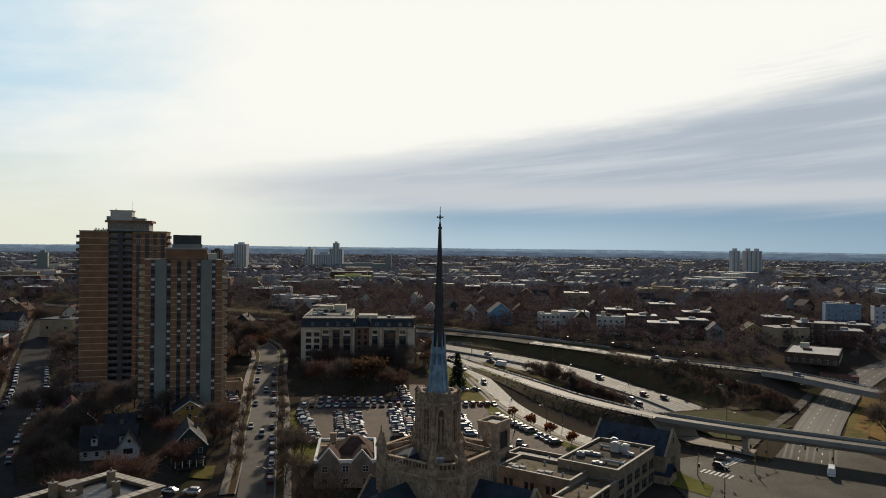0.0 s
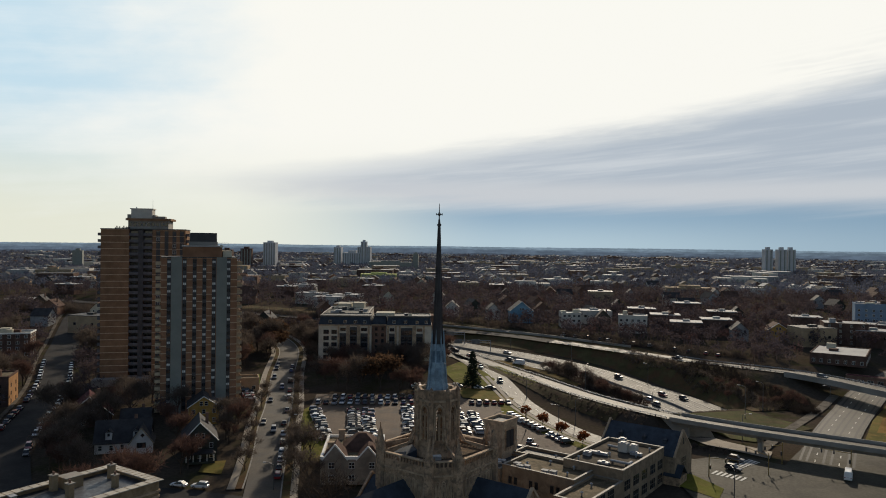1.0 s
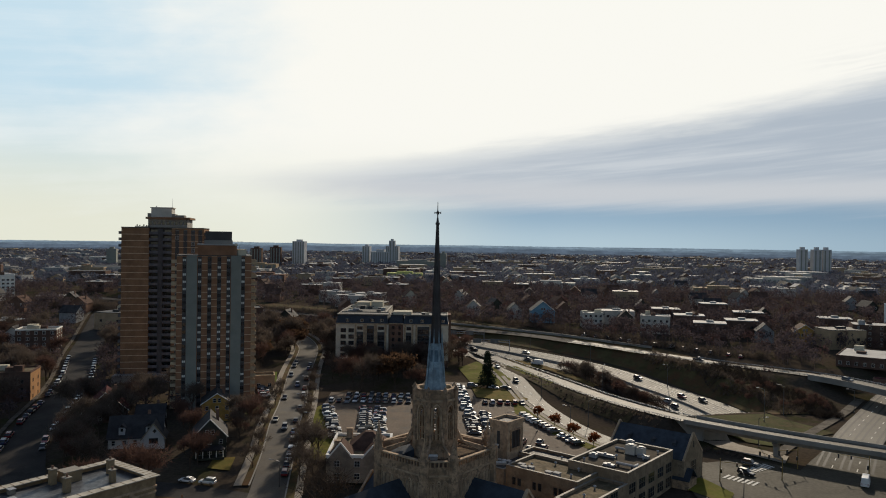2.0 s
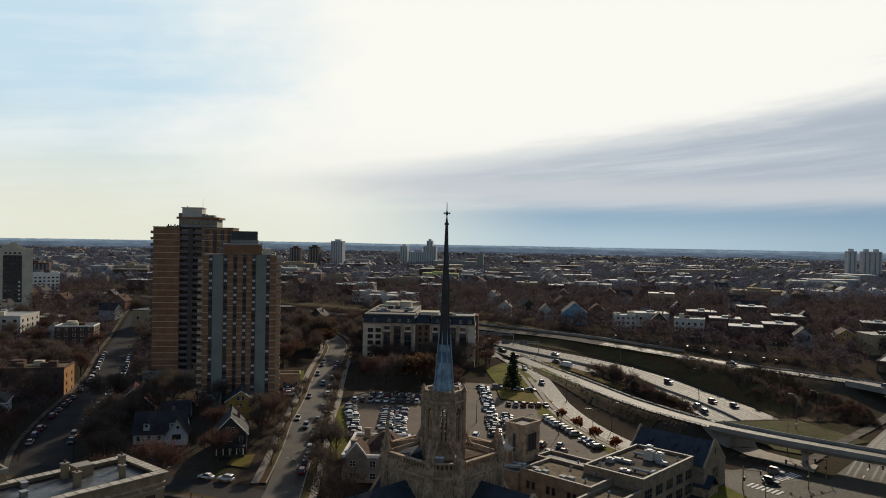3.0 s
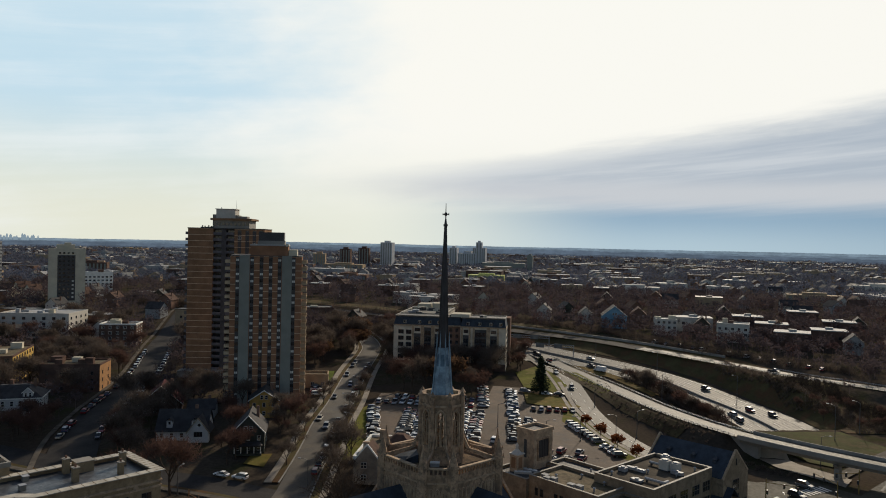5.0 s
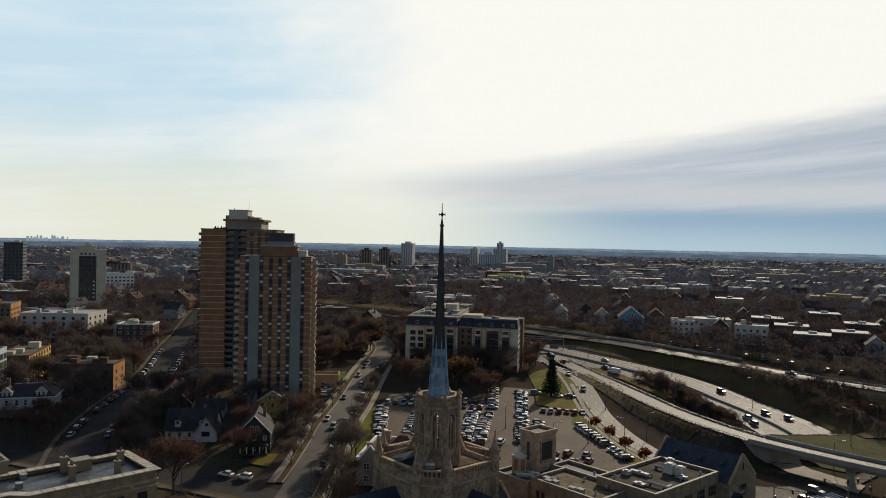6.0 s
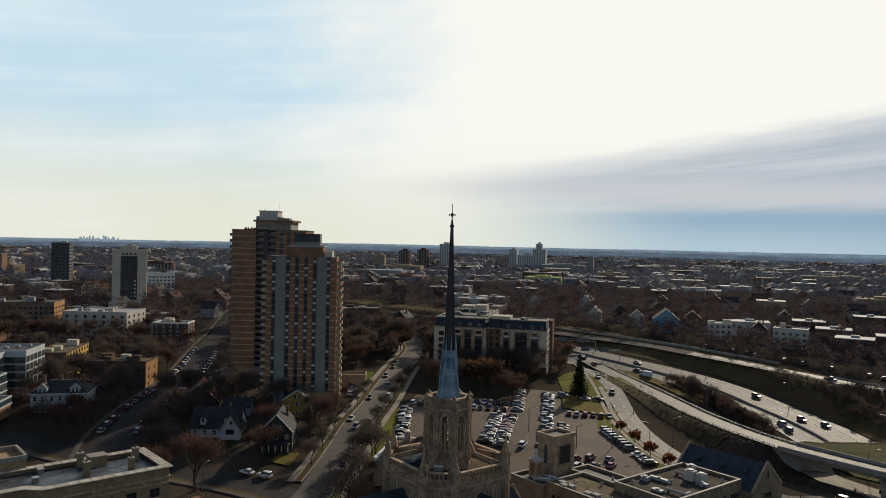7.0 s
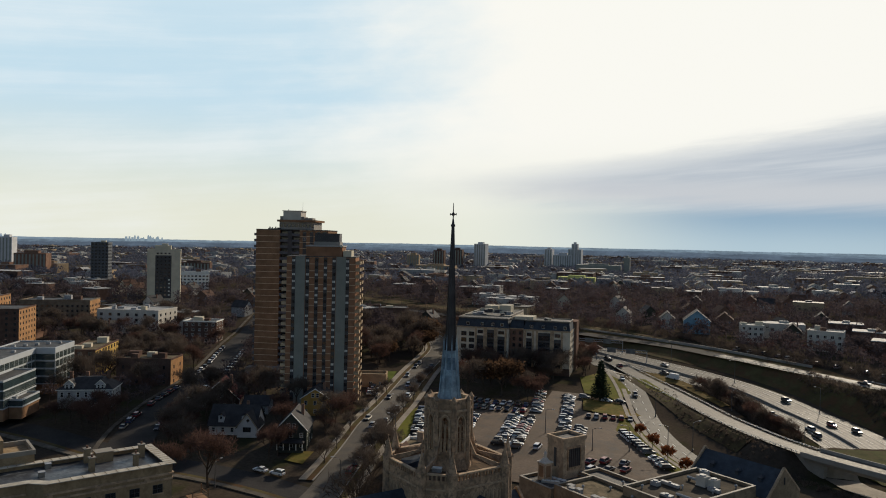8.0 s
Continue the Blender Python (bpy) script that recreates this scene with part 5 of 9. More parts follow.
# ---------- the pale building with a dark mansard ----------
def mansard_building():
    w, d, th = 54.0, 16.0, 4.2
    ax, ay = -67.0, 348.0
    c = Vector((ax, ay, 0)) + pose(0, 0, 0, 0, 0, th).to_3x3() @ Vector((w / 2, d / 2, 0))
    g = land1(-40, 350)
    b = thing("apartment_block", c.x, c.y, g, th, "pale stone apartment block with dark glazed bays and mansard roof", "apartment block")
    zc = 27.7 - g
    X = lambda s: -w / 2 + s
    blocks = ((0, 25.2, 0.0), (25.2, 32.4, 2.4), (32.4, 54.0, 0.0))
    for i, (a, e, back) in enumerate(blocks):
        bm = BM()
        box(bm, X(a), -d / 2 + back, 0, X(e), d / 2, zc)
        part("wall", bm, BRICK_RED if i == 1 else material("warm_stone_panel", (0.56, 0.49, 0.385), 0.85, vary=0.15, scale=0.3), b)
        bm = BM()
        box(bm, X(a), -d / 2 + back - 0.12, 0, X(e), -d / 2 + back + 0.05, 3.4)
        part("plinth", bm, BRICK_DARK, b, "dark ground storey")
        bm = BM()
        box(bm, X(a) - 0.2, -d / 2 + back - 0.4, zc, X(e) + 0.2, d / 2 + 0.2, zc + 0.5)
        part("cornice", bm, STONE_LIGHT, b)
        bm = BM()
        prism(bm, rect(X(a), -d / 2 + back + 0.1, X(e), d / 2), zc + 0.5, zc + 4.0, rect(X(a) + 0.7, -d / 2 + back + 1.5, X(e) - 0.7, d / 2 - 1))
        part("mansard", bm, SLATE, b, "dark slate mansard")
        bm = BM()
        box(bm, X(a) + 0.5, -d / 2 + back + 1.3, zc + 4.0, X(e) - 0.5, d / 2 - 0.9, zc + 4.4)
        part("roof", bm, ROOF_TAR, b)
    small = window_mesh(2.6, 2.0, DARK_FRAME, None, 2, 1)
    for s in (3.6, 7.4):
        for k in range(5):
            shared("window", small, b, pose(X(s), -d / 2, 4.2 + k * 3.0))
    dorm = window_mesh(1.5, 1.4, PALE_FRAME, None, 2, 1)
    for s in (5.5, 12.5, 17.5, 22.0, 36, 41.5, 47, 51.5):
        bm = BM()
        box(bm, X(s) - 0.95, -d / 2 + 0.25, zc + 0.9, X(s) + 0.95, -d / 2 + 2.2, zc + 2.9)
        dm = part("dormer", bm, SLATE, b)
        shared("window", dorm, dm, pose(X(s), -d / 2 + 0.25, zc + 1.2))
    # tall dark glazed bays between pale piers
    rng = random.Random(3)
    for s, ww, top in ((11.6, 3.2, 3.6), (16.6, 3.4, 0.6), (21.7, 3.4, 3.6), (35.0, 2.7, 3.6), (42.0, 5.6, 0.8), (48.2, 3.2, 3.6)):
        bm = BM()
        box(bm, X(s) - ww / 2, -d / 2 - 0.05, 3.4, X(s) + ww / 2, -d / 2 + 0.03, zc - top)
        bay = part("glazed_bay", bm, DARK_PANEL, b, "tall dark glazed bay")
        n = int((zc - top - 3.6) / 3.0)
        me = window_mesh(ww - 0.4, 2.3, DARK_FRAME, None, 3 if ww > 4 else 2, 2)
        for k in range(n):
            shared("window", me, bay, pose(X(s), -d / 2 - 0.06, 3.8 + k * 3.0))
        if top > 2:
            shared("window", window_mesh(ww - 0.6, 1.6, DARK_FRAME), b, pose(X(s), -d / 2, zc - 2.6))
        for q in (-1, 1):
            bm = BM()
            box(bm, X(s) + q * (ww / 2 + 0.5) - 0.45, -d / 2 - 0.3, 3.4, X(s) + q * (ww / 2 + 0.5) + 0.45, -d / 2 + 0.02, zc)
            part("pier", bm, STONE_LIGHT, b, "pale stone pier")
    for k in range(6):
        for s in (27.4, 30.4):
            shared("window", window_mesh(1.3, 1.7, DARK_FRAME), b, pose(X(s), -d / 2 + 2.4, 3.2 + k * 2.9))
        for u in (-5, -1.5, 2.0, 5.5):
            shared("window", window_mesh(1.2, 1.6, DARK_FRAME), b, pose(w / 2, u, 3.2 + k * 2.9, 0, 0, 90))
    # rear wing running back from the west end, with roof plant
    bm = BM()
    box(bm, X(0), d / 2, 0, X(23), d / 2 + 36, zc + 3.8)
    part("rear_wing", bm, MATS["warm_stone_panel"], b)
    parapet(b, rect(X(0), d / 2 - 2, X(23), d / 2 + 36), zc + 3.8, 1.0, 0.7, COPING, "rear_parapet")
    bm = BM()
    box(bm, X(0.8), d / 2 - 1.5, zc + 3.8, X(22.2), d / 2 + 35, zc + 4.45)
    part("rear_roof", bm, material("stained_roof", (0.12, 0.112, 0.095), 0.85, spec=0.15, vary=0.35, scale=0.15, grain=1.5, second=(0.2, 0.19, 0.165), spots=0.2), b, "stained grey roof")
    bm = BM()
    box(bm, X(5), d / 2 + 22, zc + 4.4, X(12), d / 2 + 30, zc + 7.4)
    box(bm, X(13), d / 2 + 20, zc + 4.4, X(19), d / 2 + 28, zc + 8.0)
    part("roof_house", bm, CREAM, b)
    for i in range(26):
        bm = BM()
        x, y = X(2.5 + rng.random() * 18), d / 2 - 1 + rng.random() * 32
        s = 0.7 + rng.random() * 1.0
        box(bm, x - s, y - s * 0.7, zc + 4.4, x + s, y + s * 0.7, zc + 5.2 + rng.random())
        part("roof_unit", bm, rng.choice((STEEL, CREAM, DARK_PANEL)), b)
    for i in range(12):
        bm = BM()
        x, y = X(26.5 + rng.random() * 25), -d / 2 + 5 + rng.random() * 7
        r = 0.4 + rng.random() * 0.9
        box(bm, x - r, y - r * 0.7, zc + 4.4, x + r, y + r * 0.7, zc + 4.9 + rng.random() * 0.8)
        part("roof_unit", bm, rng.choice((STEEL, CREAM, DARK_PANEL)), b)
    parapet(b, rect(X(0.4), -d / 2 + 1.2, X(24.8), d / 2 - 2.1), zc + 4.4, 0.45, 0.35, COPING, "roof_kerb")
    parapet(b, rect(X(32.8), -d / 2 + 1.2, X(53.6), d / 2 - 0.8), zc + 4.4, 0.45, 0.35, COPING, "roof_kerb")
    bm = BM()
    box(bm, X(27), -d / 2 + 5, zc + 4.0, X(36), d / 2 - 2, zc + 5.8)
    part("stair_head", bm, CREAM, b)
    bm = BM()
    box(bm, X(48.5), d / 2, 0, X(55.2), d / 2 + 10, zc + 3.6)
    part("east_wing", bm, BRICK_RED, b, "brick stair wing")


mansard_building()


# ---------- the school beside the church ----------
def school():
    walls = material("school_brick", (0.25, 0.19, 0.128), 0.88, vary=0.25, scale=0.3, grain=2.5, bump=0.01, second=(0.17, 0.13, 0.09), spots=0.15)
    frames = material("brown_sash", (0.2, 0.165, 0.12), 0.7, vary=0.15)
    g = land1(48, 195) - 0.2
    s = thing("school_building", 42.6, 178.8, g, -35, "buff stone school with flat roofs and a blue slate wing", "school")
    z = lambda v: v - g
    def roof_block(x0, y0, x1, y1, top, mat, roofmat, h=0.75):
        bm = BM()
        box(bm, x0, y0, 0, x1, y1, z(top))
        part("wall", bm, mat, s)
        bm = BM()
        box(bm, x0 + 0.4, y0 + 0.4, z(top), x1 - 0.4, y1 - 0.4, z(top) + 0.12)
        part("flat_roof", bm, roofmat, s)
        parapet(s, rect(x0, y0, x1, y1), z(top), h, 0.45, walls)
        parapet(s, rect(x0 - 0.08, y0 - 0.08, x1 + 0.08, y1 + 0.08), z(top) + h, 0.12, 0.62, COPING, "coping", "pale stone coping")
    roof_block(-16.3, 2.0, 0.0, 29.0, 12.1, walls, material("grey_gravel_roof", (0.085, 0.07, 0.052), 0.9, vary=0.35, scale=0.12, grain=2.0, second=(0.055, 0.046, 0.036), spots=0.2))
    roof_block(-8.0, -18.0, 0.02, 1.98, 9.6, walls, ROOF_GRAVEL)
    roof_block(-28.5, -8.0, -8.02, 5.0, 10.6, walls, ROOF_GRAVEL)
    roof_block(-33.2, 5.02, -16.32, 12.0, 10.2, walls, ROOF_TAR)
    roof_block(-40.0, -9.0, -28.52, 5.0, 9.6, walls, ROOF_TAR)
    me = window_mesh(3.6, 2.6, frames, None, 3, 2)
    for zz in (1.2, 5.0):
        for y in (4.5, 10.0, 15.5, 21.0, 26.2):
            shared("window", me, s, pose(0, y, zz, 0, 0, 90))
        for y in (-15, -10, -5):
            shared("window", me, s, pose(0.02, y, zz, 0, 0, 90))
    for x in (-26, -24.4, -20, -18.4, -14, -12.4):
        shared("window", window_mesh(1.0, 1.9, DARK_FRAME), s, pose(x, -8.0, 4.4))
        shared("window", window_mesh(1.0, 1.9, DARK_FRAME), s, pose(x, -8.0, 0.9))
    # gabled wing
    bm = BM()
    x0, x1, y0, y1, ea, ri = -19.0, 3.0, 29.02, 42.5, z(10.4), z(16.0)
    box(bm, x0, y0, 0, x1, y1, ea)
    for x in (x0, x1 - 0.5):
        f = [bm.verts.new(p) for p in ((x, y0, ea), (x, y1, ea), (x, (y0 + y1) / 2, ri + 0.7))]
        k = [bm.verts.new((v.co.x + 0.5, v.co.y, v.co.z)) for v in f]
        bm.faces.new(f), bm.faces.new(k[::-1])
        for i in range(3):
            bm.faces.new((f[i], f[(i + 1) % 3], k[(i + 1) % 3], k[i]))
    bmesh.ops.recalc_face_normals(bm, faces=bm.faces[:])
    part("gabled_wall", bm, walls, s)
    bm = BM()
    gable(bm, x0 + 0.5, y0, x1 - 0.5, y1, ea, ri, 0.0, 0.2, "x")
    part("gabled_roof", bm, SLATE, s, "blue slate roof")
    for x in (x0 + 0.2, x1 - 0.2):
        bm = BM()
        for yy in (y0, y1):
            tube(bm, (x, yy, ea), (x, (y0 + y1) / 2, ri + 0.75), 0.32, n=4)
        part("gable_coping", bm, STONE_LIGHT, s)
    for x in (-14, -7, -1):
        bm = BM()
        yy, zz = (y0 * 0.7 + y1 * 0.3), ea + (ri - ea) * 0.6
        box(bm, x - 0.45, yy - 1.2, zz - 0.6, x + 0.45, yy + 0.4, zz + 0.35)
        spike(bm, rect(x - 0.6, yy - 1.4, x + 0.6, yy + 0.6), zz + 0.35, (x, yy - 0.2, zz + 1.0))
        part("roof_vent", bm, SLATE, s)
    shared("window", window_mesh(0.5, 1.8, DARK_FRAME), s, pose(x1 + 0.02, (y0 + y1) / 2, ri - 3.2, 0, 0, 90))
    shared("window", window_mesh(3.4, 3.0, frames, None, 3, 2), s, pose(x1 + 0.02, (y0 + y1) / 2, ea - 4.0, 0, 0, 90))
    shared("window", window_mesh(3.4, 2.2, frames, None, 3, 1), s, pose(x1 + 0.02, (y0 + y1) / 2, ea - 7.0, 0, 0, 90))
    # entrance porch
    bm = BM()
    box(bm, 0.03, 28.6, 0, 4.6, 34.0, 3.0)
    part("porch_wall", bm, STONE, s)
    bm = BM()
    gable(bm, 0.03, 28.6, 4.6, 34.0, 3.0, 5.6, 0.2, 0.2, "x")
    part("porch_roof", bm, SLATE, s)
    # square stair tower with a barred opening
    bx0, bx1, by0, by1, t = -39.2, -33.4, -0.5, 7.0, z(20.0)
    bm = BM()
    box(bm, bx0, by0, 0, bx1, by1, t - 0.9)
    tw = part("stair_tower", bm, STONE_LIGHT, s, "square pale stone stair tower")
    parapet(tw, rect(bx0 - 0.25, by0 - 0.25, bx1 + 0.25, by1 + 0.25), t - 0.9, 0.9, 0.6, STONE_LIGHT, "tower_parapet")
    bm = BM()
    box(bm, bx0 + 0.3, by0 + 0.3, t - 0.9, bx1 - 0.3, by1 - 0.3, t - 0.7)
    part("tower_roof", bm, ROOF_TAR, tw)
    bm = BM()
    cy = (by0 + by1) / 2
    box(bm, bx1 - 0.02, cy - 2.0, z(12.6), bx1 + 0.06, cy + 2.0, z(17.2))
    op = part("opening", bm, DARK_PANEL, tw, "dark barred opening")
    for k in range(6):
        bm = BM()
        y = cy - 1.7 + k * 0.68
        box(bm, bx1 + 0.04, y - 0.07, z(12.6), bx1 + 0.16, y + 0.07, z(17.2))
        part("bar", bm, LEAD, op)
    bm = BM()
    for a, b2, c2, d2 in ((cy - 2.4, cy + 2.4, 17.2, 17.7), (cy - 2.4, cy - 2.0, 12.2, 17.2), (cy + 2.0, cy + 2.4, 12.2, 17.2), (cy - 2.4, cy + 2.4, 11.9, 12.6)):
        box(bm, bx1 - 0.02, a, z(c2), bx1 + 0.22, b2, z(d2))
    part("surround", bm, STONE, tw)
    bm = BM()
    box(bm, (bx0 + bx1) / 2 - 0.45, by0 - 0.06, z(12.5), (bx0 + bx1) / 2 + 0.45, by0 + 0.02, z(17.2))
    part("slot", bm, DARK_PANEL, tw)
    # small ventilator turret
    v = thing("roof_turret", 42.6 - 36.4 * 0.819 - 4.6 * 0.574 + 0.6, 178.8 + 36.4 * 0.574 - 4.6 * 0.819, 9.7, -35, "small square white roof turret with a domed cap", "roof turret")
    bm = BM()
    box(bm, -1.25, -1.25, 0, 1.25, 1.25, 4.4)
    part("body", bm, STONE_LIGHT, v)
    for q in range(4):
        bm = BM()
        box(bm, -0.7, -1.31, 1.0, 0.7, -1.24, 3.8)
        bmesh.ops.transform(bm, matrix=pose(0, 0, 0, 0, 0, 90 * q), verts=bm.verts[:])
        part("louvre", bm, BRICK_TAN, v)
    bm = BM()
    box(bm, -1.45, -1.45, 4.4, 1.45, 1.45, 4.7)
    prism(bm, ring(8, 1.3, 0.39), 4.7, 5.6, ring(8, 0.5, 0.39))
    prism(bm, ring(8, 0.4, 0.39), 5.6, 6.6)
    spike(bm, ring(8, 0.5, 0.39), 6.6, (0, 0, 7.4))
    part("cap", bm, PLASTER, v)
    # air handling plant on the main roof
    o = Vector((42.6, 178.8, 12.2))
    R = pose(0, 0, 0, 0, 0, -35).to_3x3()
    rng = random.Random(12)
    for i, (x, y, sx, sy, h, lab) in enumerate(((-7.5, 19.5, 1.3, 1.1, 2.6, "white rooftop air handling unit"), (-5.2, 20.4, 1.0, 1.2, 2.2, "white rooftop air handling unit"), (-9.0, 22.0, 0.9, 0.9, 3.0, "tall grey rooftop flue box"), (-3.4, 18.0, 1.6, 0.5, 1.0, "long low galvanised duct"), (-13.5, 10.0, 1.0, 0.8, 1.2, "small galvanised rooftop unit"), (-11.6, 12.8, 2.6, 0.5, 0.9, "long low galvanised duct"), (-7.0, 6.0, 1.5, 0.7, 0.7, "low pale rooftop skylight box"))):
        p = o + R @ Vector((x, y, 0))
        u = thing("roof_unit", p.x, p.y, p.z, -35, lab, "roof unit")
        bm = BM()
        box(bm, -sx, -sy, 0, sx, sy, 0.25)
        part("curb", bm, DARK_PANEL, u)
        bm = BM()
        box(bm, -sx * 0.96, -sy * 0.96, 0.25, sx * 0.96, sy * 0.96, h)
        part("casing", bm, PLASTER if i < 2 else STEEL, u)
        bm = BM()
        tube(bm, (0, 0, h), (0, 0, h + 0.25), min(sx, sy) * 0.7, n=12)
        part("fan_cowl", bm, STEEL, u)
    for i, (x, y) in enumerate(((-25.5, -5.4), (-22.5, -5.8), (-17.0, -6.2), (-15.0, -5.6), (-23.8, -6.6))):
        p = Vector((42.6, 178.8, 10.72)) + R @ Vector((x, y, 0))
        u = thing("roof_unit", p.x, p.y, p.z, -35, "small shiny rooftop ventilator", "roof unit")
        bm = BM()
        box(bm, -0.8, -0.6, 0, 0.8, 0.6, 0.9)
        part("casing", bm, STEEL, u)
        bm = BM()
        box(bm, -0.9, -0.7, 0.9, 0.9, 0.7, 1.02)
        part("lid", bm, ROOF_PALE, u)
    p = Vector((42.6, 178.8, 9.72)) + R @ Vector((-33.5, -4.5, 0))
    u = thing("roof_skylight", p.x, p.y, p.z, 5, "long pale skylight with four panes", "skylight")
    bm = BM()
    box(bm, -2.2, -0.6, 0, 2.2, 0.6, 0.5)
    part("curb", bm, PLASTER, u)
    for i in range(4):
        bm = BM()
        box(bm, -2.0 + i * 1.02, -0.5, 0.5, -1.1 + i * 1.02, 0.5, 0.58)
        part("pane", bm, BLIND, u)


school()


# ---------- tan apartment house in the foreground ----------
def apartment_house():
    ochre = material("ochre_brick", (0.29, 0.215, 0.13), 0.88, vary=0.22, scale=0.3, grain=2.5, bump=0.01, second=(0.21, 0.15, 0.09), spots=0.15)
    g = land1(-60, 125) - 0.3
    a = thing("apartment_house", -51.5, 135.0, g, -31, "tan brick apartment house with pale coping and a sunken tar roof", "apartment house")
    z = lambda v: v - g
    top = 22.9
    outline = [(-15.3, 0.0), (-15.3, -24.0), (-15.3, -60.0), (-2.5, -60.0), (-2.5, -25.5), (0.0, -23.0), (0.0, 0.0)]
    bm = BM()
    prism(bm, outline, 0, z(top - 1.1))
    part("wall", bm, ochre, a)
    bm = BM()
    prism(bm, [(-14.8, -0.5), (-14.8, -59.5), (-3.0, -59.5), (-3.0, -25.7), (-0.5, -23.2), (-0.5, -0.5)], z(top - 1.1), z(top - 0.95))
    part("roof", bm, material("wet_tar_roof", (0.04, 0.043, 0.048), 0.48, vary=0.5, scale=0.3, grain=1.5, second=(0.1, 0.108, 0.115), spots=0.15), a, "dark ponded tar roof")
    parapet(a, outline, z(top - 1.1), 1.0, 0.5, ochre)
    cop = [(-15.9, 0.6), (-15.9, -60.6), (-1.9, -60.6), (-1.9, -25.2), (0.6, -22.7), (0.6, 0.6)]
    parapet(a, cop, z(top - 0.1), 0.14, 1.9, material("pale_stone_coping", (0.42, 0.38, 0.31), 0.8, spec=0.2), "coping", "wide pale coping slabs")
    me = bpy.data.meshes.new("seam")
    bm = BM()
    box(bm, -0.05, -0.95, 0, 0.05, 0.95, 0.05)
    bm.to_mesh(me)
    bm.free()
    me.materials.append(ochre)
    for i in range(36):
        shared("coping_seam", me, a, pose(-14.95, -0.4 - i * 1.55, z(top) + 0.03, 0, 0, 90))
    for i in range(10):
        shared("coping_seam", me, a, pose(-13.6 + i * 1.5, -0.36, z(top) + 0.03))
        shared("coping_seam", me, a, pose(-0.36, -2.4 - i * 2.0, z(top) + 0.03, 0, 0, 90))
    for zz, o in ((top - 2.2, 0.35), (top - 3.2, 0.2), (top - 9.0, 0.15)):
        for x0, y0, x1, y1 in ((-0.02, -23, o, 0), (-15.3, -0.02, 0, o), (-2.52, -60, -2.5 + o, -25.4)):
            bm = BM()
            box(bm, x0, y0, z(zz), x1, y1, z(zz + 0.35))
            part("band_course", bm, STONE_LIGHT, a)
    win = window_mesh(1.9, 1.7, DARK_FRAME, None, 2, 2)
    for k in range(6):
        zz = z(top - 5.6 - k * 3.1)
        for y in (-2.8, -7.2, -11.6, -16.0, -20.4):
            w = shared("window", win, a, pose(0.0, y, zz, 0, 0, 90))
            bm = BM()
            box(bm, 0.0, y - 1.1, zz - 0.18, 0.22, y + 1.1, zz)
            part("window_sill", bm, STONE_LIGHT, a)
        for y in (-28, -33, -38, -43, -48, -53):
            shared("window", win, a, pose(-2.5, y, zz, 0, 0, 90))
        for x in (-2.5, -7.5, -12.5):
            shared("window", win, a, pose(x, 0.0, zz, 0, 0, 180))
    for y in (-4.9, -13.8, -22.0):
        bm = BM()
        tube(bm, (0.05, y, z(top - 2.7)), (0.18, y, z(top - 2.7)), 0.55, n=10)
        part("medallion", bm, STONE_LIGHT, a)
    R = pose(0, 0, 0, 0, 0, -31).to_3x3()
    for i, (x, y, sx, sy, h) in enumerate(((-10.5, -3.0, 0.55, 0.55, 2.6), (-5.2, -5.6, 0.5, 0.45, 2.3), (-6.4, -13.5, 0.6, 0.5, 2.6), (-12.6, -13.0, 0.55, 0.55, 2.8), (-12.2, -10.0, 1.4, 1.6, 2.0))):
        p = Vector((-51.5, 135.0, top - 0.95)) + R @ Vector((x, y, 0))
        c = thing("chimney", p.x, p.y, p.z, -31, "brick roof chimney with a pale cap" if i < 4 else "squat brick stair head on the roof", "chimney")
        bm = BM()
        box(bm, -sx, -sy, 0, sx, sy, h)
        part("shaft", bm, ochre, c)
        bm = BM()
        box(bm, -sx - 0.15, -sy - 0.15, h, sx + 0.15, sy + 0.15, h + 0.15)
        part("cap", bm, COPING, c)
        if i < 4:
            bm = BM()
            tube(bm, (0, 0, h + 0.15), (0, 0, h + 0.7), 0.2, n=8)
            part("pot", bm, BRICK_RED, c)
    for i, (x, y) in enumerate(((-13.0, -20.0), (-12.4, -31.0), (-8.0, -22.0))):
        p = Vector((-51.5, 135.0, top - 0.95)) + R @ Vector((x, y, 0))
        c = thing("roof_vent", p.x, p.y, p.z, -31, "small pale rooftop vent box", "vent")
        bm = BM()
        box(bm, -0.6, -0.5, 0, 0.6, 0.5, 0.9)
        part("body", bm, COPING, c)
        bm = BM()
        box(bm, -0.7, -0.6, 0.9, 0.7, 0.6, 1.0)
        part("lid", bm, STEEL, c)
    # raised block towards the rear
    bm = BM()
    box(bm, -24.0, -36.0, 0, -15.32, -22.0, z(top + 1.6))
    blk = part("raised_block", bm, ochre, a)
    parapet(blk, rect(-24.2, -36.2, -15.1, -21.8), z(top + 1.6), 0.9, 0.5, COPING, "block_coping")
    bm = BM()
    box(bm, -23.0, -34.0, z(top + 1.6), -18.0, -27.0, z(top + 4.4))
    part("lift_house", bm, ochre, blk)
    # timber-clad rear stair
    st = thing("rear_stair", -49.5, 137.5, g, -31, "weathered timber rear stair with open landings", "stair")
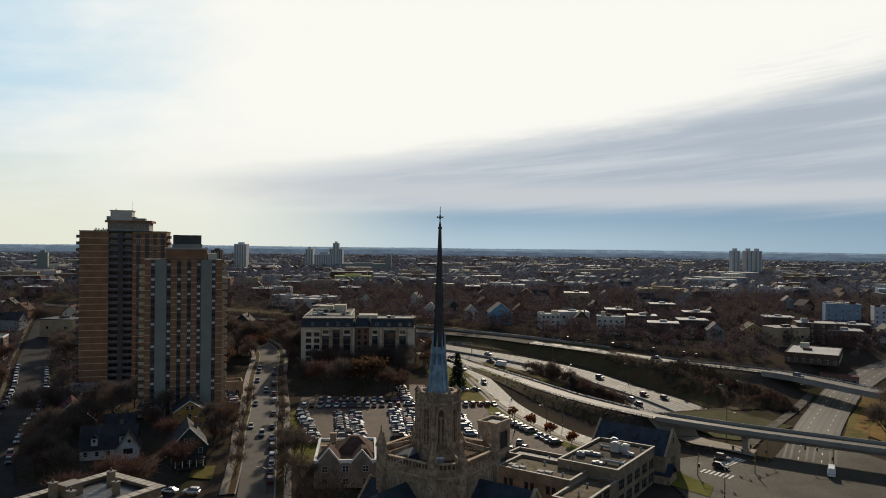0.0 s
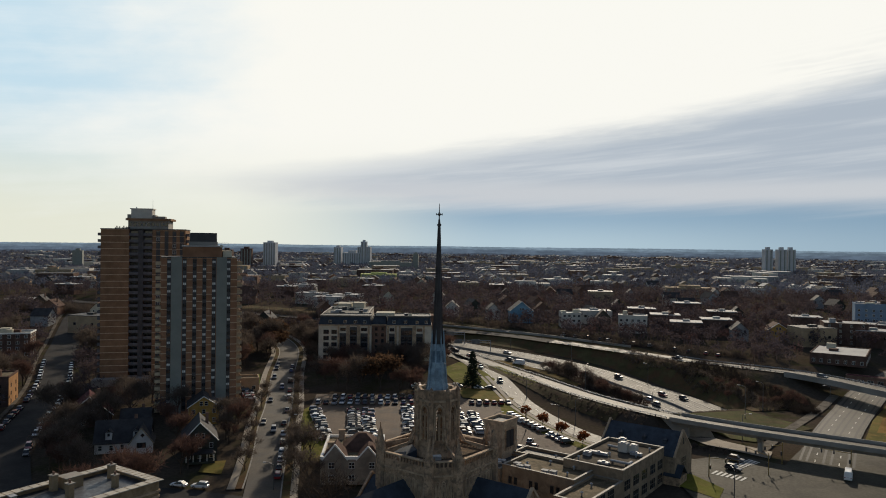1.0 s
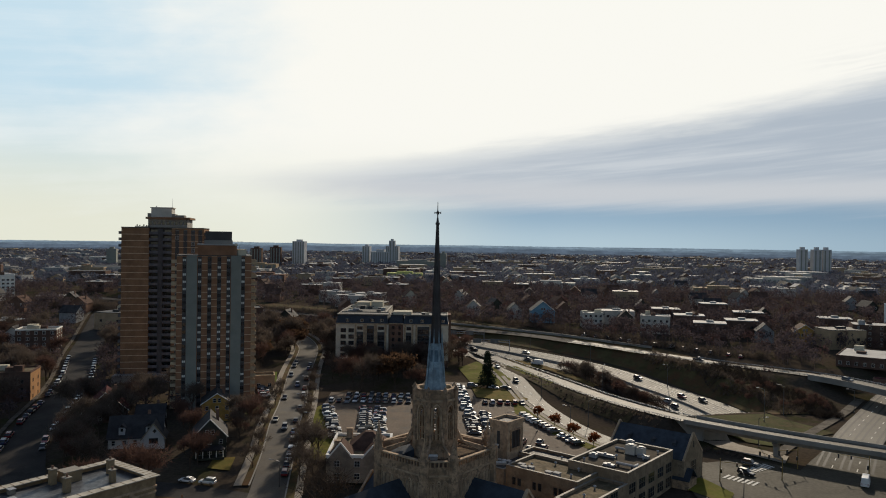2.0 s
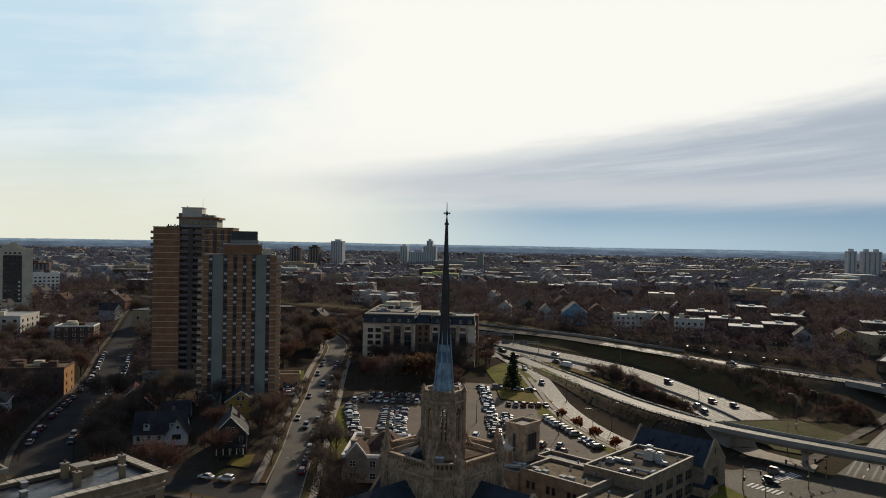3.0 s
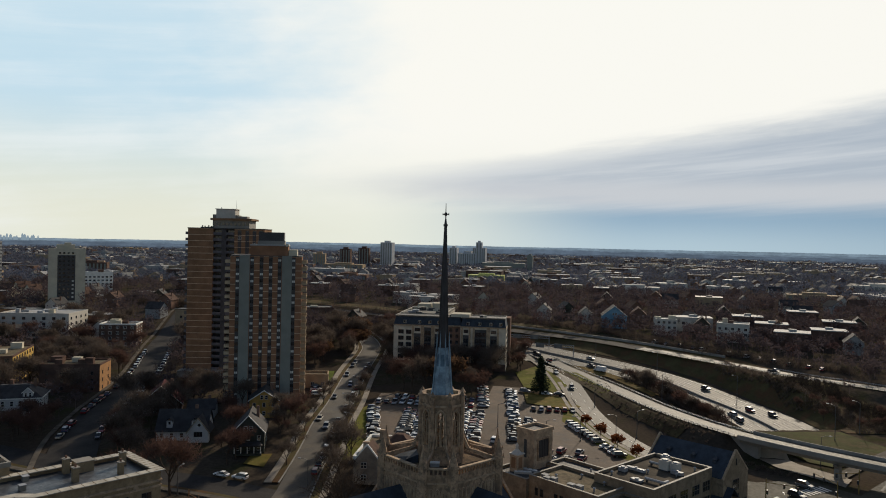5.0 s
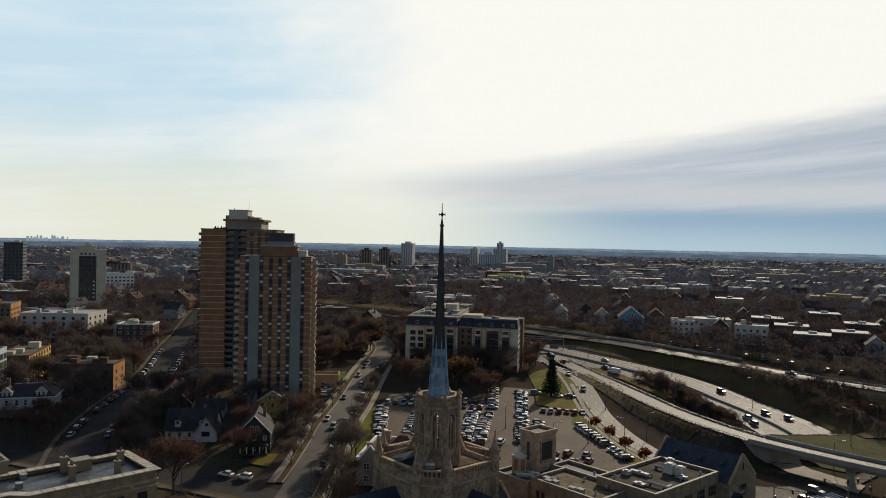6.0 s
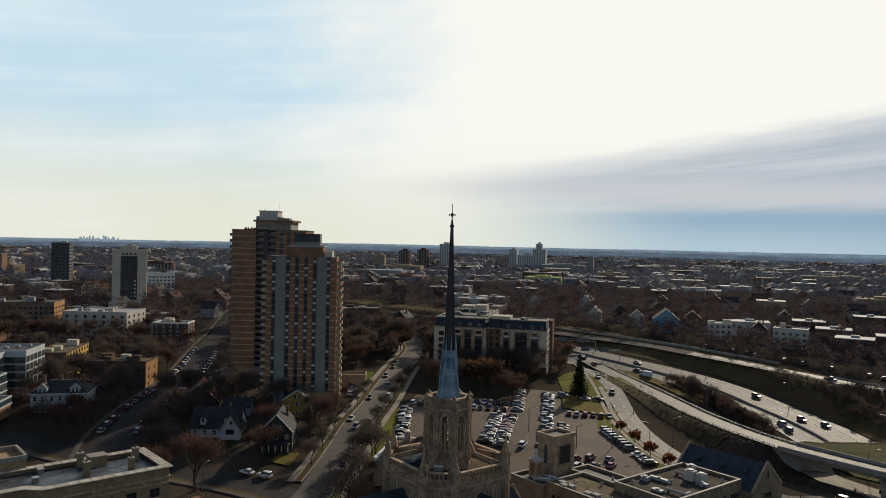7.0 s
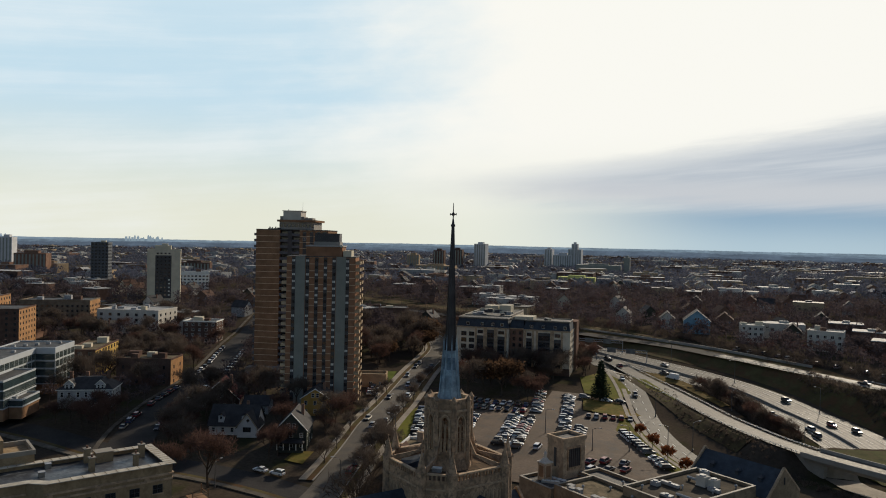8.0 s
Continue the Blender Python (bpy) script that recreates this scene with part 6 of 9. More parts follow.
    for k in range(6):
        bm = BM()
        box(bm, -1.0, -0.2, 1.0 + k * 3.0, 3.0, 3.0, 1.15 + k * 3.0)
        part("landing", bm, BRICK_TAN, st)
        bm = BM()
        tube(bm, (3.0, -0.2, 2.1 + k * 3.0), (3.0, 3.0, 2.1 + k * 3.0), 0.06, n=4)
        tube(bm, (-1.0, 3.0, 2.1 + k * 3.0), (3.0, 3.0, 2.1 + k * 3.0), 0.06, n=4)
        part("rail", bm, BRICK_TAN, st)
    for x, y in ((3.0, -0.2), (3.0, 3.0), (-1.0, 3.0)):
        bm = BM()
        box(bm, x - 0.1, y - 0.1, 0, x + 0.1, y + 0.1, 18)
        part("post", bm, BRICK_TAN, st)


apartment_house()


# ---------- houses ----------
def house(name, x, y, rz, w, d, eave, ridge, wall, roof, label, along_="x", dormers=0, porch=False, front_gable=None, win=PALE_FRAME, chimney=True, drop=0.4):
    """A timber or plaster house; eave and ridge are heights above its own ground."""
    g = land1(x, y) - drop
    h = thing(name, x, y, g, rz, label, "house")
    bm = BM()
    box(bm, -w / 2, -d / 2, 0, w / 2, d / 2, eave)
    ends = ((-w / 2, w / 2 - 0.3) if along_ == "x" else (-d / 2, d / 2 - 0.3))
    half = d / 2 if along_ == "x" else w / 2
    for e in ends:
        tri = ((-half, eave), (half, eave), (0, ridge))
        f = [bm.verts.new((e, t, zz) if along_ == "x" else (t, e, zz)) for t, zz in tri]
        k = [bm.verts.new((e + 0.3, t, zz) if along_ == "x" else (t, e + 0.3, zz)) for t, zz in tri]
        bm.faces.new(f), bm.faces.new(k[::-1])
    bmesh.ops.recalc_face_normals(bm, faces=bm.faces[:])
    part("wall", bm, wall, h)
    bm = BM()
    gable(bm, -w / 2, -d / 2, w / 2, d / 2, eave, ridge, 0.5, 0.2, along_)
    part("roof", bm, roof, h)
    me = window_mesh(1.1, 1.5, win, None, 1, 2)
    n = max(2, int(w / 3))
    m = max(2, int(d / 3.4))
    for zz in ([1.0] if eave < 5 else [1.0, 4.0]):
        windows(h, w, d, "front", spread(-w / 2, w / 2, n), [zz], me)
        windows(h, w, d, "right", spread(-d / 2, d / 2, m), [zz], me)
        windows(h, w, d, "left", spread(-d / 2, d / 2, m), [zz], me)
    if along_ == "y":
        shared("window", me, h, pose(-0.8, -d / 2, eave + 0.3))
        shared("window", me, h, pose(0.8, -d / 2, eave + 0.3))
        bm = BM()
        for s in (-1, 1):
            tube(bm, (s * (w / 2 + 0.5), -d / 2 - 0.5, eave - 0.5 * (ridge - eave) / (w / 2) + 0.1), (0, -d / 2 - 0.5, ridge + 0.1), 0.16, n=4)
        part("barge_board", bm, WHITE_TRIM, h, "pale barge boards")
    for i in range(dormers):
        u = -w / 2 + w * (i + 0.5) / dormers
        bm = BM()
        zz = eave + (ridge - eave) * 0.3
        box(bm, u - 0.9, -d / 2 + 0.5, eave, u + 0.9, -d / 2 + 3.0, zz + 1.2)
        dm = part("dormer", bm, wall, h)
        bm = BM()
        gable(bm, u - 0.9, -d / 2 + 0.5, u + 0.9, -d / 2 + 3.4, zz + 1.2, zz + 2.1, 0.25, 0.12, "y")
        part("dormer_roof", bm, roof, dm)
        shared("window", window_mesh(0.9, 1.1, win), dm, pose(u, -d / 2 + 0.5, zz))
    if front_gable:
        u, gw, gd, gr = front_gable
        bm = BM()
        box(bm, u - gw / 2, -d / 2 - gd, 0, u + gw / 2, -d / 2 + 0.1, eave)
        f = [bm.verts.new(p) for p in ((u - gw / 2, -d / 2 - gd, eave), (u + gw / 2, -d / 2 - gd, eave), (u, -d / 2 - gd, gr))]
        bm.faces.new(f)
        fg = part("front_gable", bm, wall, h)
        bm = BM()
        gable(bm, u - gw / 2, -d / 2 - gd, u + gw / 2, 0.0, eave, gr, 0.45, 0.2, "y")
        part("gable_roof", bm, roof, fg)
        bm = BM()
        for s in (-1, 1):
            tube(bm, (u + s * (gw / 2 + 0.45), -d / 2 - gd - 0.4, eave - 0.3), (u, -d / 2 - gd - 0.4, gr + 0.1), 0.17, n=4)
        part("barge_board", bm, material("tan_trim", (0.32, 0.25, 0.16), 0.7), fg)
        shared("window", window_mesh(2.6, 1.6, DARK_FRAME, None, 3, 1), fg, pose(u, -d / 2 - gd, eave - 1.6))
        shared("window", window_mesh(0.9, 0.9, DARK_FRAME), fg, pose(u, -d / 2 - gd, eave + (gr - eave) * 0.42) @ pose(0, 0, 0, 0, 45, 0))
    if porch:
        bm = BM()
        box(bm, -w / 2 + 0.6, -d / 2 - 2.4, 2.7, w / 2 - 0.6, -d / 2, 2.95)
        prism(bm, rect(-w / 2 + 0.4, -d / 2 - 2.6, w / 2 - 0.4, -d / 2), 2.95, 3.7, rect(-w / 2 + 1.4, -d / 2 - 1.0, w / 2 - 1.4, -d / 2))
        pr = part("porch_roof", bm, roof, h)
        for i in range(5):
            u = -w / 2 + 0.9 + (w - 1.8) * i / 4
            bm = BM()
            tube(bm, (u, -d / 2 - 2.2, 0), (u, -d / 2 - 2.2, 2.7), 0.14, n=8)
            part("porch_post", bm, WHITE_TRIM, pr)
        bm = BM()
        box(bm, -w / 2 + 0.6, -d / 2 - 2.4, 0, w / 2 - 0.6, -d / 2, 0.7)
        part("porch_deck", bm, wall, pr)
    if chimney:
        bm = BM()
        box(bm, w * 0.18, d * 0.1, eave, w * 0.18 + 0.9, d * 0.1 + 0.7, ridge + 1.2)
        part("chimney", bm, BRICK_RED, h)
    return h


WOOD_DARK = material("dark_green_boards", (0.05, 0.055, 0.045), 0.8, vary=0.2, scale=0.4)
WOOD_YELLOW = material("ochre_boards", (0.42, 0.25, 0.07), 0.8, vary=0.2, scale=0.4)
WOOD_GREY = material("grey_boards", (0.3, 0.3, 0.29), 0.8, vary=0.2, scale=0.4)
WOOD_BLUE = material("blue_boards", (0.16, 0.29, 0.38), 0.8, vary=0.2, scale=0.4)
house("tudor_house", -101.5, 224.5, 20, 15.5, 11.5, 3.4, 8.8, material("bright_plaster", (0.5, 0.48, 0.45), 0.85, vary=0.1, scale=0.4), SHINGLE, "white plaster house with a dark swept roof and front gable", dormers=2, front_gable=(5.6, 6.4, 2.6, 7.8))
house("gabled_house", -75.8, 219.5, 22, 9.5, 13, 6.6, 11.6, WOOD_DARK, SHINGLE, "dark green timber house with pale gable boards and a porch", "y", porch=True)
house("ochre_house", -87.0, 252.5, 22, 10, 11, 6.4, 9.8, WOOD_YELLOW, SHINGLE, "ochre timber house with a grey hipped roof", "y")
house("red_roof_house", -124.5, 246.5, 28, 14, 13, 4.2, 10.4, BRICK_DARK, ROOF_RED, "dark brick house under a steep red roof", "y")
house("small_house", -107.0, 244.5, 20, 9, 8, 3.6, 6.2, WOOD_GREY, SHINGLE, "grey timber house half hidden by bare trees")


def white_house():
    x, y = -173.0, 230.5
    w, d, eave, ridge = 19.0, 12.5, 6.8, 10.9
    h = thing("white_house", x, y, land1(x, y) - 0.4, 30, "large white house with dark hipped roof, gabled dormers and porch", "house")
    body = material("painted_boards", (0.43, 0.43, 0.42), 0.8, vary=0.15, scale=0.4, grain=3.0)
    bm = BM()
    box(bm, -w / 2, -d / 2, 0, w / 2, d / 2, eave)
    part("wall", bm, body, h)
    bm = BM()
    prism(bm, rect(-w / 2 - 0.6, -d / 2 - 0.6, w / 2 + 0.6, d / 2 + 0.6), eave, eave + 0.3)
    part("cornice", bm, WHITE_TRIM, h)
    bm = BM()
    prism(bm, rect(-w / 2 - 0.5, -d / 2 - 0.5, w / 2 + 0.5, d / 2 + 0.5), eave + 0.3, ridge, rect(-w / 2 + 5.0, -0.9, w / 2 - 5.0, 0.9))
    part("roof", bm, SHINGLE, h)
    for u in (-5.6, 5.4):
        bm = BM()
        box(bm, u - 1.6, -d / 2 + 0.2, eave + 0.3, u + 1.6, -d / 2 + 3.6, eave + 2.2)
        f = [bm.verts.new((u + a, -d / 2 + 0.2, eave + b)) for a, b in ((-1.6, 2.2), (1.6, 2.2), (0, 3.7))]
        bm.faces.new(f)
        dm = part("dormer", bm, body, h)
        bm = BM()
        gable(bm, u - 1.6, -d / 2 + 0.2, u + 1.6, -d / 2 + 4.4, eave + 2.2, eave + 3.7, 0.3, 0.15, "y")
        part("dormer_roof", bm, SHINGLE, dm)
        bm = BM()
        for q in (-1, 1):
            tube(bm, (u + q * 1.95, -d / 2 - 0.12, eave + 1.95), (u, -d / 2 - 0.12, eave + 3.85), 0.14, n=4)
        part("barge_board", bm, WHITE_TRIM, dm)
        for q in (-0.7, 0.7):
            shared("window", window_mesh(0.9, 1.4, WHITE_TRIM, None, 1, 2), dm, pose(u + q, -d / 2 + 0.2, eave + 0.6))
    tall = window_mesh(1.1, 1.9, WHITE_TRIM, None, 1, 2)
    for zz in (1.0, 4.2):
        windows(h, w, d, "front", (-8.0, -5.6, -2.4, 0.4, 3.0, 5.6, 8.0), [zz], tall)
        windows(h, w, d, "right", (-4.2, -0.6, 3.4), [zz], tall)
        windows(h, w, d, "left", (-3.4, 0.6, 4.2), [zz], tall)
    for u, v in ((-1.0, 0.4), (6.2, 1.6), (-7.0, 1.2)):
        bm = BM()
        box(bm, u - 0.5, v - 0.4, eave + 1.5, u + 0.5, v + 0.4, ridge + 1.5)
        box(bm, u - 0.6, v - 0.5, ridge + 1.5, u + 0.6, v + 0.5, ridge + 1.7)
        part("chimney", bm, BRICK_RED, h)
    bm = BM()
    box(bm, 2.6, -d / 2 - 3.0, 3.0, 8.6, -d / 2, 3.3)
    prism(bm, rect(2.4, -d / 2 - 3.2, 8.8, -d / 2), 3.3, 4.1, rect(3.2, -d / 2 - 1.6, 8.0, -d / 2))
    pr = part("porch_roof", bm, SHINGLE, h)
    for i in range(4):
        bm = BM()
        tube(bm, (3.0 + i * 1.75, -d / 2 - 2.7, 0.6), (3.0 + i * 1.75, -d / 2 - 2.7, 3.0), 0.16, 0.13, 8)
        part("porch_post", bm, WHITE_TRIM, pr)
    bm = BM()
    box(bm, 2.6, -d / 2 - 3.0, 0, 8.6, -d / 2, 0.65)
    part("porch_deck", bm, WOOD_GREY, pr)


white_house()


def flat_old_house():
    g = land1(-27, 210) - 0.3
    h = thing("parish_house", -27, 210, g, 6, "pale stone parish house with white parapets and a brown hipped roof", "house")
    z = lambda v: v - g
    bm = BM()
    box(bm, -8.5, -11, 0, 8.5, 12, z(8.4))
    part("wall", bm, material("grey_ashlar", (0.24, 0.2, 0.155), 0.88, vary=0.3, scale=0.3, grain=2.5, bump=0.02), h)
    bm = BM()
    box(bm, -8.1, -10.6, z(8.4), 8.1, 11.6, z(8.5))
    part("flat_roof", bm, ROOF_GRAVEL, h)
    parapet(h, rect(-8.6, -11.1, 8.6, 12.1), z(8.4), 0.8, 0.7, WHITE_TRIM, "white_parapet", "white painted parapet")
    bm = BM()
    prism(bm, rect(-3.6, -4.5, 8.2, 8.0), z(8.5), z(12.6), rect(1.2, 0.6, 3.4, 2.6))
    part("hipped_roof", bm, SHINGLE_BROWN, h, "steep brown hipped roof")
    bm = BM()
    prism(bm, rect(2.2, -9.5, 7.6, -4.0), z(8.5), z(11.4), rect(4.2, -8.0, 5.6, -4.0))
    part("front_roof", bm, SHINGLE_BROWN, h)
    # two stone gables on the front with white copings
    for u, gw, top in ((-4.6, 6.6, 12.2), (4.4, 6.0, 11.6)):
        bm = BM()
        f = [bm.verts.new((x, y, zz)) for y in (-11.2, -10.6) for x, zz in ((u - gw / 2, z(8.2)), (u + gw / 2, z(8.2)), (u, z(top)))]
        for q in ((0, 1, 2), (5, 4, 3), (0, 3, 4, 1), (1, 4, 5, 2), (2, 5, 3, 0)):
            bm.faces.new([f[i] for i in q])
        bmesh.ops.recalc_face_normals(bm, faces=bm.faces[:])
        gb = part("front_gable", bm, MATS["grey_ashlar"], h)
        bm = BM()
        for q in (-1, 1):
            tube(bm, (u + q * (gw / 2 + 0.2), -10.9, z(8.2)), (u, -10.9, z(top + 0.25)), 0.3, n=4)
        part("gable_coping", bm, WHITE_TRIM, gb, "white painted coping")
        bm = BM()
        gable(bm, u - gw / 2, -10.6, u + gw / 2, -3.5, z(8.4), z(top - 0.3), 0.0, 0.2, "y")
        part("gable_roof", bm, SHINGLE_BROWN, gb)
    for x, y in ((-4.2, 9.5), (-6.2, -4.2)):
        bm = BM()
        box(bm, x - 0.9, y - 0.5, z(8.5), x + 0.9, y + 0.5, z(11.2))
        box(bm, x - 1.05, y - 0.65, z(11.2), x + 1.05, y + 0.65, z(11.4))
        part("chimney", bm, STONE_LIGHT, h)
    me = window_mesh(1.6, 1.7, PALE_FRAME, None, 2, 2)
    windows(h, 17, 22, "front", (-5.5, 0, 5.5), (1.0, 4.4), me)
    windows(h, 17, 22, "left", (-7, -2, 3, 8), (1.0, 4.4), me)


flat_old_house()


# ---------- blocks to the west and the near distance ----------
def block(name, x, y, rz, w, d, top, wall, roof, label, category="building", fh=3.0, wcol=3.4, win=(1.5, 1.6), frame=PALE_FRAME, faces=("front", "right"), side_wall=None, bands=None, plant=2, ground=None, par=0.7, first=1.0, pane=None):
    """A flat-roofed block of storeys with framed windows; top is a world height."""
    g = (land1(x, y) if ground is None else ground) - 0.4
    b = thing(name, x, y, g, rz, label, category)
    H = top - g
    bm = BM()
    box(bm, -w / 2, -d / 2, 0, w / 2, d / 2, H)
    part("wall", bm, wall, b)
    # thin overlay on the right face; its brighter colour stands for sunlight
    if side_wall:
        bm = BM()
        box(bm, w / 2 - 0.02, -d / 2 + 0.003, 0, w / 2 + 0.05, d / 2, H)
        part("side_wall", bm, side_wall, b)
    parapet(b, rect(-w / 2 - 0.1, -d / 2 - 0.1, w / 2 + 0.1, d / 2 + 0.1), H, par, 0.5, bands or wall)
    bm = BM()
    box(bm, -w / 2 + 0.4, -d / 2 + 0.4, H, w / 2 - 0.4, d / 2 - 0.4, H + 0.15)
    part("roof", bm, roof, b)
    me = window_mesh(win[0], win[1], frame, pane, 2, 1)
    zs = [first + k * fh for k in range(int((H - first - win[1]) / fh) + 1)]
    for f in faces:
        L = w if f in ("front", "back") else d
        windows(b, w, d, f, spread(-L / 2, L / 2, max(1, int(L / wcol))), zs, me, 0.06 if (side_wall and f == "right") else 0.0)
    rng = random.Random(int(abs(x * 7 + y)))
    for i in range(plant):
        bm = BM()
        px, py, s = (rng.random() - 0.5) * w * 0.7, (rng.random() - 0.5) * d * 0.6, 1.0 + rng.random() * 1.6
        box(bm, px - s, py - s * 0.8, H + 0.1, px + s, py + s * 0.8, H + 1.2 + rng.random() * 1.6)
        part("roof_unit", bm, rng.choice((STEEL, CREAM, BRICK_DARK)), b)
    return b


block("brick_flats", -178.5, 268.0, 20, 23, 14, 15.6, BRICK_DARK, ROOF_GRAVEL, "dark brick flats with sunlight painted orange on the end wall", "flats", side_wall=BRICK_SUNLIT, plant=5, wcol=5, win=(1.0, 1.5), frame=DARK_FRAME)
block("brick_mansion", -227, 363, 20, 19, 13, 19.6, BRICK_DARK, ROOF_TAR, "red brick mansion with pale trim and cornice", "mansion", bands=WHITE_TRIM, frame=WHITE_TRIM, plant=3)
block("white_flats", -290.8, 380, 16, 39, 26, 21.8, PLASTER, ROOF_PALE, "long low white apartment building with small windows", "flats", plant=7, wcol=5.5, win=(1.8, 1.7), frame=DARK_FRAME, fh=3.2)
# pale tower with a dark glazed core
pt = block("pale_tower", -353, 473, 39, 24, 15, 57.0, CREAM, ROOF_PALE, "cream concrete apartment tower with a dark window core", "apartment tower", faces=(), plant=0)
bm = BM()
H = 57.0 - (land1(-353, 473) - 0.4)
box(bm, -6.2, -7.56, 4.0, 5.4, -7.48, H - 4.0)
core = part("dark_core", bm, DARK_PANEL, pt, "dark recessed window core")
for k in range(12):
    for x in (-4.6, -1.9, 1.0, 3.8):
        shared("window", window_mesh(1.4, 1.2, DARK_FRAME, BLIND if k < 5 and (k * 3 + int(x) * 5) % 3 == 0 else None), core, pose(x, -7.56, 6.0 + k * 2.9))
bm = BM()
box(bm, -7, -4, H, 5, 4, H + 3.6)
box(bm, -2, -2, H + 3.6, 2.5, 2, H + 5.0)
part("plant_house", bm, CREAM, pt)
block("dark_tower", -491.5, 546.5, 32, 15, 15, 60.0, material("dark_glazed_panel", (0.05, 0.055, 0.065), 0.5, vary=0.2, scale=0.2), ROOF_TAR, "dark slab tower of many storeys", "apartment tower", plant=1, wcol=3.0, win=(1.6, 1.5), frame=DARK_FRAME)
block("white_grid_block", -398.5, 558.5, 38, 32, 14, 35.5, WHITE_TRIM, ROOF_PALE, "white office block with a grid of square windows", "office block", wcol=3.2, win=(1.9, 1.6), frame=WHITE_TRIM)
block("orange_flats", -323, 301, 32, 44, 26, 27.0, BRICK_DARK, ROOF_TAR, "red-brown brick flats with sunlight painted orange on one end", "flats", side_wall=BRICK_SUNLIT, wcol=4.0, win=(1.2, 1.5), frame=DARK_FRAME)
block("orange_flats", -350, 325, 32, 16, 20, 31.0, BRICK_DARK, ROOF_TAR, "red-brown brick flats with sunlight painted orange on one end", "flats", side_wall=BRICK_SUNLIT, wcol=4.0, win=(1.2, 1.5), frame=DARK_FRAME)
block("tan_flats", -352, 377, 30, 42, 22, 25.0, material("drab_brick", (0.2, 0.155, 0.11), 0.85), ROOF_TAR, "drab tan flats with dark balconied bays and sunlight-painted end", "flats", side_wall=BRICK_SUNLIT, wcol=3.0, win=(1.3, 1.5), frame=DARK_FRAME, plant=5)
block("yellow_flats", -218.5, 275, 29, 13, 34, 17.0, BRICK_DARK, ROOF_GRAVEL, "low flats with sunlight painted yellow on the balconied side", "flats", side_wall=material("sunlit_yellow_brick", (0.5, 0.33, 0.1), 0.85), wcol=4.2, win=(1.8, 1.7), frame=DARK_FRAME, plant=3)


def glass_flats():
    g = land1(-205, 235) - 0.4
    b = thing("modern_flats", -197.3, 236.1, g, 27, "modern flats with white panels, glass corners and brick base", "flats")
    z = lambda v: v - g
    WHITE_P = material("white_cladding", (0.4, 0.42, 0.43), 0.55, vary=0.08, scale=0.2)
    GL = glass_mat("blue_green_glass", (0.035, 0.055, 0.06), 0.12)
    for nm, x0, y0, x1, y1, top in (("wing", -22, 0, 0, 19.6, 22.0), ("wing", -30, -44, -7.4, -0.02, 21.8), ("low_wing", -7.38, -44, 0.6, -19, 17.0), ("glass_bay", 0.62, -40, 5.0, -26, 10.0)):
        bm = BM()
        box(bm, x0, y0, 4.2, x1, y1, z(top))
        w = part(nm, bm, WHITE_P if nm == "wing" else GL, b)
        if nm != "wing":
            for k in range(int((z(top) - 4.2) / 3.1) + 1):
                bm = BM()
                box(bm, x0 - 0.1, y0 - 0.25, 4.1 + k * 3.1, x1 + 0.25, y1 + 0.1, 4.5 + k * 3.1)
                part("floor_band", bm, WHITE_P, w)
        bm = BM()
        box(bm, x0 + 0.1, y0 + 0.1, 0, x1 - 0.1, y1 - 0.1, 4.2)
        part("brick_base", bm, BRICK_TAN, w)
        bm = BM()
        box(bm, x0 + 0.4, y0 + 0.4, z(top), x1 - 0.4, y1 - 0.4, z(top) + 0.12)
        part("roof", bm, ROOF_TAR, w)
        parapet(w, rect(x0 - 0.05, y0 - 0.05, x1 + 0.05, y1 + 0.05), z(top), 0.6, 0.4, WHITE_P)
        for k in range(int((z(top) - 4.4) / 3.1)):
            zz = 4.9 + k * 3.1
            n = int((y1 - y0) / 3.6)
            for i in range(n):
                y = y0 + (y1 - y0) * (i + 0.5) / n
                shared("window", window_mesh(3.35, 2.5, GREY_PANEL, GL, 4, 1), w, pose(x1, y, zz, 0, 0, 90))
            bm = BM()
            box(bm, x0 + 0.3, y0 - 0.08, zz - 0.2, x1 - 0.2, y0 + 0.02, zz + 2.2)
            part("glazing", bm, GL, w)
            bm = BM()
            box(bm, x0 + 0.3, y0 - 1.3, zz - 0.5, x1 - 4.0, y0, zz - 0.3)
            part("balcony_slab", bm, WHITE_P, w)
        for i in range(5 if nm == "wing" else 1):
            bm = BM()
            x, y = x0 + (x1 - x0) * (0.2 + 0.15 * i), y0 + (y1 - y0) * (0.2 + 0.15 * i)
            box(bm, x - 0.7, y - 0.6, z(top), x + 0.7, y + 0.6, z(top) + 1.0)
            part("roof_unit", bm, STEEL, w)


glass_flats()
# east side, beyond the freeway
block("white_roof_block", 190.5, 374.5, -31, 24, 34, 16.2, BRICK_DARK, ROOF_PALE, "dark red brick block under a bright white flat roof", "building", wcol=3.4, win=(1.3, 1.7), plant=2, par=0.5)
house("gold_house", 181, 430, -8, 12, 11, 6.5, 10.5, WOOD_YELLOW, SHINGLE_BROWN, "cream and ochre gabled house", "y")
house("blue_house", 38, 487, 4, 15, 13, 8.0, 14.0, WOOD_BLUE, SHINGLE, "blue painted gabled house", "y")
block("white_flats", 104, 452, -12, 17, 12, 25.0, PLASTER, ROOF_PALE, "white flat-roofed flats with dark windows", "flats", wcol=3.0)
block("white_flats", 68, 468, 4, 12, 12, 24.5, PLASTER, ROOF_PALE, "white flat-roofed flats with dark windows", "flats", wcol=3.0)
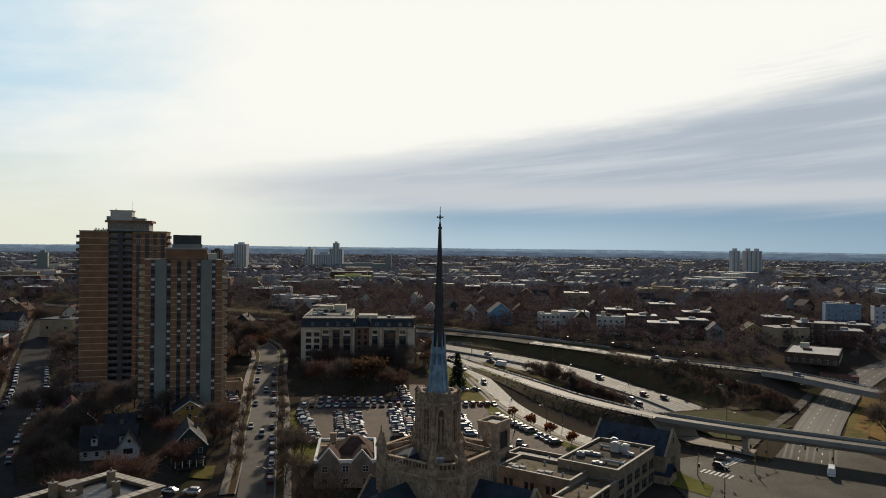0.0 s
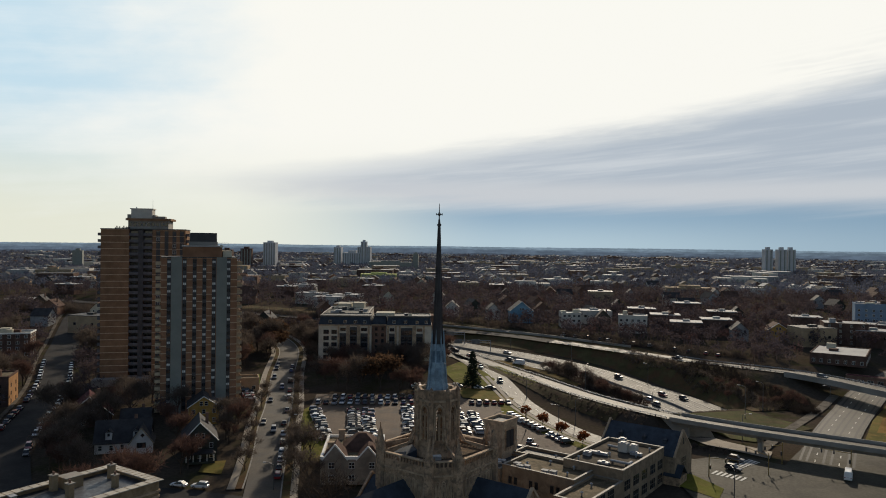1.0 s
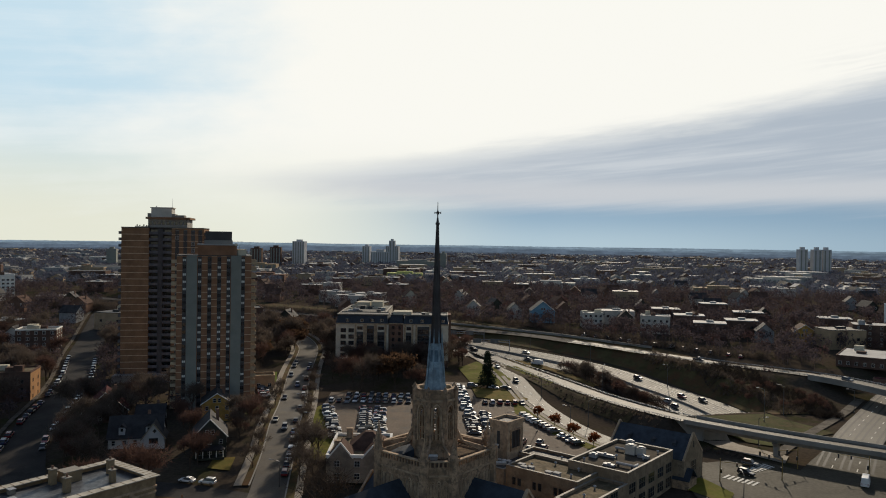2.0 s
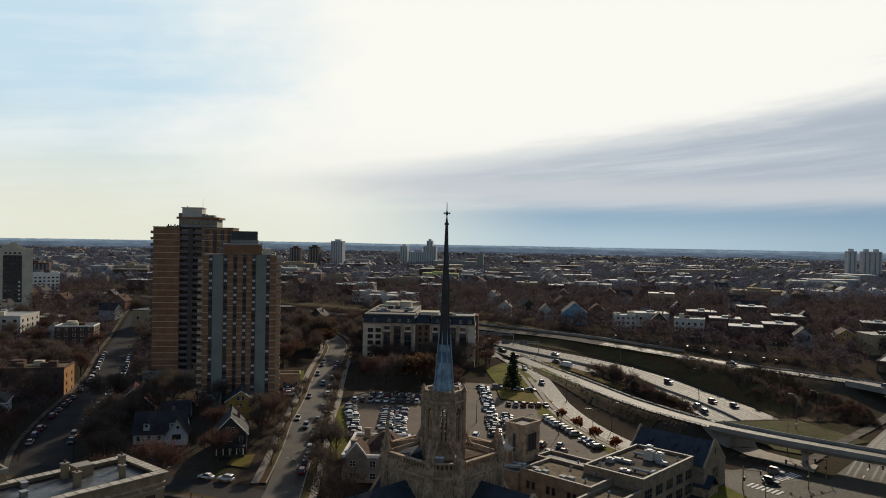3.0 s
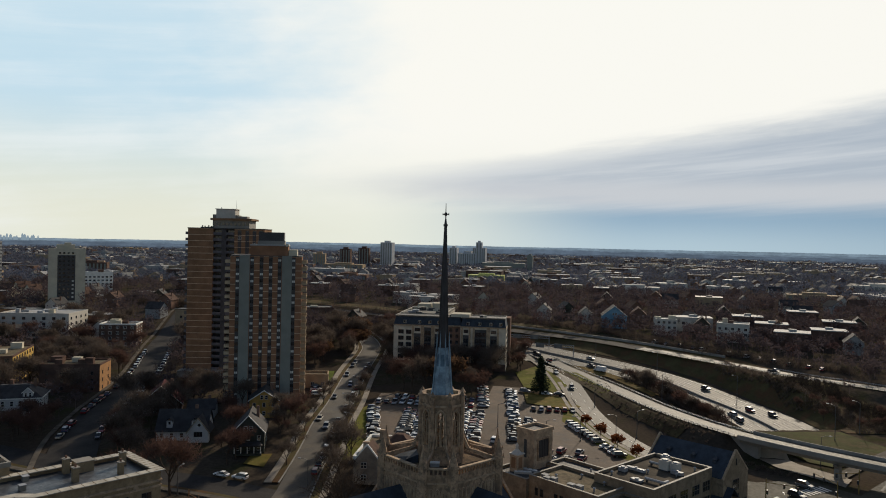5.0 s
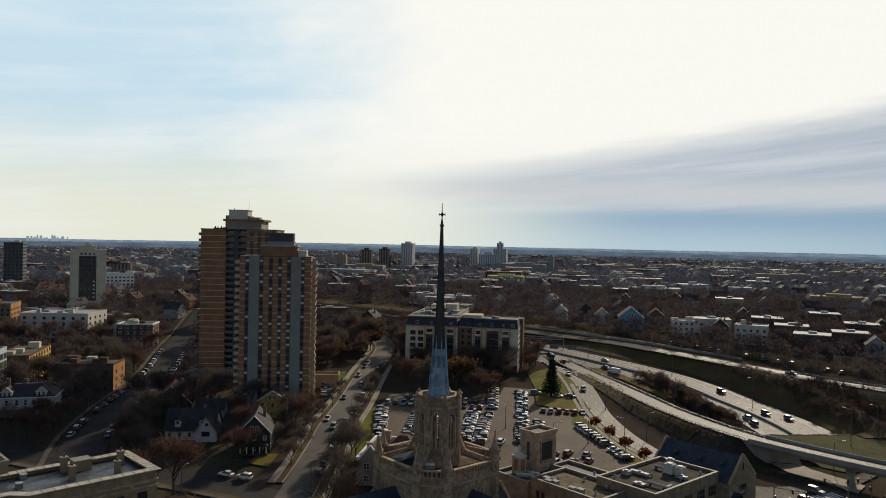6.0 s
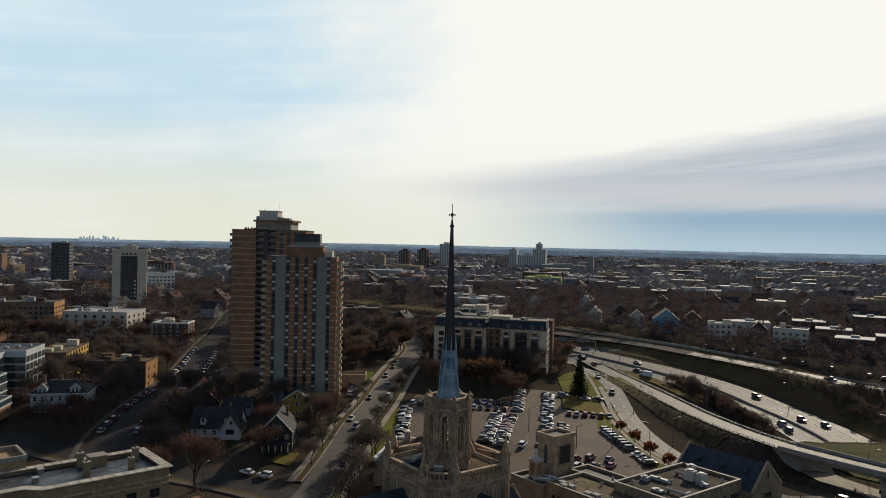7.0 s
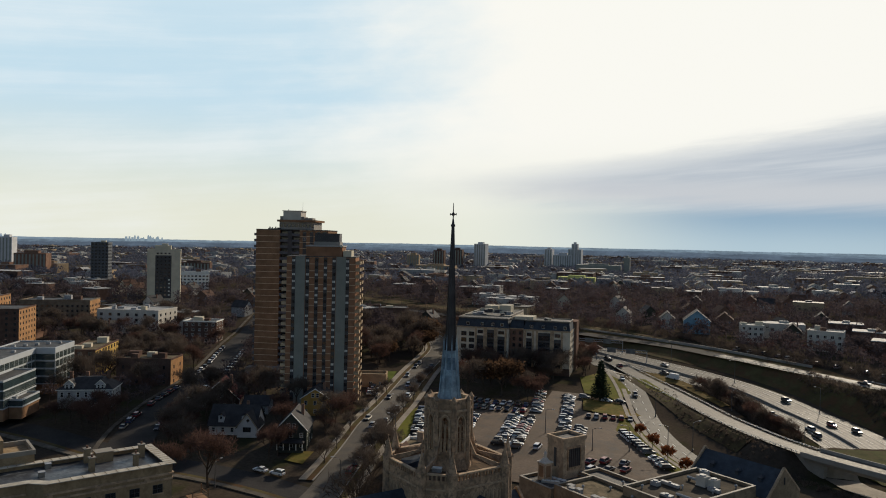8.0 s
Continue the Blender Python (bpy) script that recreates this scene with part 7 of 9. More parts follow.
block("blue_flats", 256, 470, -20, 20, 14, land1(256, 470) + 17.0, material("blue_grey_cladding", (0.2, 0.26, 0.33), 0.7, vary=0.15, scale=0.2), ROOF_TAR, "blue-grey clad flats with small pale windows", "flats", wcol=3.4, win=(1.3, 1.6), frame=WHITE_TRIM, plant=3)
block("grey_flats", 281, 462, -22, 17, 14, land1(281, 462) + 16.0, material("pale_grey_cladding", (0.42, 0.43, 0.45), 0.7, vary=0.15, scale=0.2), ROOF_TAR, "pale grey clad flats", "flats", wcol=3.4, win=(1.3, 1.6), frame=WHITE_TRIM, plant=3)
block("brick_flats", 216, 424, -18, 22, 18, land1(216, 424) + 11.5, BRICK_DARK, ROOF_PALE, "dark brick flats under a bright white roof", "flats", wcol=4.5, win=(1.2, 1.6), plant=3, par=0.4)
block("dark_brick_flats", -157, 466, 27, 25, 18, 23.0, BRICK_DARK, ROOF_TAR, "tall dark brick flats half hidden in bare trees", "flats", wcol=3.2, win=(1.2, 1.5), frame=DARK_FRAME, plant=3)


def roof_clutter():
    """Ducts, vents and a skylight on the flat roofs beside the church."""
    base = pose(42.6, 178.8, 0, 0, 0, -35)
    def at(x, y, z):
        return base @ Vector((x, y, z))
    for i, (x, y, ln, bend) in enumerate(((-12.5, 20.5, 6.0, 2.6), (-10.5, 24.0, 4.0, -2.2), (-6.0, 8.0, 5.0, 2.0))):
        p = at(x, y, 12.22)
        d = thing("roof_duct", p.x, p.y, p.z, -35, "galvanised roof duct with an elbow on short feet", "duct")
        bm = BM()
        tube(bm, (0, 0, 0.75), (ln, 0, 0.75), 0.36, n=8)
        tube(bm, (ln - 0.15, 0, 0.75), (ln - 0.15, bend, 0.75), 0.34, n=8)
        part("duct", bm, STEEL, d)
        for q in (0.5, ln - 0.8):
            bm = BM()
            box(bm, q - 0.12, -0.4, 0, q + 0.12, 0.4, 0.45)
            part("foot", bm, DARK_PANEL, d)
    rng = random.Random(8)
    for x, y, z in ((-14, 6, 12.22), (-9, 14, 12.22), (-3, 17, 12.22), (-2.5, 25, 12.22), (-24, -3, 10.72), (-20, 2, 10.72), (-12, -4, 10.72), (-13, 1.5, 10.72), (-4, -12, 9.72), (-5, -5, 9.72), (-22, 8.5, 10.32)):
        p = at(x, y, z)
        v = thing("roof_vent", p.x, p.y, p.z, rng.uniform(0, 90), "small grey roof vent with a cowl", "vent", "vents on the school roof")
        bm = BM()
        tube(bm, (0, 0, 0), (0, 0, 0.7), 0.2, n=8)
        part("pipe", bm, STEEL, v)
        bm = BM()
        prism(bm, ring(8, 0.42, 0), 0.7, 0.85, ring(8, 0.3, 0))
        spike(bm, ring(8, 0.3, 0), 0.85, (0, 0, 1.05))
        part("cowl", bm, STEEL, v)
    p = at(-34.5, -1.5, 9.72)
    sk = thing("skylight", p.x, p.y, p.z, -20, "long low skylight with a row of pale domes", "skylight")
    bm = BM()
    box(bm, -2.6, -0.7, 0, 2.6, 0.7, 0.3)
    part("curb", bm, STEEL, sk)
    for i in range(4):
        bm = BM()
        u = -1.95 + i * 1.3
        prism(bm, rect(u - 0.55, -0.55, u + 0.55, 0.55), 0.3, 0.5, rect(u - 0.3, -0.3, u + 0.3, 0.3))
        part("dome", bm, BLIND, sk)


roof_clutter()
block("garage", 187, 344, -32, 16, 5, land1(187, 344) + 3.4, BRICK_RED, ROOF_RED, "low garage row under a dark red roof", "garage", wcol=4.0, win=(2.4, 2.0), first=0.4, plant=0, par=0.2)
block("deck_office", -88.5, 300.5, 20, 13, 8, land1(-88, 300) + 4.6, BRICK_BUFF, ROOF_GRAVEL, "low buff brick parking deck beside the tower", "parking deck", wcol=4.0, plant=0, par=0.9)
# ---------- vehicles ----------
TYRE = material("tyre_rubber", (0.02, 0.02, 0.02), 0.8)
RIM = material("alloy_rim", (0.5, 0.5, 0.5), 0.3, 0.8)
CARGLASS = material("car_glass", (0.015, 0.017, 0.02), 0.15, spec=0.6)
LAMP_RED = material("tail_lamp", (0.35, 0.02, 0.02), 0.2)
LAMP_WHITE = material("head_lamp", (0.7, 0.7, 0.68), 0.1)
PAINTS = {
    "white": (0.72, 0.72, 0.70), "silver": (0.42, 0.43, 0.44), "grey": (0.12, 0.125, 0.13), "black": (0.015, 0.015, 0.017),
    "dark red": (0.18, 0.015, 0.02), "dark blue": (0.03, 0.05, 0.12), "beige": (0.4, 0.35, 0.27),
}


def car_paint(c):
    m = material("car_paint_" + c.replace(" ", "_"), PAINTS[c], 0.45, 0.2 if c in ("silver", "grey") else 0.0, vary=0.05, spec=0.4, coat=0.6)
    m.node_tree.nodes["Principled BSDF"].inputs["Coat Roughness"].default_value = 0.22
    return m


def loft(bm, sections):
    """Sections of equal count, each a list of points; closed at both ends."""
    R = [[bm.verts.new(p) for p in s] for s in sections]
    n = len(R[0])
    for a, b in zip(R[:-1], R[1:]):
        for j in range(n):
            bm.faces.new((a[j], a[(j + 1) % n], b[(j + 1) % n], b[j]))
    bm.faces.new(R[0][::-1]), bm.faces.new(R[-1])
    bmesh.ops.recalc_face_normals(bm, faces=bm.faces[:])


WHEEL = None


def make_car(kind, colour):
    """A car along x, nose to +x, resting on z = 0."""
    global WHEEL
    L, W, Hh = {"sedan": (4.7, 1.82, 1.45), "suv": (4.7, 1.88, 1.72), "pickup": (5.5, 1.95, 1.85), "van": (6.6, 2.1, 2.6)}[kind]
    name = {"sedan": "car", "suv": "suv", "pickup": "pickup_truck", "van": "van"}[kind]
    c = thing(name, 0, 0, 0, 0, "%s %s standing on its tyres" % (colour, {"sedan": "saloon car", "suv": "sport utility car", "pickup": "pickup truck", "van": "high-roofed delivery van"}[kind]), {"sedan": "car", "suv": "car", "pickup": "pickup", "van": "van"}[kind])
    paint = car_paint(colour)
    belt = {"sedan": 0.92, "suv": 1.05, "pickup": 1.1, "van": 1.25}[kind]
    def sec(x, z0, z1, w):
        return [(x, -w / 2, z0 + 0.1), (x, -w / 2 + 0.12, z0), (x, w / 2 - 0.12, z0), (x, w / 2, z0 + 0.1), (x, w / 2, z1 - 0.16), (x, w / 2 - 0.14, z1), (x, -w / 2 + 0.14, z1), (x, -w / 2, z1 - 0.16)]
    bm = BM()
    h = L / 2
    nose = 0.72 if kind == "sedan" else 0.85
    loft(bm, [sec(-h, 0.4, belt - 0.12, W * 0.86), sec(-h + 0.2, 0.26, belt, W * 0.97), sec(-h * 0.4, 0.24, belt + 0.02, W), sec(h * 0.3, 0.24, belt, W), sec(h * 0.62, 0.24, belt - 0.08, W * 0.98), sec(h - 0.18, 0.28, nose, W * 0.93), sec(h, 0.42, nose - 0.14, W * 0.8)])
    part("body", bm, paint, c)
    if kind == "sedan":
        prof = [(-h * 0.82, belt - 0.05), (-h * 0.45, Hh - 0.04), (h * 0.08, Hh), (h * 0.5, belt - 0.05)]
    elif kind == "suv":
        prof = [(-h * 0.97, belt - 0.05), (-h * 0.82, Hh - 0.06), (h * 0.12, Hh), (h * 0.5, belt - 0.05)]
    elif kind == "pickup":
        prof = [(-h * 0.12, belt - 0.05), (-h * 0.08, Hh - 0.04), (h * 0.28, Hh), (h * 0.55, belt - 0.05)]
    else:
        prof = [(-h * 0.99, belt - 0.05), (-h * 0.97, Hh - 0.05), (h * 0.45, Hh), (h * 0.72, belt - 0.05)]
    (x0, z0), (x1, z1), (x2, z2), (x3, z3) = prof
    wt, wb = W * 0.76, W * 0.94
    bm = BM()
    v = [bm.verts.new(p) for p in ((x0, -wb / 2, z0), (x3, -wb / 2, z3), (x3, wb / 2, z3), (x0, wb / 2, z0), (x1, -wt / 2, z1), (x2, -wt / 2, z2), (x2, wt / 2, z2), (x1, wt / 2, z1))]
    for q in ((3, 2, 1, 0), (4, 5, 6, 7), (0, 1, 5, 4), (1, 2, 6, 5), (2, 3, 7, 6), (3, 0, 4, 7)):
        bm.faces.new([v[i] for i in q])
    part("glasshouse", bm, CARGLASS if kind != "van" else paint, c, "dark glazing")
    bm = BM()
    prism(bm, [(x1 - 0.08, -wt / 2 - 0.03), (x2 + 0.06, -wt / 2 - 0.03), (x2 + 0.06, wt / 2 + 0.03), (x1 - 0.08, wt / 2 + 0.03)], min(z1, z2) - 0.06, z2 + 0.03, [(x1 + 0.1, -wt / 2 + 0.1), (x2 - 0.12, -wt / 2 + 0.1), (x2 - 0.12, wt / 2 - 0.1), (x1 + 0.1, wt / 2 - 0.1)])
    part("roof", bm, paint, c)
    if kind == "pickup":
        bm = BM()
        box(bm, -h + 0.25, -W * 0.4, belt + 0.01, -h * 0.16, W * 0.4, belt + 0.06)
        part("bed", bm, TYRE, c, "dark load bed")
    if kind == "van":
        bm = BM()
        box(bm, h * 0.4, -W * 0.45, 1.4, h * 0.62, W * 0.45, 2.1)
        part("windscreen", bm, CARGLASS, c)
    if WHEEL is None:
        bm = BM()
        tube(bm, (0, -0.1, 0), (0, 0.1, 0), 0.34, n=10)
        tube(bm, (0, -0.115, 0), (0, 0.115, 0), 0.2, n=8, mi=1)
        WHEEL = bpy.data.meshes.new("wheel")
        bm.to_mesh(WHEEL)
        bm.free()
        WHEEL.materials.append(TYRE)
        WHEEL.materials.append(RIM)
    for x in (-h * 0.6, h * 0.6):
        for y in (-W / 2 + 0.1, W / 2 - 0.1):
            shared("wheel", WHEEL, c, pose(x, y, 0.34))
    for nm, xa, xb, yc, yw, za, zb, mat in (("headlight_bar", h - 0.16, h - 0.02, W * 0.33, 0.2, nose - 0.28, nose - 0.12, LAMP_WHITE), ("tail_light_bar", -h + 0.14, -h - 0.01, W * 0.36, 0.16, belt - 0.35, belt - 0.15, LAMP_RED)):
        # two lamps joined by a slim strip
        bm = BM()
        y0, y1, zm, zn = yc + yw, yc - yw, zb - 0.05, zb - 0.03
        prof = [(-y0, za), (-y1, za), (-y1, zm), (y1, zm), (y1, za), (y0, za), (y0, zb), (y1, zb), (y1, zn), (-y1, zn), (-y1, zb), (-y0, zb)]
        f = [bm.verts.new((xb, p, q)) for p, q in prof]
        k = [bm.verts.new((xa, p, q)) for p, q in prof]
        for i in range(12):
            bm.faces.new((f[i], k[i], k[(i + 1) % 12], f[(i + 1) % 12]))
        bm.faces.new(f)
        bmesh.ops.recalc_face_normals(bm, faces=bm.faces[:])
        part(nm, bm, mat, c)
    return c


FLEET = {}
RNG = random.Random(21)
MIX = ["white"] * 5 + ["silver"] * 5 + ["grey"] * 5 + ["black"] * 6 + ["dark red"] * 2 + ["dark blue"] * 2 + ["beige"]


def car(x, y, heading, z=None, kind=None, colour=None, group="", lift=0.3):
    kind = kind or RNG.choice(("sedan", "sedan", "sedan", "suv", "suv", "suv", "pickup" if RNG.random() < 0.35 else "suv"))
    colour = colour or RNG.choice(MIX)
    g = (land1(x, y) if z is None else z) + lift
    e = 1.6
    gx = (land1(x + e * math.cos(radians(heading)), y + e * math.sin(radians(heading))) - land1(x - e * math.cos(radians(heading)), y - e * math.sin(radians(heading)))) / (2 * e) if z is None else 0
    m = pose(x, y, g, 0, 0, heading) @ pose(0, 0, 0, 0, -math.degrees(math.atan(gx)), 0)
    if (kind, colour) not in FLEET:
        c = make_car(kind, colour)
        FLEET[kind, colour] = c
        c.matrix_basis = m
    else:
        c = copy_thing(FLEET[kind, colour], m)
    c["group"] = group or "parked cars"
    return c


def car_row(a, b, heading, pitch=2.7, keep=0.93, group="cars in the parking lot", light=False):
    a, b = Vector(a), Vector(b)
    n = int((b - a).length / pitch)
    for i in range(n + 1):
        if RNG.random() > keep:
            continue
        p = a + (b - a) * (i / max(1, n))
        car(p.x + RNG.uniform(-0.25, 0.25), p.y + RNG.uniform(-0.2, 0.2), heading + RNG.uniform(-2, 2) + (180 if RNG.random() < 0.25 else 0), group=group, lift=0.28)


# rows in the parking lot
car_row((-40.0, 233.5), (-51.0, 268), 12)
car_row((-26.3, 238), (-31.5, 268), 12)
car_row((-31.6, 239), (-36.9, 269), 12)
car_row((-8.2, 238), (-12.0, 272), 8)
car_row((-13.6, 239), (-17.4, 273), 8)
car_row((-52, 279.0), (-16.5, 281.5), 92, 2.75)
car_row((-47, 288.5), (-15, 290.5), 92, 2.75)
car_row((-12.2, 283), (-17.5, 314), 8, 2.8)
car_row((0.2, 274), (-5.5, 314), 8, 2.8)
car_row((6.5, 286), (21, 290), 98, 2.75)
car_row((4.6, 243), (1.5, 268), 8)
car_row((10.0, 244), (7.0, 268), 8)
car_row((21.5, 270), (37.5, 237), 28, 2.9)
for x, y, hd, k, c in ((26.5, 231.0, 70, "sedan", "dark red"), (22.0, 229.5, 68, "sedan", "black"), (17.4, 227.5, 66, "suv", "silver"), (20.0, 236.0, 70, "suv", "dark red"), (16.0, 234.0, 66, "sedan", "dark red"), (25.5, 236.5, 72, "sedan", "grey"), (8.5, 232.5, 60, "suv", "black"), (-1.5, 240.5, 85, "suv", "white")):
    car(x, y, hd, kind=k, colour=c, group="cars in the parking lot")
for x, y in ((-6, 311.5), (0.5, 313.0), (9.5, 312.0), (14.5, 313.0)):
    car(x, y, 5 + RNG.uniform(-4, 4), group="cars on the lot drive")
# along the streets
def kerb_cars(pts, off, spots, group, flip=0, jitter=0.2):
    Q = along(pts, 1.0)
    T = np.gradient(Q, axis=0)
    for s in spots:
        i = min(len(Q) - 2, int(s))
        t = T[i] / np.hypot(*T[i])
        x, y = Q[i] + np.array([t[1], -t[0]]) * off
        car(x, y, math.degrees(math.atan2(t[1], t[0])) + flip + RNG.uniform(-1.5, 1.5), group=group, lift=0.2)


kerb_cars(GROVE, 3.6, (54, 60, 66, 72, 80, 88, 100, 118, 138, 150, 168, 190, 200), "cars along the climbing street")
kerb_cars(GROVE, -3.4, (102, 134, 176, 196, 204), "cars along the climbing street", 180)
kerb_cars(GROVE, 0.4, (92, 156), "cars along the climbing street", 180)
kerb_cars(OAK, -6.0, [30 + i * 6.4 for i in range(24) if i not in (3, 9, 16)], "cars along the lower street")
kerb_cars(OAK, 6.0, [27 + i * 6.6 for i in range(22) if i not in (2, 7, 12, 13)], "cars along the lower street", 180)
car(-72.6, 196.3, 172, kind="sedan", colour="white", group="cars on the side street", lift=0.2)
car(-66.6, 195.8, 174, kind="suv", colour="white", group="cars on the side street", lift=0.2)
for x, y in ((-98, 280), (-80, 284), (-82, 288), (-83.5, 292), (-85, 296)):
    car(x, y, 20, group="cars beside the tower", lift=0.1)
# traffic
def traffic(pts, items, z, lift, group):
    Q = np.array(pts) if len(pts) > 60 else along(pts, 3.0)
    T = np.gradient(Q, axis=0)
    for y0, off, flip, k, c in items:
        i = int(np.abs(Q[:, 1] - y0).argmin())
        t = T[i] / np.hypot(*T[i])
        x, y = Q[i] + np.array([t[1], -t[0]]) * off
        car(x, y, math.degrees(math.atan2(t[1], t[0])) + flip, z=z(x, y), kind=k, colour=c, group=group, lift=lift)


traffic(FWAY, [(322, -10, 0, "suv", "black"), (330, -5.6, 0, "suv", "dark red"), (356, -9.2, 0, "suv", "black"), (324, 5.6, 180, "suv", "silver"), (318, 7.6, 180, "suv", "grey"), (344, 9.0, 180, "pickup", "white"), (398, -5.6, 0, "sedan", "silver"), (394, 5.6, 180, "sedan", "grey"), (388, 9.4, 180, "van", "white"), (414, 5.6, 180, "sedan", "black"), (410, 9.2, 180, "suv", "black"), (420, 2.6, 180, "suv", "grey"), (426, -9, 0, "sedan", "grey")], FZ, 0.17, "cars on the freeway")
traffic(RWAY, [(390, 1.5, 180, "suv", "dark red")], lambda x, y: float(ramp_z(y)), 0.15, "cars on the ramp")
traffic(RWAY, [(209, 1.6, 180, "suv", "white")], lambda x, y: float(ramp_z(y)), 0.15, "cars on the bridge")
traffic(SURFACE, [(352, 1.8, 0, "sedan", "white"), (326, 0.2, 0, "suv", "grey")], land1, 0.25, "cars on the street")
traffic(FSTR, [(372, 1.2, 0, "pickup", "black"), (330, 1.2, 0, "suv", "grey")], FARZ, 0.52, "cars on the far roadway")
car(82, 214, -44, kind="suv", colour="black", group="cars at the junction", lift=0.27)
car(86, 223, -40, kind="suv", colour="grey", group="cars at the junction", lift=0.27)
car(112, 209.5, 62, kind="van", colour="white", group="cars at the junction", lift=0.27)
car(138, 202, 150, kind="sedan", colour="silver", group="cars at the junction", lift=0.27)
car(132, 205.5, 150, kind="sedan", colour="grey", group="cars at the junction", lift=0.27)
for i in range(13):
    car(60 + i * 6 + RNG.uniform(-1, 1), 432 - i * 4.4 + RNG.uniform(-1, 1), 60 + RNG.uniform(-6, 6), group="cars in the far lot", lift=0.1)

# ---------- trees ----------
BARK = material("grey_brown_bark", (0.085, 0.065, 0.05), 0.9, vary=0.3, scale=0.6)
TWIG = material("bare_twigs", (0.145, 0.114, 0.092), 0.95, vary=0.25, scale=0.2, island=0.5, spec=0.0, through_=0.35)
TWIG_RED = material("russet_twigs", (0.14, 0.083, 0.066), 0.95, vary=0.25, scale=0.2, island=0.5, spec=0.0, through_=0.35)
LEAF_ORANGE = material("orange_brown_leaves", (0.15, 0.088, 0.052), 0.9, vary=0.3, scale=0.3, island=0.6, spec=0.0, through_=0.35)
LEAF_RED = material("red_autumn_leaves", (0.27, 0.095, 0.04), 0.9, vary=0.3, scale=0.4, island=0.5, spec=0.0, through_=0.35)
NEEDLE = material("dark_needles", (0.03, 0.045, 0.025), 0.9, vary=0.3, scale=0.4, island=0.5, spec=0.1, through_=0.2)


def sliver(V, F, p, d, ln, w, rng):
    """A thin flat twig from p along d."""
    s = np.cross(d, rng.normal(size=3))
    s /= np.linalg.norm(s) + 1e-9
    i = len(V)
    V += [p - s * w, p + s * w, p + d * ln]
    F.append((i, i + 1, i + 2))


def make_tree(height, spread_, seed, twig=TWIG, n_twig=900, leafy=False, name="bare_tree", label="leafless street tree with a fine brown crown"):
    rng = np.random.RandomState(seed)
    t = thing(name, 0, 0, 0, 0, label, "tree")
    bm = BM()
    ends = []

    def grow(p, d, ln, r, depth):
        q = p + d * ln
        tube(bm, p, q, r, r * 0.62, 5 if depth < 2 else 4)
        if depth >= 3:
            ends.append((q, d))
            return
        ends.append((q, d)) if depth > 1 else None
        for _ in range(3 if depth else 5):
            a = Vector(rng.normal(size=3))
            a.z = abs(a.z) * 0.5 + 0.15
            nd = (d * 0.75 + a.normalized() * (0.75 if depth else 0.85)).normalized()
            grow(q if rng.rand() < 0.6 else p + d * ln * (0.55 + 0.4 * rng.rand()), nd, ln * (0.62 + 0.2 * rng.rand()) * (spread_ if depth == 0 else 1), r * 0.55, depth + 1)
    grow(Vector((0, 0, -0.3)), Vector((rng.normal() * 0.04, rng.normal() * 0.04, 1)).normalized(), height * 0.3, height * 0.022, 0)
    part("trunk", bm, BARK, t)
    V, F = [], []
    E = [(np.array(p), np.array(d)) for p, d in ends]
    top = max(e[0][2] for e in E)
    for k in range(n_twig):
        p, d = E[rng.randint(len(E))]
        q = p + rng.normal(size=3) * np.array([1, 1, 0.8]) * height * 0.05
        dd = d * 0.5 + rng.normal(size=3) * 0.6
        dd[2] += 0.25
        dd /= np.linalg.norm(dd)
        if leafy:
            sliver(V, F, q + rng.normal(size=3) * height * 0.03, dd, 0.5 + rng.rand() * 0.4, 0.22 + rng.rand() * 0.2, rng)
        else:
            sliver(V, F, q, dd, height * (0.07 + 0.1 * rng.rand()), 0.035 + rng.rand() * 0.05, rng)
    me = bpy.data.meshes.new("crown")
    me.from_pydata([tuple(v) for v in V], [], F)
    me.materials.append(twig)
    cr = new("crown", me)
    cr.parent = t
    s = height / (top + height * 0.08)
    t.scale = (s, s, s)
    return t


def make_fir():
    rng = np.random.RandomState(3)
    t = thing("fir_tree", 0, 0, 0, 0, "tall dark green fir tree on the lawn", "tree")
    bm = BM()
    tube(bm, (0, 0, -0.3), (0, 0, 15.5), 0.32, 0.05, 7)
    part("trunk", bm, BARK, t)
    V, F = [], []
    for w in range(17):
        z0 = 1.6 + w * 0.86
        n = 9 - w // 3
        for j in range(n):
            a = (j + rng.rand() * 0.8) * 6.283 / n
            ln = (16.4 - z0) / 14.8 * 4.2 * rng.uniform(0.6, 1.15) + 0.3
            for k in range(48):
                u = ln * (0.15 + 0.85 * rng.rand())
                p = np.array([math.cos(a) * u, math.sin(a) * u, z0 - u * 0.16 + rng.normal() * 0.12]) + rng.normal(size=3) * np.array([0.22, 0.22, 0.1])
                d = np.array([math.cos(a), math.sin(a), -0.5]) + rng.normal(size=3) * 0.5
                sliver(V, F, p, d / np.linalg.norm(d), 0.5 + 0.4 * rng.rand(), 0.16, rng)
    me = bpy.data.meshes.new("crown")
    me.from_pydata([tuple(v) for v in V], [], F)
    me.materials.append(NEEDLE)
    new("crown", me).parent = t
    return t


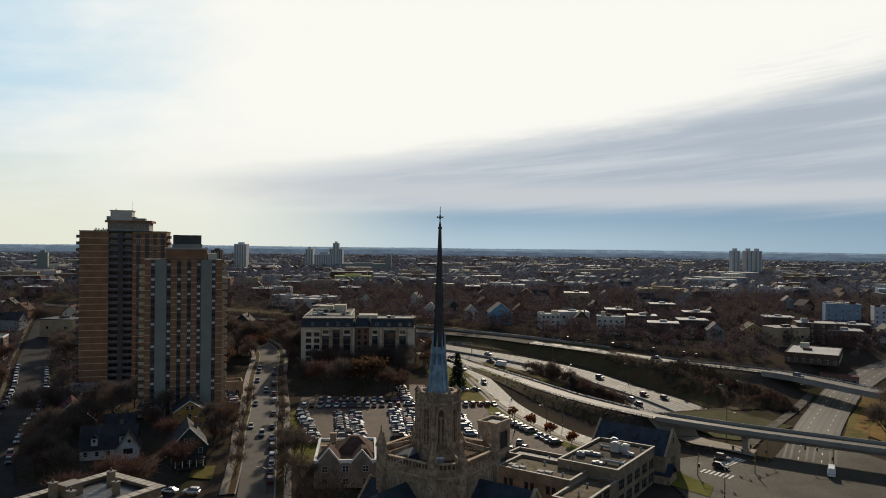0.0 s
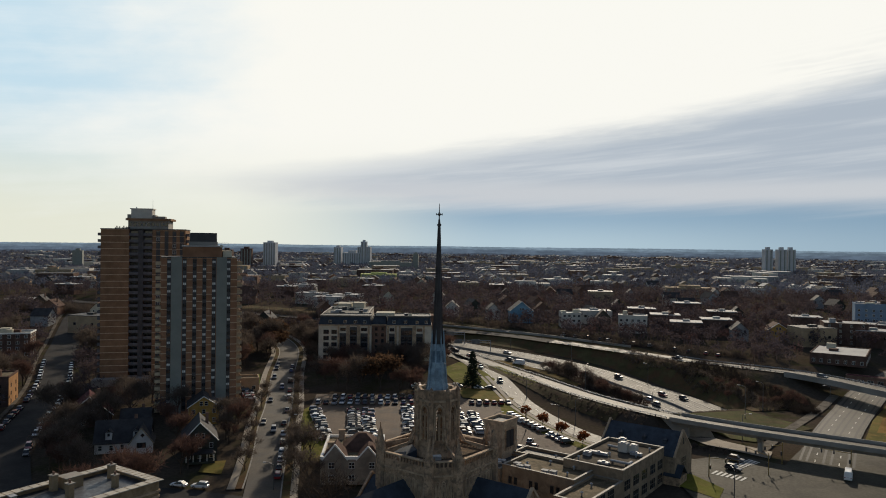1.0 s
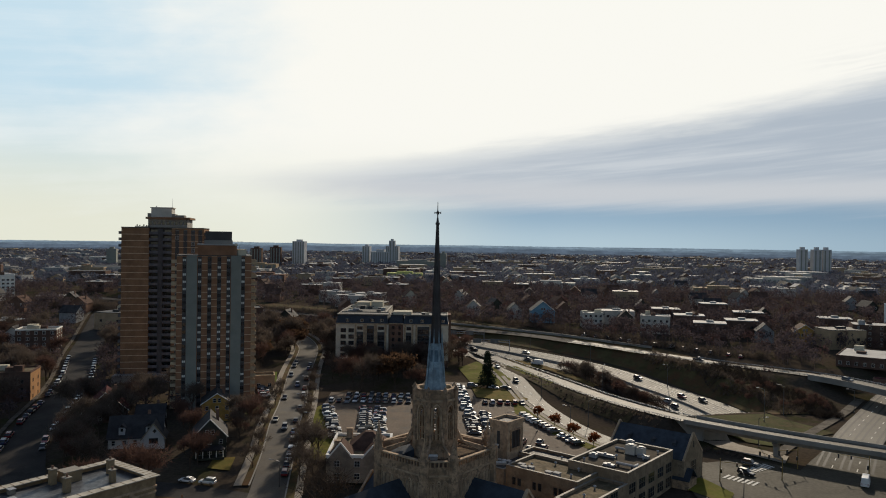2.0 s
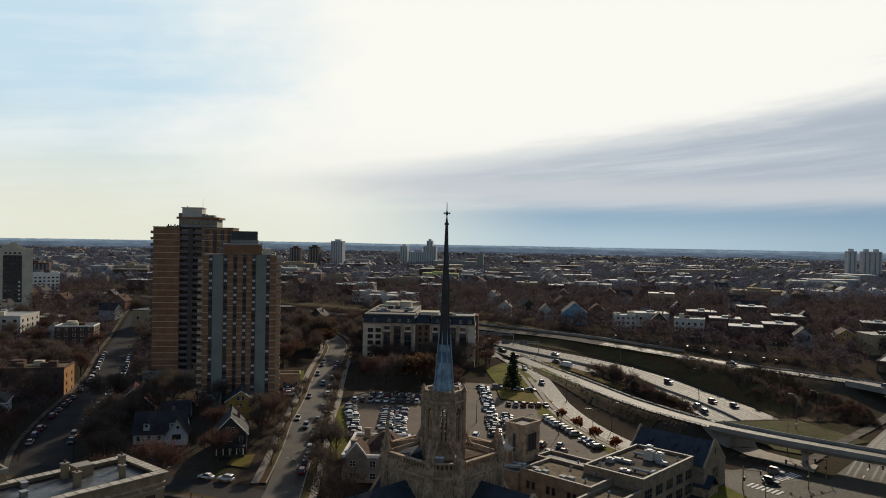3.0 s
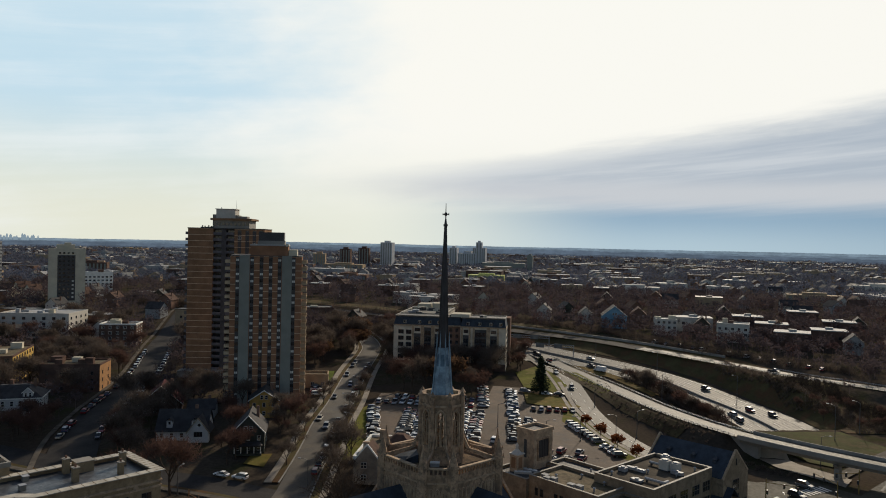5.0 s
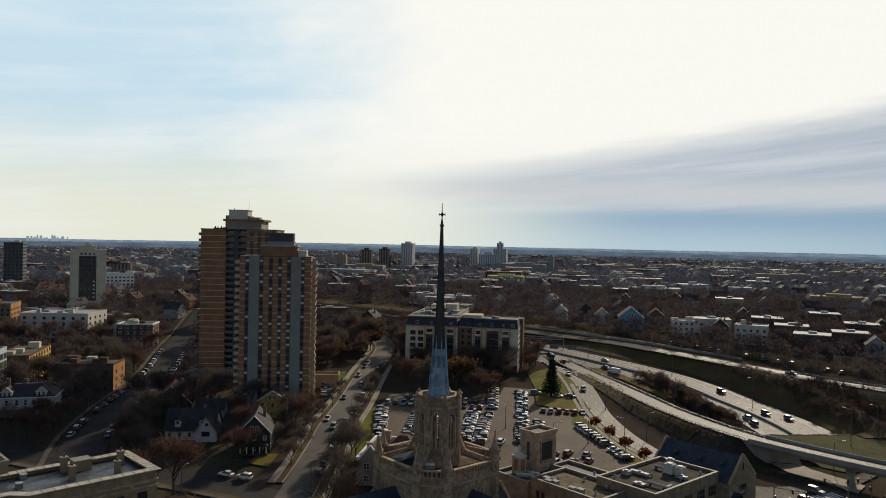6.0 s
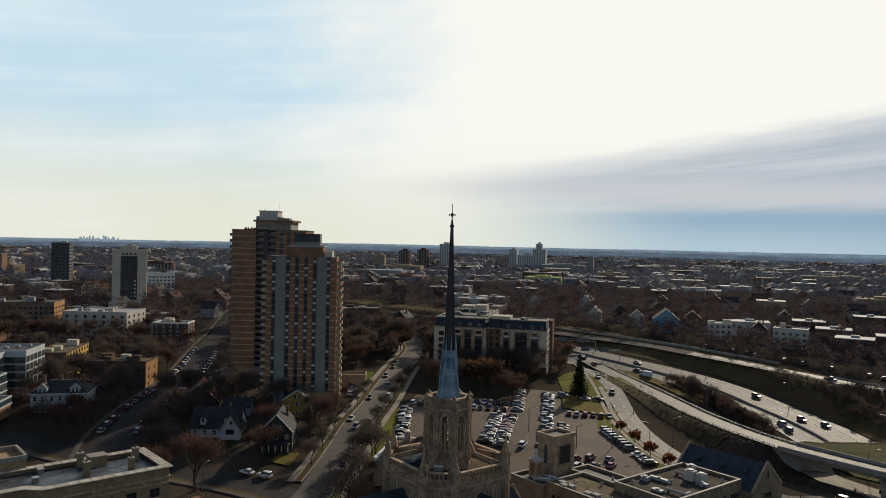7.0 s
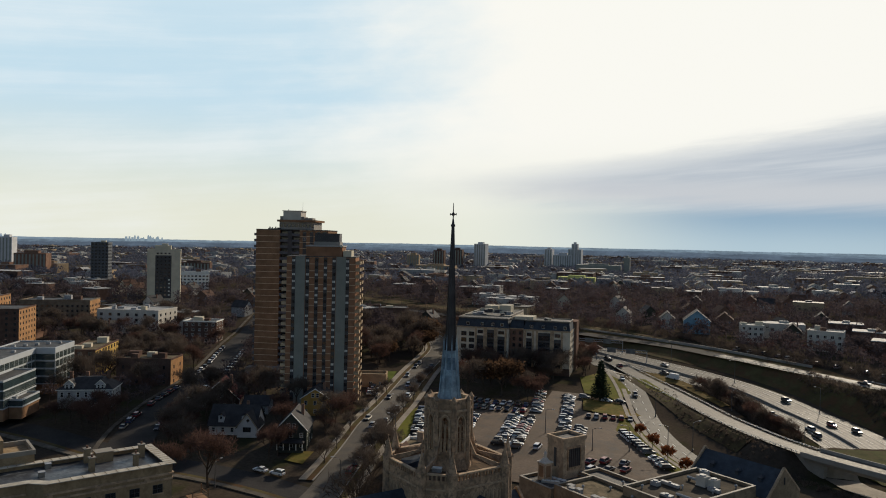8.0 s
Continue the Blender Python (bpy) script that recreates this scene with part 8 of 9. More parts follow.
fir = make_fir()
fir.matrix_basis = pose(6.8, 313.5, land1(6.8, 313.5) + 0.1)
SPECIES = [make_tree(14, 1.05, 1, n_twig=1500), make_tree(12, 1.2, 2, n_twig=1500), make_tree(16, 1.0, 4, n_twig=1700), make_tree(13, 1.1, 7, TWIG_RED, 1500, label="leafless tree with a russet brown crown"), make_tree(9, 1.1, 9, TWIG_RED, label="small leafless tree with a russet crown")]
ORANGE = make_tree(11, 1.2, 11, LEAF_ORANGE, 3600, True, "autumn_tree", "broad autumn tree with dull orange-brown leaves")
REDTREE = make_tree(4.6, 0.9, 13, LEAF_RED, 230, True, "young_tree", "young tree with rust-brown autumn leaves in the lawn")
TWIG_DARK = material("dark_twigs", (0.07, 0.055, 0.044), 0.95, vary=0.25, scale=0.2, island=0.4, spec=0.0, through_=0.15)
GNARL = make_tree(15, 1.15, 23, TWIG_DARK, 420, label="dark gnarled leafless tree beside the church")
placed = {}
TRNG = random.Random(77)


def tree(x, y, sp=None, s=1.0, group="trees round the streets", z=None):
    sp = sp or TRNG.choice(SPECIES)
    g = land1(x, y) if z is None else z
    m = pose(x, y, g + 0.05, 0, 0, TRNG.uniform(0, 360))
    k = s * TRNG.uniform(0.88, 1.12)
    if sp.name not in placed:
        placed[sp.name] = 1
        base = tuple(sp.scale)
        sp.matrix_basis = m @ Matrix.Diagonal((base[0] * k, base[1] * k, base[2] * k, 1))
        sp["base"] = base[0]
        t = sp
    else:
        t = copy_thing(sp, m)
        b = sp["base"] * k
        t.scale = (b, b, b)
    t["group"] = group
    return t


for x, y, s in ((-31.5, 304, 1.4),):
    tree(x, y, ORANGE, s, "autumn trees")
for x, y, s in ((-105, 400, 1.25), (-98, 384, 1.0), (-104, 352, 0.9)):
    tree(x, y, ORANGE, s, "autumn trees")
for x, y in ((26.5, 271), (31.5, 259), (37, 247), (42.5, 237)):
    tree(x, y, REDTREE, 0.85, "young trees along the lawn")


def clear_of(x, y):
    """False where a road, the lot, the freeway or a building stands, or a sightline is kept open."""
    for pts, r in ((GROVE, 7.5), (OAK, 9.5), (CROSS, 6.0), (SURFACE, 8.0), (AVENUE, 11.0)):
        if float(line_dist(np.array([x]), np.array([y]), LINES.setdefault(id(pts), along(pts, 6.0)))[0][0]) < r:
            return False
    if float(line_dist(np.array([x]), np.array([y]), FWAY)[0][0]) < 19 or float(line_dist(np.array([x]), np.array([y]), RWAY)[0][0]) < 7:
        return False
    if float(line_dist(np.array([x]), np.array([y]), FSTR)[0][0]) < 9:
        return False
    for cx, cy, r in KEEP:
        if (x - cx) ** 2 + (y - cy) ** 2 < r * r:
            return False
    n, inside = len(LOT_POLY), False
    for i in range(n):
        (x0, y0), (x1, y1) = LOT_POLY[i], LOT_POLY[i - 1]
        if (y0 > y) != (y1 > y) and x < (x1 - x0) * (y - y0) / (y1 - y0) + x0:
            inside = not inside
    return not inside


LINES = {}
# some circles stand in front of houses to keep the camera's view free
KEEP = [(-0.7, 156.7, 26), (45, 195, 24), (22, 190, 24), (-57, 120, 24), (-27, 210, 14), (-133, 318, 19), (-124, 313, 17), (-95, 270, 15), (-86, 272, 12), (-108, 262, 9), (-53, 356, 14), (-38, 358, 14), (-24, 360, 14), (-55, 378, 16),
        (-102, 225, 13), (-97, 219, 8), (-95, 211, 9), (-92, 204, 8), (-86, 207, 9), (-101, 208, 7), (-168, 218, 9), (-176, 220, 8), (-75.8, 219.5, 10), (-87, 252, 9), (-83, 243, 8), (-79, 235, 7), (-124, 246, 12), (-107, 244, 6), (-172, 229, 14), (-70, 197, 9), (-178, 268, 16), (-227, 363, 14), (-291, 380, 26), (-353, 473, 17), (-318, 306, 28), (-352, 377, 26), (-218.5, 275, 14), (-224, 288, 10), (-213, 262, 10), (-208, 243, 14), (-208, 222, 15), (-192, 208, 12), (-196, 222, 9), (-203, 255, 8),
        (191, 376, 25), (178, 354, 15), (200, 356, 14), (-157, 466, 17), (256, 470, 13), (281, 462, 11), (216, 424, 15), (181, 430, 8), (38, 487, 8), (103, 450, 13), (70, 462, 10), (100, 215, 26), (85, 225, 12), (-130, 290, 14)]


def grove(poly, n, s=1.0, sp=None, group="trees round the streets"):
    xs, ys = [p[0] for p in poly], [p[1] for p in poly]
    made = tries = 0
    spots = []
    while made < n and tries < n * 12:
        tries += 1
        x, y = TRNG.uniform(min(xs), max(xs)), TRNG.uniform(min(ys), max(ys))
        inside = False
        for i in range(len(poly)):
            (x0, y0), (x1, y1) = poly[i], poly[i - 1]
            if (y0 > y) != (y1 > y) and x < (x1 - x0) * (y - y0) / (y1 - y0) + x0:
                inside = not inside
        if not inside or any((x - a) ** 2 + (y - b) ** 2 < 9 for a, b in spots) or not clear_of(x, y):
            continue
        spots.append((x, y))
        tree(x, y, sp, s, group)
        made += 1


grove([(-62, 298), (-14, 300), (-16, 345), (-75, 345)], 30, 0.95)                         # behind the lot
grove([(-122, 196), (-62, 200), (-66, 250), (-82, 262), (-118, 282), (-138, 250)], 30, 0.75)   # gardens below the towers
grove([(-150, 226), (-128, 232), (-135, 262), (-150, 262)], 5, 0.75)
grove([(-240, 208), (-152, 206), (-158, 250), (-172, 300), (-200, 330), (-250, 320)], 40, 0.8)   # west of the lower street
grove([(-330, 330), (-190, 320), (-230, 420), (-330, 440)], 46, 0.85)
grove([(-200, 372), (-150, 330), (-95, 330), (-92, 420), (-190, 440)], 60, 0.95)
grove([(-78, 340), (-66, 345), (-70, 420), (-92, 430)], 10, 0.95)
grove([(-10, 352), (6, 345), (-6, 385), (-16, 390)], 7, 0.9)
grove([(-70, 392), (-4, 392), (-40, 432), (-110, 450)], 22, 0.85)
grove([(100, 330), (118, 338), (150, 300), (142, 288), (128, 300), (112, 306)], 14, 0.55, SPECIES[4])
grove([(-44, 196), (-36, 196), (-40, 216), (-46, 222)], 5, 0.9, SPECIES[1])
grove([(-185, 198), (-100, 197), (-108, 214), (-150, 224)], 13, 0.7, SPECIES[3])
tree(-26, 165.5, GNARL, 1.2)
tree(-32, 178, GNARL, 0.85)
tree(-79, 181, SPECIES[3], 1.25)
tree(-88, 176, SPECIES[3], 0.9)
for x, y in ((161, 262), (172, 274), (150, 246)):
    tree(x, y, SPECIES[2], 0.85)
kerb = along(GROVE, 1.0)
for i, s in ((58, -1), (70, -1), (86, -1), (104, -1), (122, -1), (140, -1), (62, 1), (78, 1), (96, 1), (114, 1), (132, 1), (152, 1), (170, 1)):
    q = kerb[i]
    tree(q[0] + (-6.2 if s < 0 else 7.2), q[1], SPECIES[1], 0.62, "street trees")


def thicket(name, pts, half, n, h, mat, label, seed):
    """Scrub of many fine stems along a line: uncountable, so one object."""
    rng = np.random.RandomState(seed)
    Q = along(pts, 2.0)
    T = np.gradient(Q, axis=0)
    T /= np.hypot(T[:, 0], T[:, 1])[:, None]
    i = rng.randint(0, len(Q), n)
    off = rng.uniform(-1, 1, n) * half * (0.7 + 0.3 * np.sin(i * 0.3))
    x, y = Q[i, 0] + T[i, 1] * off, Q[i, 1] - T[i, 0] * off
    z = land(x, y) - 0.1
    V, F = [], []
    for k in range(n):
        hh = h * (0.4 + 0.7 * rng.rand()) * (1 - 0.35 * abs(off[k]) / half)
        for j in range(34):
            d = rng.normal(size=3) * 0.55
            d[2] = abs(d[2]) + 0.6
            d /= np.linalg.norm(d)
            b = np.array([x[k], y[k], z[k] + hh * 0.55 * rng.rand()]) + rng.normal(size=3) * np.array([0.5, 0.5, 0.0]) * hh * 0.3
            sliver(V, F, b, d, hh * (0.3 + 0.4 * rng.rand()), 0.045, rng)
    me = bpy.data.meshes.new(name)
    me.from_pydata([tuple(v) for v in V], [], F)
    me.materials.append(mat)
    tagged(new(name, me), label, "shrubs", kind="stuff")


isl = along([(46, 357), (51, 347), (58, 334), (66, 319), (73, 307)], 2.0)
for i in range(54):
    q = isl[TRNG.randrange(len(isl))]
    tree(q[0] + TRNG.uniform(-6, 5), q[1] + TRNG.uniform(-4, 4), SPECIES[TRNG.choice((1, 1, 4, 4))], TRNG.uniform(0.5, 0.8), "bare trees on the island")
thicket("island_scrub", [(46, 357), (51, 347), (58, 334), (66, 319), (73, 307)], 8.0, 800, 4.6, TWIG, "dense leafless grey-brown scrub beside the carriageway", 5)
thicket("bank_scrub", [(26, 345), (34, 320), (46, 292), (58, 266), (66, 252)], 5.5, 240, 1.4, TWIG, "low dead scrub on the road bank", 6)
thicket("cut_scrub", [(88, 384), (108, 352), (122, 320), (128, 298)], 7.0, 620, 3.0, TWIG, "dark leafless scrub on the freeway bank", 7)
thicket("bank_brush", [(112, 360), (124, 342), (133, 324), (138, 306), (137, 290)], 11.0, 900, 3.4, TWIG_DARK, "dark leafless brush on the bank beside the avenue", 17)
thicket("far_bank_scrub", [(-70, 502), (0, 482), (44, 452), (76, 420), (100, 401), (125, 387), (150, 374)], 9.0, 1100, 4.5, TWIG, "leafless scrub above the far roadway", 8)
thicket("fence_scrub", [(66, 250), (72, 243), (80, 236), (86, 232)], 3.0, 70, 2.0, TWIG, "dark scrub beside the bridge abutment", 9)
thicket("cutting_wood", [(-300, 570), (-240, 550), (-150, 520), (-60, 481), (-30, 468)], 5.0, 1000, 9.5, TWIG, "tall bare brush along the cutting beyond the woods", 12)
thicket("hillside_wood", [(-330, 515), (-200, 462), (-150, 447), (-112, 442), (-84, 430), (-70, 418)], 8.0, 1200, 11.0, TWIG, "tall dense bare brush on the hillside behind the avenue", 15)
# ---------- the far city ----------
FRNG = random.Random(31)


def simple_house(wall, roof, w, d, eave, ridge, label, flat=False):
    h = thing("house", 0, 0, 0, 0, label, "house", "houses beyond the freeway")
    bm = BM()
    box(bm, -w / 2, -d / 2, -2.0, w / 2, d / 2, eave)
    if not flat:
        for y in (-d / 2, d / 2):
            bm.faces.new([bm.verts.new(p) for p in ((-w / 2, y, eave), (w / 2, y, eave), (0, y, ridge))])
    part("wall", bm, wall, h)
    bm = BM()
    if flat:
        box(bm, -w / 2 - 0.1, -d / 2 - 0.1, eave, w / 2 + 0.1, d / 2 + 0.1, eave + 0.45)
        box(bm, -w * 0.1, -d * 0.1, eave + 0.45, w * 0.12, d * 0.12, eave + 1.6)
    else:
        gable(bm, -w / 2, -d / 2, w / 2, d / 2, eave, ridge, 0.5, 0.2, "y")
    part("roof", bm, roof, h)
    me = window_mesh(1.1 if not flat else 1.6, 1.5, WHITE_TRIM if not flat else DARK_FRAME)
    for x in (-w * 0.28, w * 0.28):
        shared("window", me, h, pose(x, -d / 2, 4.2))
    if not flat:
        bm = BM()
        box(bm, w * 0.2, 0, eave, w * 0.2 + 0.8, 0.7, ridge + 0.9)
        part("chimney", bm, BRICK_RED, h)
    return h


HOUSES = [
    simple_house(PLASTER, SHINGLE, 9, 12, 6.2, 10.2, "white timber house with a dark gabled roof"),
    simple_house(WOOD_GREY, SHINGLE, 9, 11, 6.0, 10.0, "grey timber house with a dark gabled roof"),
    simple_house(BRICK_RED, SHINGLE_BROWN, 10, 12, 6.2, 10.4, "brick house with a brown gabled roof"),
    simple_house(WOOD_DARK, SHINGLE, 9, 12, 6.0, 10.2, "dark timber house with a gabled roof"),
    simple_house(CREAM, SHINGLE_BROWN, 9, 12, 6.2, 10.4, "cream timber house with a brown gabled roof"),
    simple_house(BRICK_DARK, ROOF_PALE, 18, 14, 8.5, 9, "dark brick flats with a bright flat roof", True),
    simple_house(BRICK_BUFF, ROOF_TAR, 20, 15, 9.5, 10, "buff brick flats with a flat roof", True),
    simple_house(PLASTER, ROOF_PALE, 22, 14, 8.0, 9, "white flats with a bright flat roof", True),
]
used = set()
spots = []


def far_house(x, y, k, rz):
    spots.append((x, y))
    m = pose(x, y, land1(x, y), 0, 0, rz)
    if k in used:
        copy_thing(HOUSES[k], m)
    else:
        used.add(k)
        HOUSES[k].matrix_basis = m


k = 0
while k < 140:
    az = FRNG.uniform(-47, 36)
    r = FRNG.uniform(440, 900)
    x, y = r * math.sin(radians(az)), r * math.cos(radians(az))
    if y < 405 and x > -80 or not clear_of(x, y) or any((x - a) ** 2 + (y - b) ** 2 < 380 for a, b in spots):
        continue
    far_house(x, y, FRNG.choice((0, 0, 1, 2, 2, 3, 3, 4, 5, 6, 5, 7)), FRNG.choice((0, 8, -6, 90, 20, -14)))
    k += 1
for x, y, kind, rz in ((132, 438, 5, -14), (154, 452, 5, -10), (128, 470, 5, -10), (86, 488, 7, 0), (20, 500, 0, 5), (-8, 512, 0, 0), (54, 510, 2, 0), (228, 416, 5, -20), (120, 500, 5, -8), (215, 470, 5, -16), (170, 490, 5, -12), (246, 440, 5, -22), (160, 430, 1, -12)):
    far_house(x, y, kind, rz)


def far_roofs(n, r0, r1, seed, name, label):
    """Hundreds of distant buildings: walls and roofs joined into one object."""
    rng = np.random.RandomState(seed)
    bm = BM()
    for i in range(n):
        az, r = radians(rng.uniform(-55, 42)), math.sqrt(rng.uniform(r0 * r0, r1 * r1))
        x, y = r * math.sin(az), r * math.cos(az)
        z = float(base_z(x, y)) - 1
        rng.choice(3)
        big = rng.rand() < 0.36
        w, d, h = (rng.uniform(18, 50), rng.uniform(14, 30), rng.uniform(6, 13)) if big else (rng.uniform(8, 13), rng.uniform(8, 12), rng.uniform(6, 9))
        a = rng.choice((0.12, 0.02, 0.3))
        R = Matrix.Translation((x, y, z)) @ Matrix.Rotation(a, 4, "Z")
        n0 = len(bm.verts)
        bm.verts.ensure_lookup_table()
        mi = int(rng.choice((0, 1, 2, 3, 4)))
        P = [R @ Vector(p) for p in ((-w / 2, -d / 2, 0), (w / 2, -d / 2, 0), (w / 2, d / 2, 0), (-w / 2, d / 2, 0), (-w / 2, -d / 2, h), (w / 2, -d / 2, h), (w / 2, d / 2, h), (-w / 2, d / 2, h))]
        v = [bm.verts.new(p) for p in P]
        for q in ((0, 1, 5, 4), (1, 2, 6, 5), (2, 3, 7, 6), (3, 0, 4, 7)):
            bm.faces.new([v[j] for j in q]).material_index = mi
        if big:
            bm.faces.new(v[4:8]).material_index = 5 if rng.rand() < 0.6 else 6
            if rng.rand() < 0.5:
                u = [bm.verts.new(R @ Vector(p)) for p in ((-w * 0.1, -d * 0.1, h + 2.4), (w * 0.15, -d * 0.1, h + 2.4), (w * 0.15, d * 0.2, h + 2.4), (-w * 0.1, d * 0.2, h + 2.4), (-w * 0.1, -d * 0.1, h), (w * 0.15, -d * 0.1, h), (w * 0.15, d * 0.2, h), (-w * 0.1, d * 0.2, h))]
                for q in ((0, 1, 2, 3), (4, 5, 1, 0), (5, 6, 2, 1), (6, 7, 3, 2), (7, 4, 0, 3)):
                    bm.faces.new([u[j] for j in q]).material_index = mi
        else:
            e, f = bm.verts.new(R @ Vector((0, -d / 2, h + 3.2))), bm.verts.new(R @ Vector((0, d / 2, h + 3.2)))
            for q in ((v[4], e, f, v[7]), (v[5], v[6], f, e)):
                bm.faces.new(q).material_index = 6 if rng.rand() < 0.8 else 5
            bm.faces.new((v[4], v[5], e)).material_index = mi
            bm.faces.new((v[7], f, v[6])).material_index = mi
    me = bpy.data.meshes.new(name)
    bm.to_mesh(me)
    bm.free()
    for m in (PLASTER, BRICK_RED, BRICK_BUFF, WOOD_GREY, BRICK_DARK, ROOF_PALE, SHINGLE):
        me.materials.append(m)
    tagged(new(name, me), label, "buildings", kind="stuff")


far_roofs(860, 800, 1700, 3, "distant_houses", "hundreds of distant roofs and walls among trees")
far_roofs(900, 1700, 2700, 4, "distant_city", "hundreds of far buildings and pale roofs")


def woods(n, r0, r1, tris, size, seed, name, label, mat, az0=-58, az1=44, south=400):
    """Bare crowns of a far wood: clumps of small flakes, joined."""
    rng = np.random.RandomState(seed)
    az = np.radians(rng.uniform(az0, az1, n))
    r = np.sqrt(rng.uniform(r0 * r0, r1 * r1, n))
    x, y = r * np.sin(az), r * np.cos(az)
    keep = np.ones(n, bool)
    near = r < 700
    if near.any():
        d1, d2 = line_dist(x, y, FWAY)[0], line_dist(x, y, FSTR)[0]
        keep &= ~((d1 < 24) | (d2 < 13))
        for pts, rr in ((GROVE, 9), (OAK, 9)):
            keep &= line_dist(x, y, along(pts, 6.0))[0] > rr
        for cx, cy, rr in KEEP:
            keep &= (x - cx) ** 2 + (y - cy) ** 2 > rr * rr
        keep &= ~((y < south) & (x > -95))
        keep &= line_dist(x, y, along(AVENUE, 6.0))[0] > 14
        for a, b in spots:
            keep &= (x - a) ** 2 + (y - b) ** 2 > 60
    x, y = x[keep], y[keep]
    n = len(x)
    z = land(x, y)
    h = size * rng.uniform(0.7, 1.25, n)
    # flake centres in a lumpy crown
    u = rng.normal(size=(n, tris, 3))
    u /= np.linalg.norm(u, axis=2)[:, :, None]
    rad = rng.uniform(0.45, 1.0, (n, tris, 1)) * (0.8 + 0.25 * np.sin(u[:, :, :1] * 5 + rng.rand(n, 1, 1) * 6))
    c = u * rad * np.array([0.42, 0.42, 0.36]) * h[:, None, None]
    c[:, :, 2] += 0.62 * h[:, None]
    c += np.stack([x, y, z], 1)[:, None, :]
    t1, t2 = rng.normal(size=(n, tris, 3)), rng.normal(size=(n, tris, 3))
    s = h[:, None, None] * rng.uniform(0.07, 0.15, (n, tris, 1)) * (3.0 / math.sqrt(tris))
    V = np.stack([c + t1 * s, c + t2 * s, c - (t1 + t2) * s * 0.7], 2).reshape(-1, 3)
    # a short trunk each
    tw = 0.012 * h
    tr = np.stack([np.stack([x - tw, y, z - 0.3], 1), np.stack([x + tw, y, z - 0.3], 1), np.stack([x, y, z + 0.7 * h], 1)], 1).reshape(-1, 3)
    V = np.concatenate([V, tr])
    F = np.arange(len(V)).reshape(-1, 3)
    me = bpy.data.meshes.new(name)
    me.vertices.add(len(V))
    me.vertices.foreach_set("co", V.ravel())
    me.loops.add(len(V))
    me.loops.foreach_set("vertex_index", np.arange(len(V)))
    me.polygons.add(len(F))
    me.polygons.foreach_set("loop_start", np.arange(0, len(V), 3))
    me.update()
    me.validate()
    me.materials.append(mat)
    tagged(new(name, me), label, "woodland", kind="stuff")


# the purple cast in this bark colour stands partly for haze
CROWN = material("far_bare_crowns", (0.115, 0.09, 0.093), 0.95, vary=0.2, scale=0.02, grain=0.2, island=0.35, second=(0.1, 0.066, 0.055), spots=0.05, spec=0.0, through_=0.3)
woods(3900, 415, 760, 110, 10.5, 1, "near_woods", "bare brown trees crowding the streets beyond the freeway", CROWN)
# blue-grey lightened base: distance haze painted into the crowns
CROWN_HAZE = material("haze_tinted_crowns", (0.13, 0.137, 0.175), 0.95, vary=0.25, scale=0.01, grain=0.2, island=0.45, spec=0.0, through_=0.35)
CROWN_RED = material("russet_bare_crowns", (0.125, 0.075, 0.07), 0.95, vary=0.25, scale=0.02, grain=0.2, island=0.6, spec=0.0, through_=0.25)
woods(620, 395, 560, 110, 8.5, 11, "east_woods", "dark bare trees crowding the bank beyond the freeway", CROWN, -10, 40, 330)
woods(300, 395, 640, 100, 9.0, 12, "east_red_woods", "russet bare trees between the brick flats", CROWN_RED, -10, 40, 330)
woods(230, 350, 440, 110, 8.0, 13, "east_bank_woods", "dark bare trees and scrub round the brick block", CROWN, 20, 42, 335)
woods(420, 270, 400, 150, 8.5, 21, "lower_street_woods", "bare brown trees crowding the gardens by the lower street", CROWN, -46, -22)
woods(330, 395, 540, 110, 9.5, 14, "grove_woods", "dense brown bare woods above the avenue", CROWN, -24, -8)
woods(9500, 740, 1500, 44, 10.5, 2, "mid_woods", "bare trees across the far quarters, tinted for haze", CROWN_HAZE)
woods(13000, 1450, 2700, 14, 11.0, 3, "far_woods", "bare trees out to the horizon with haze in their colour", CROWN_HAZE)


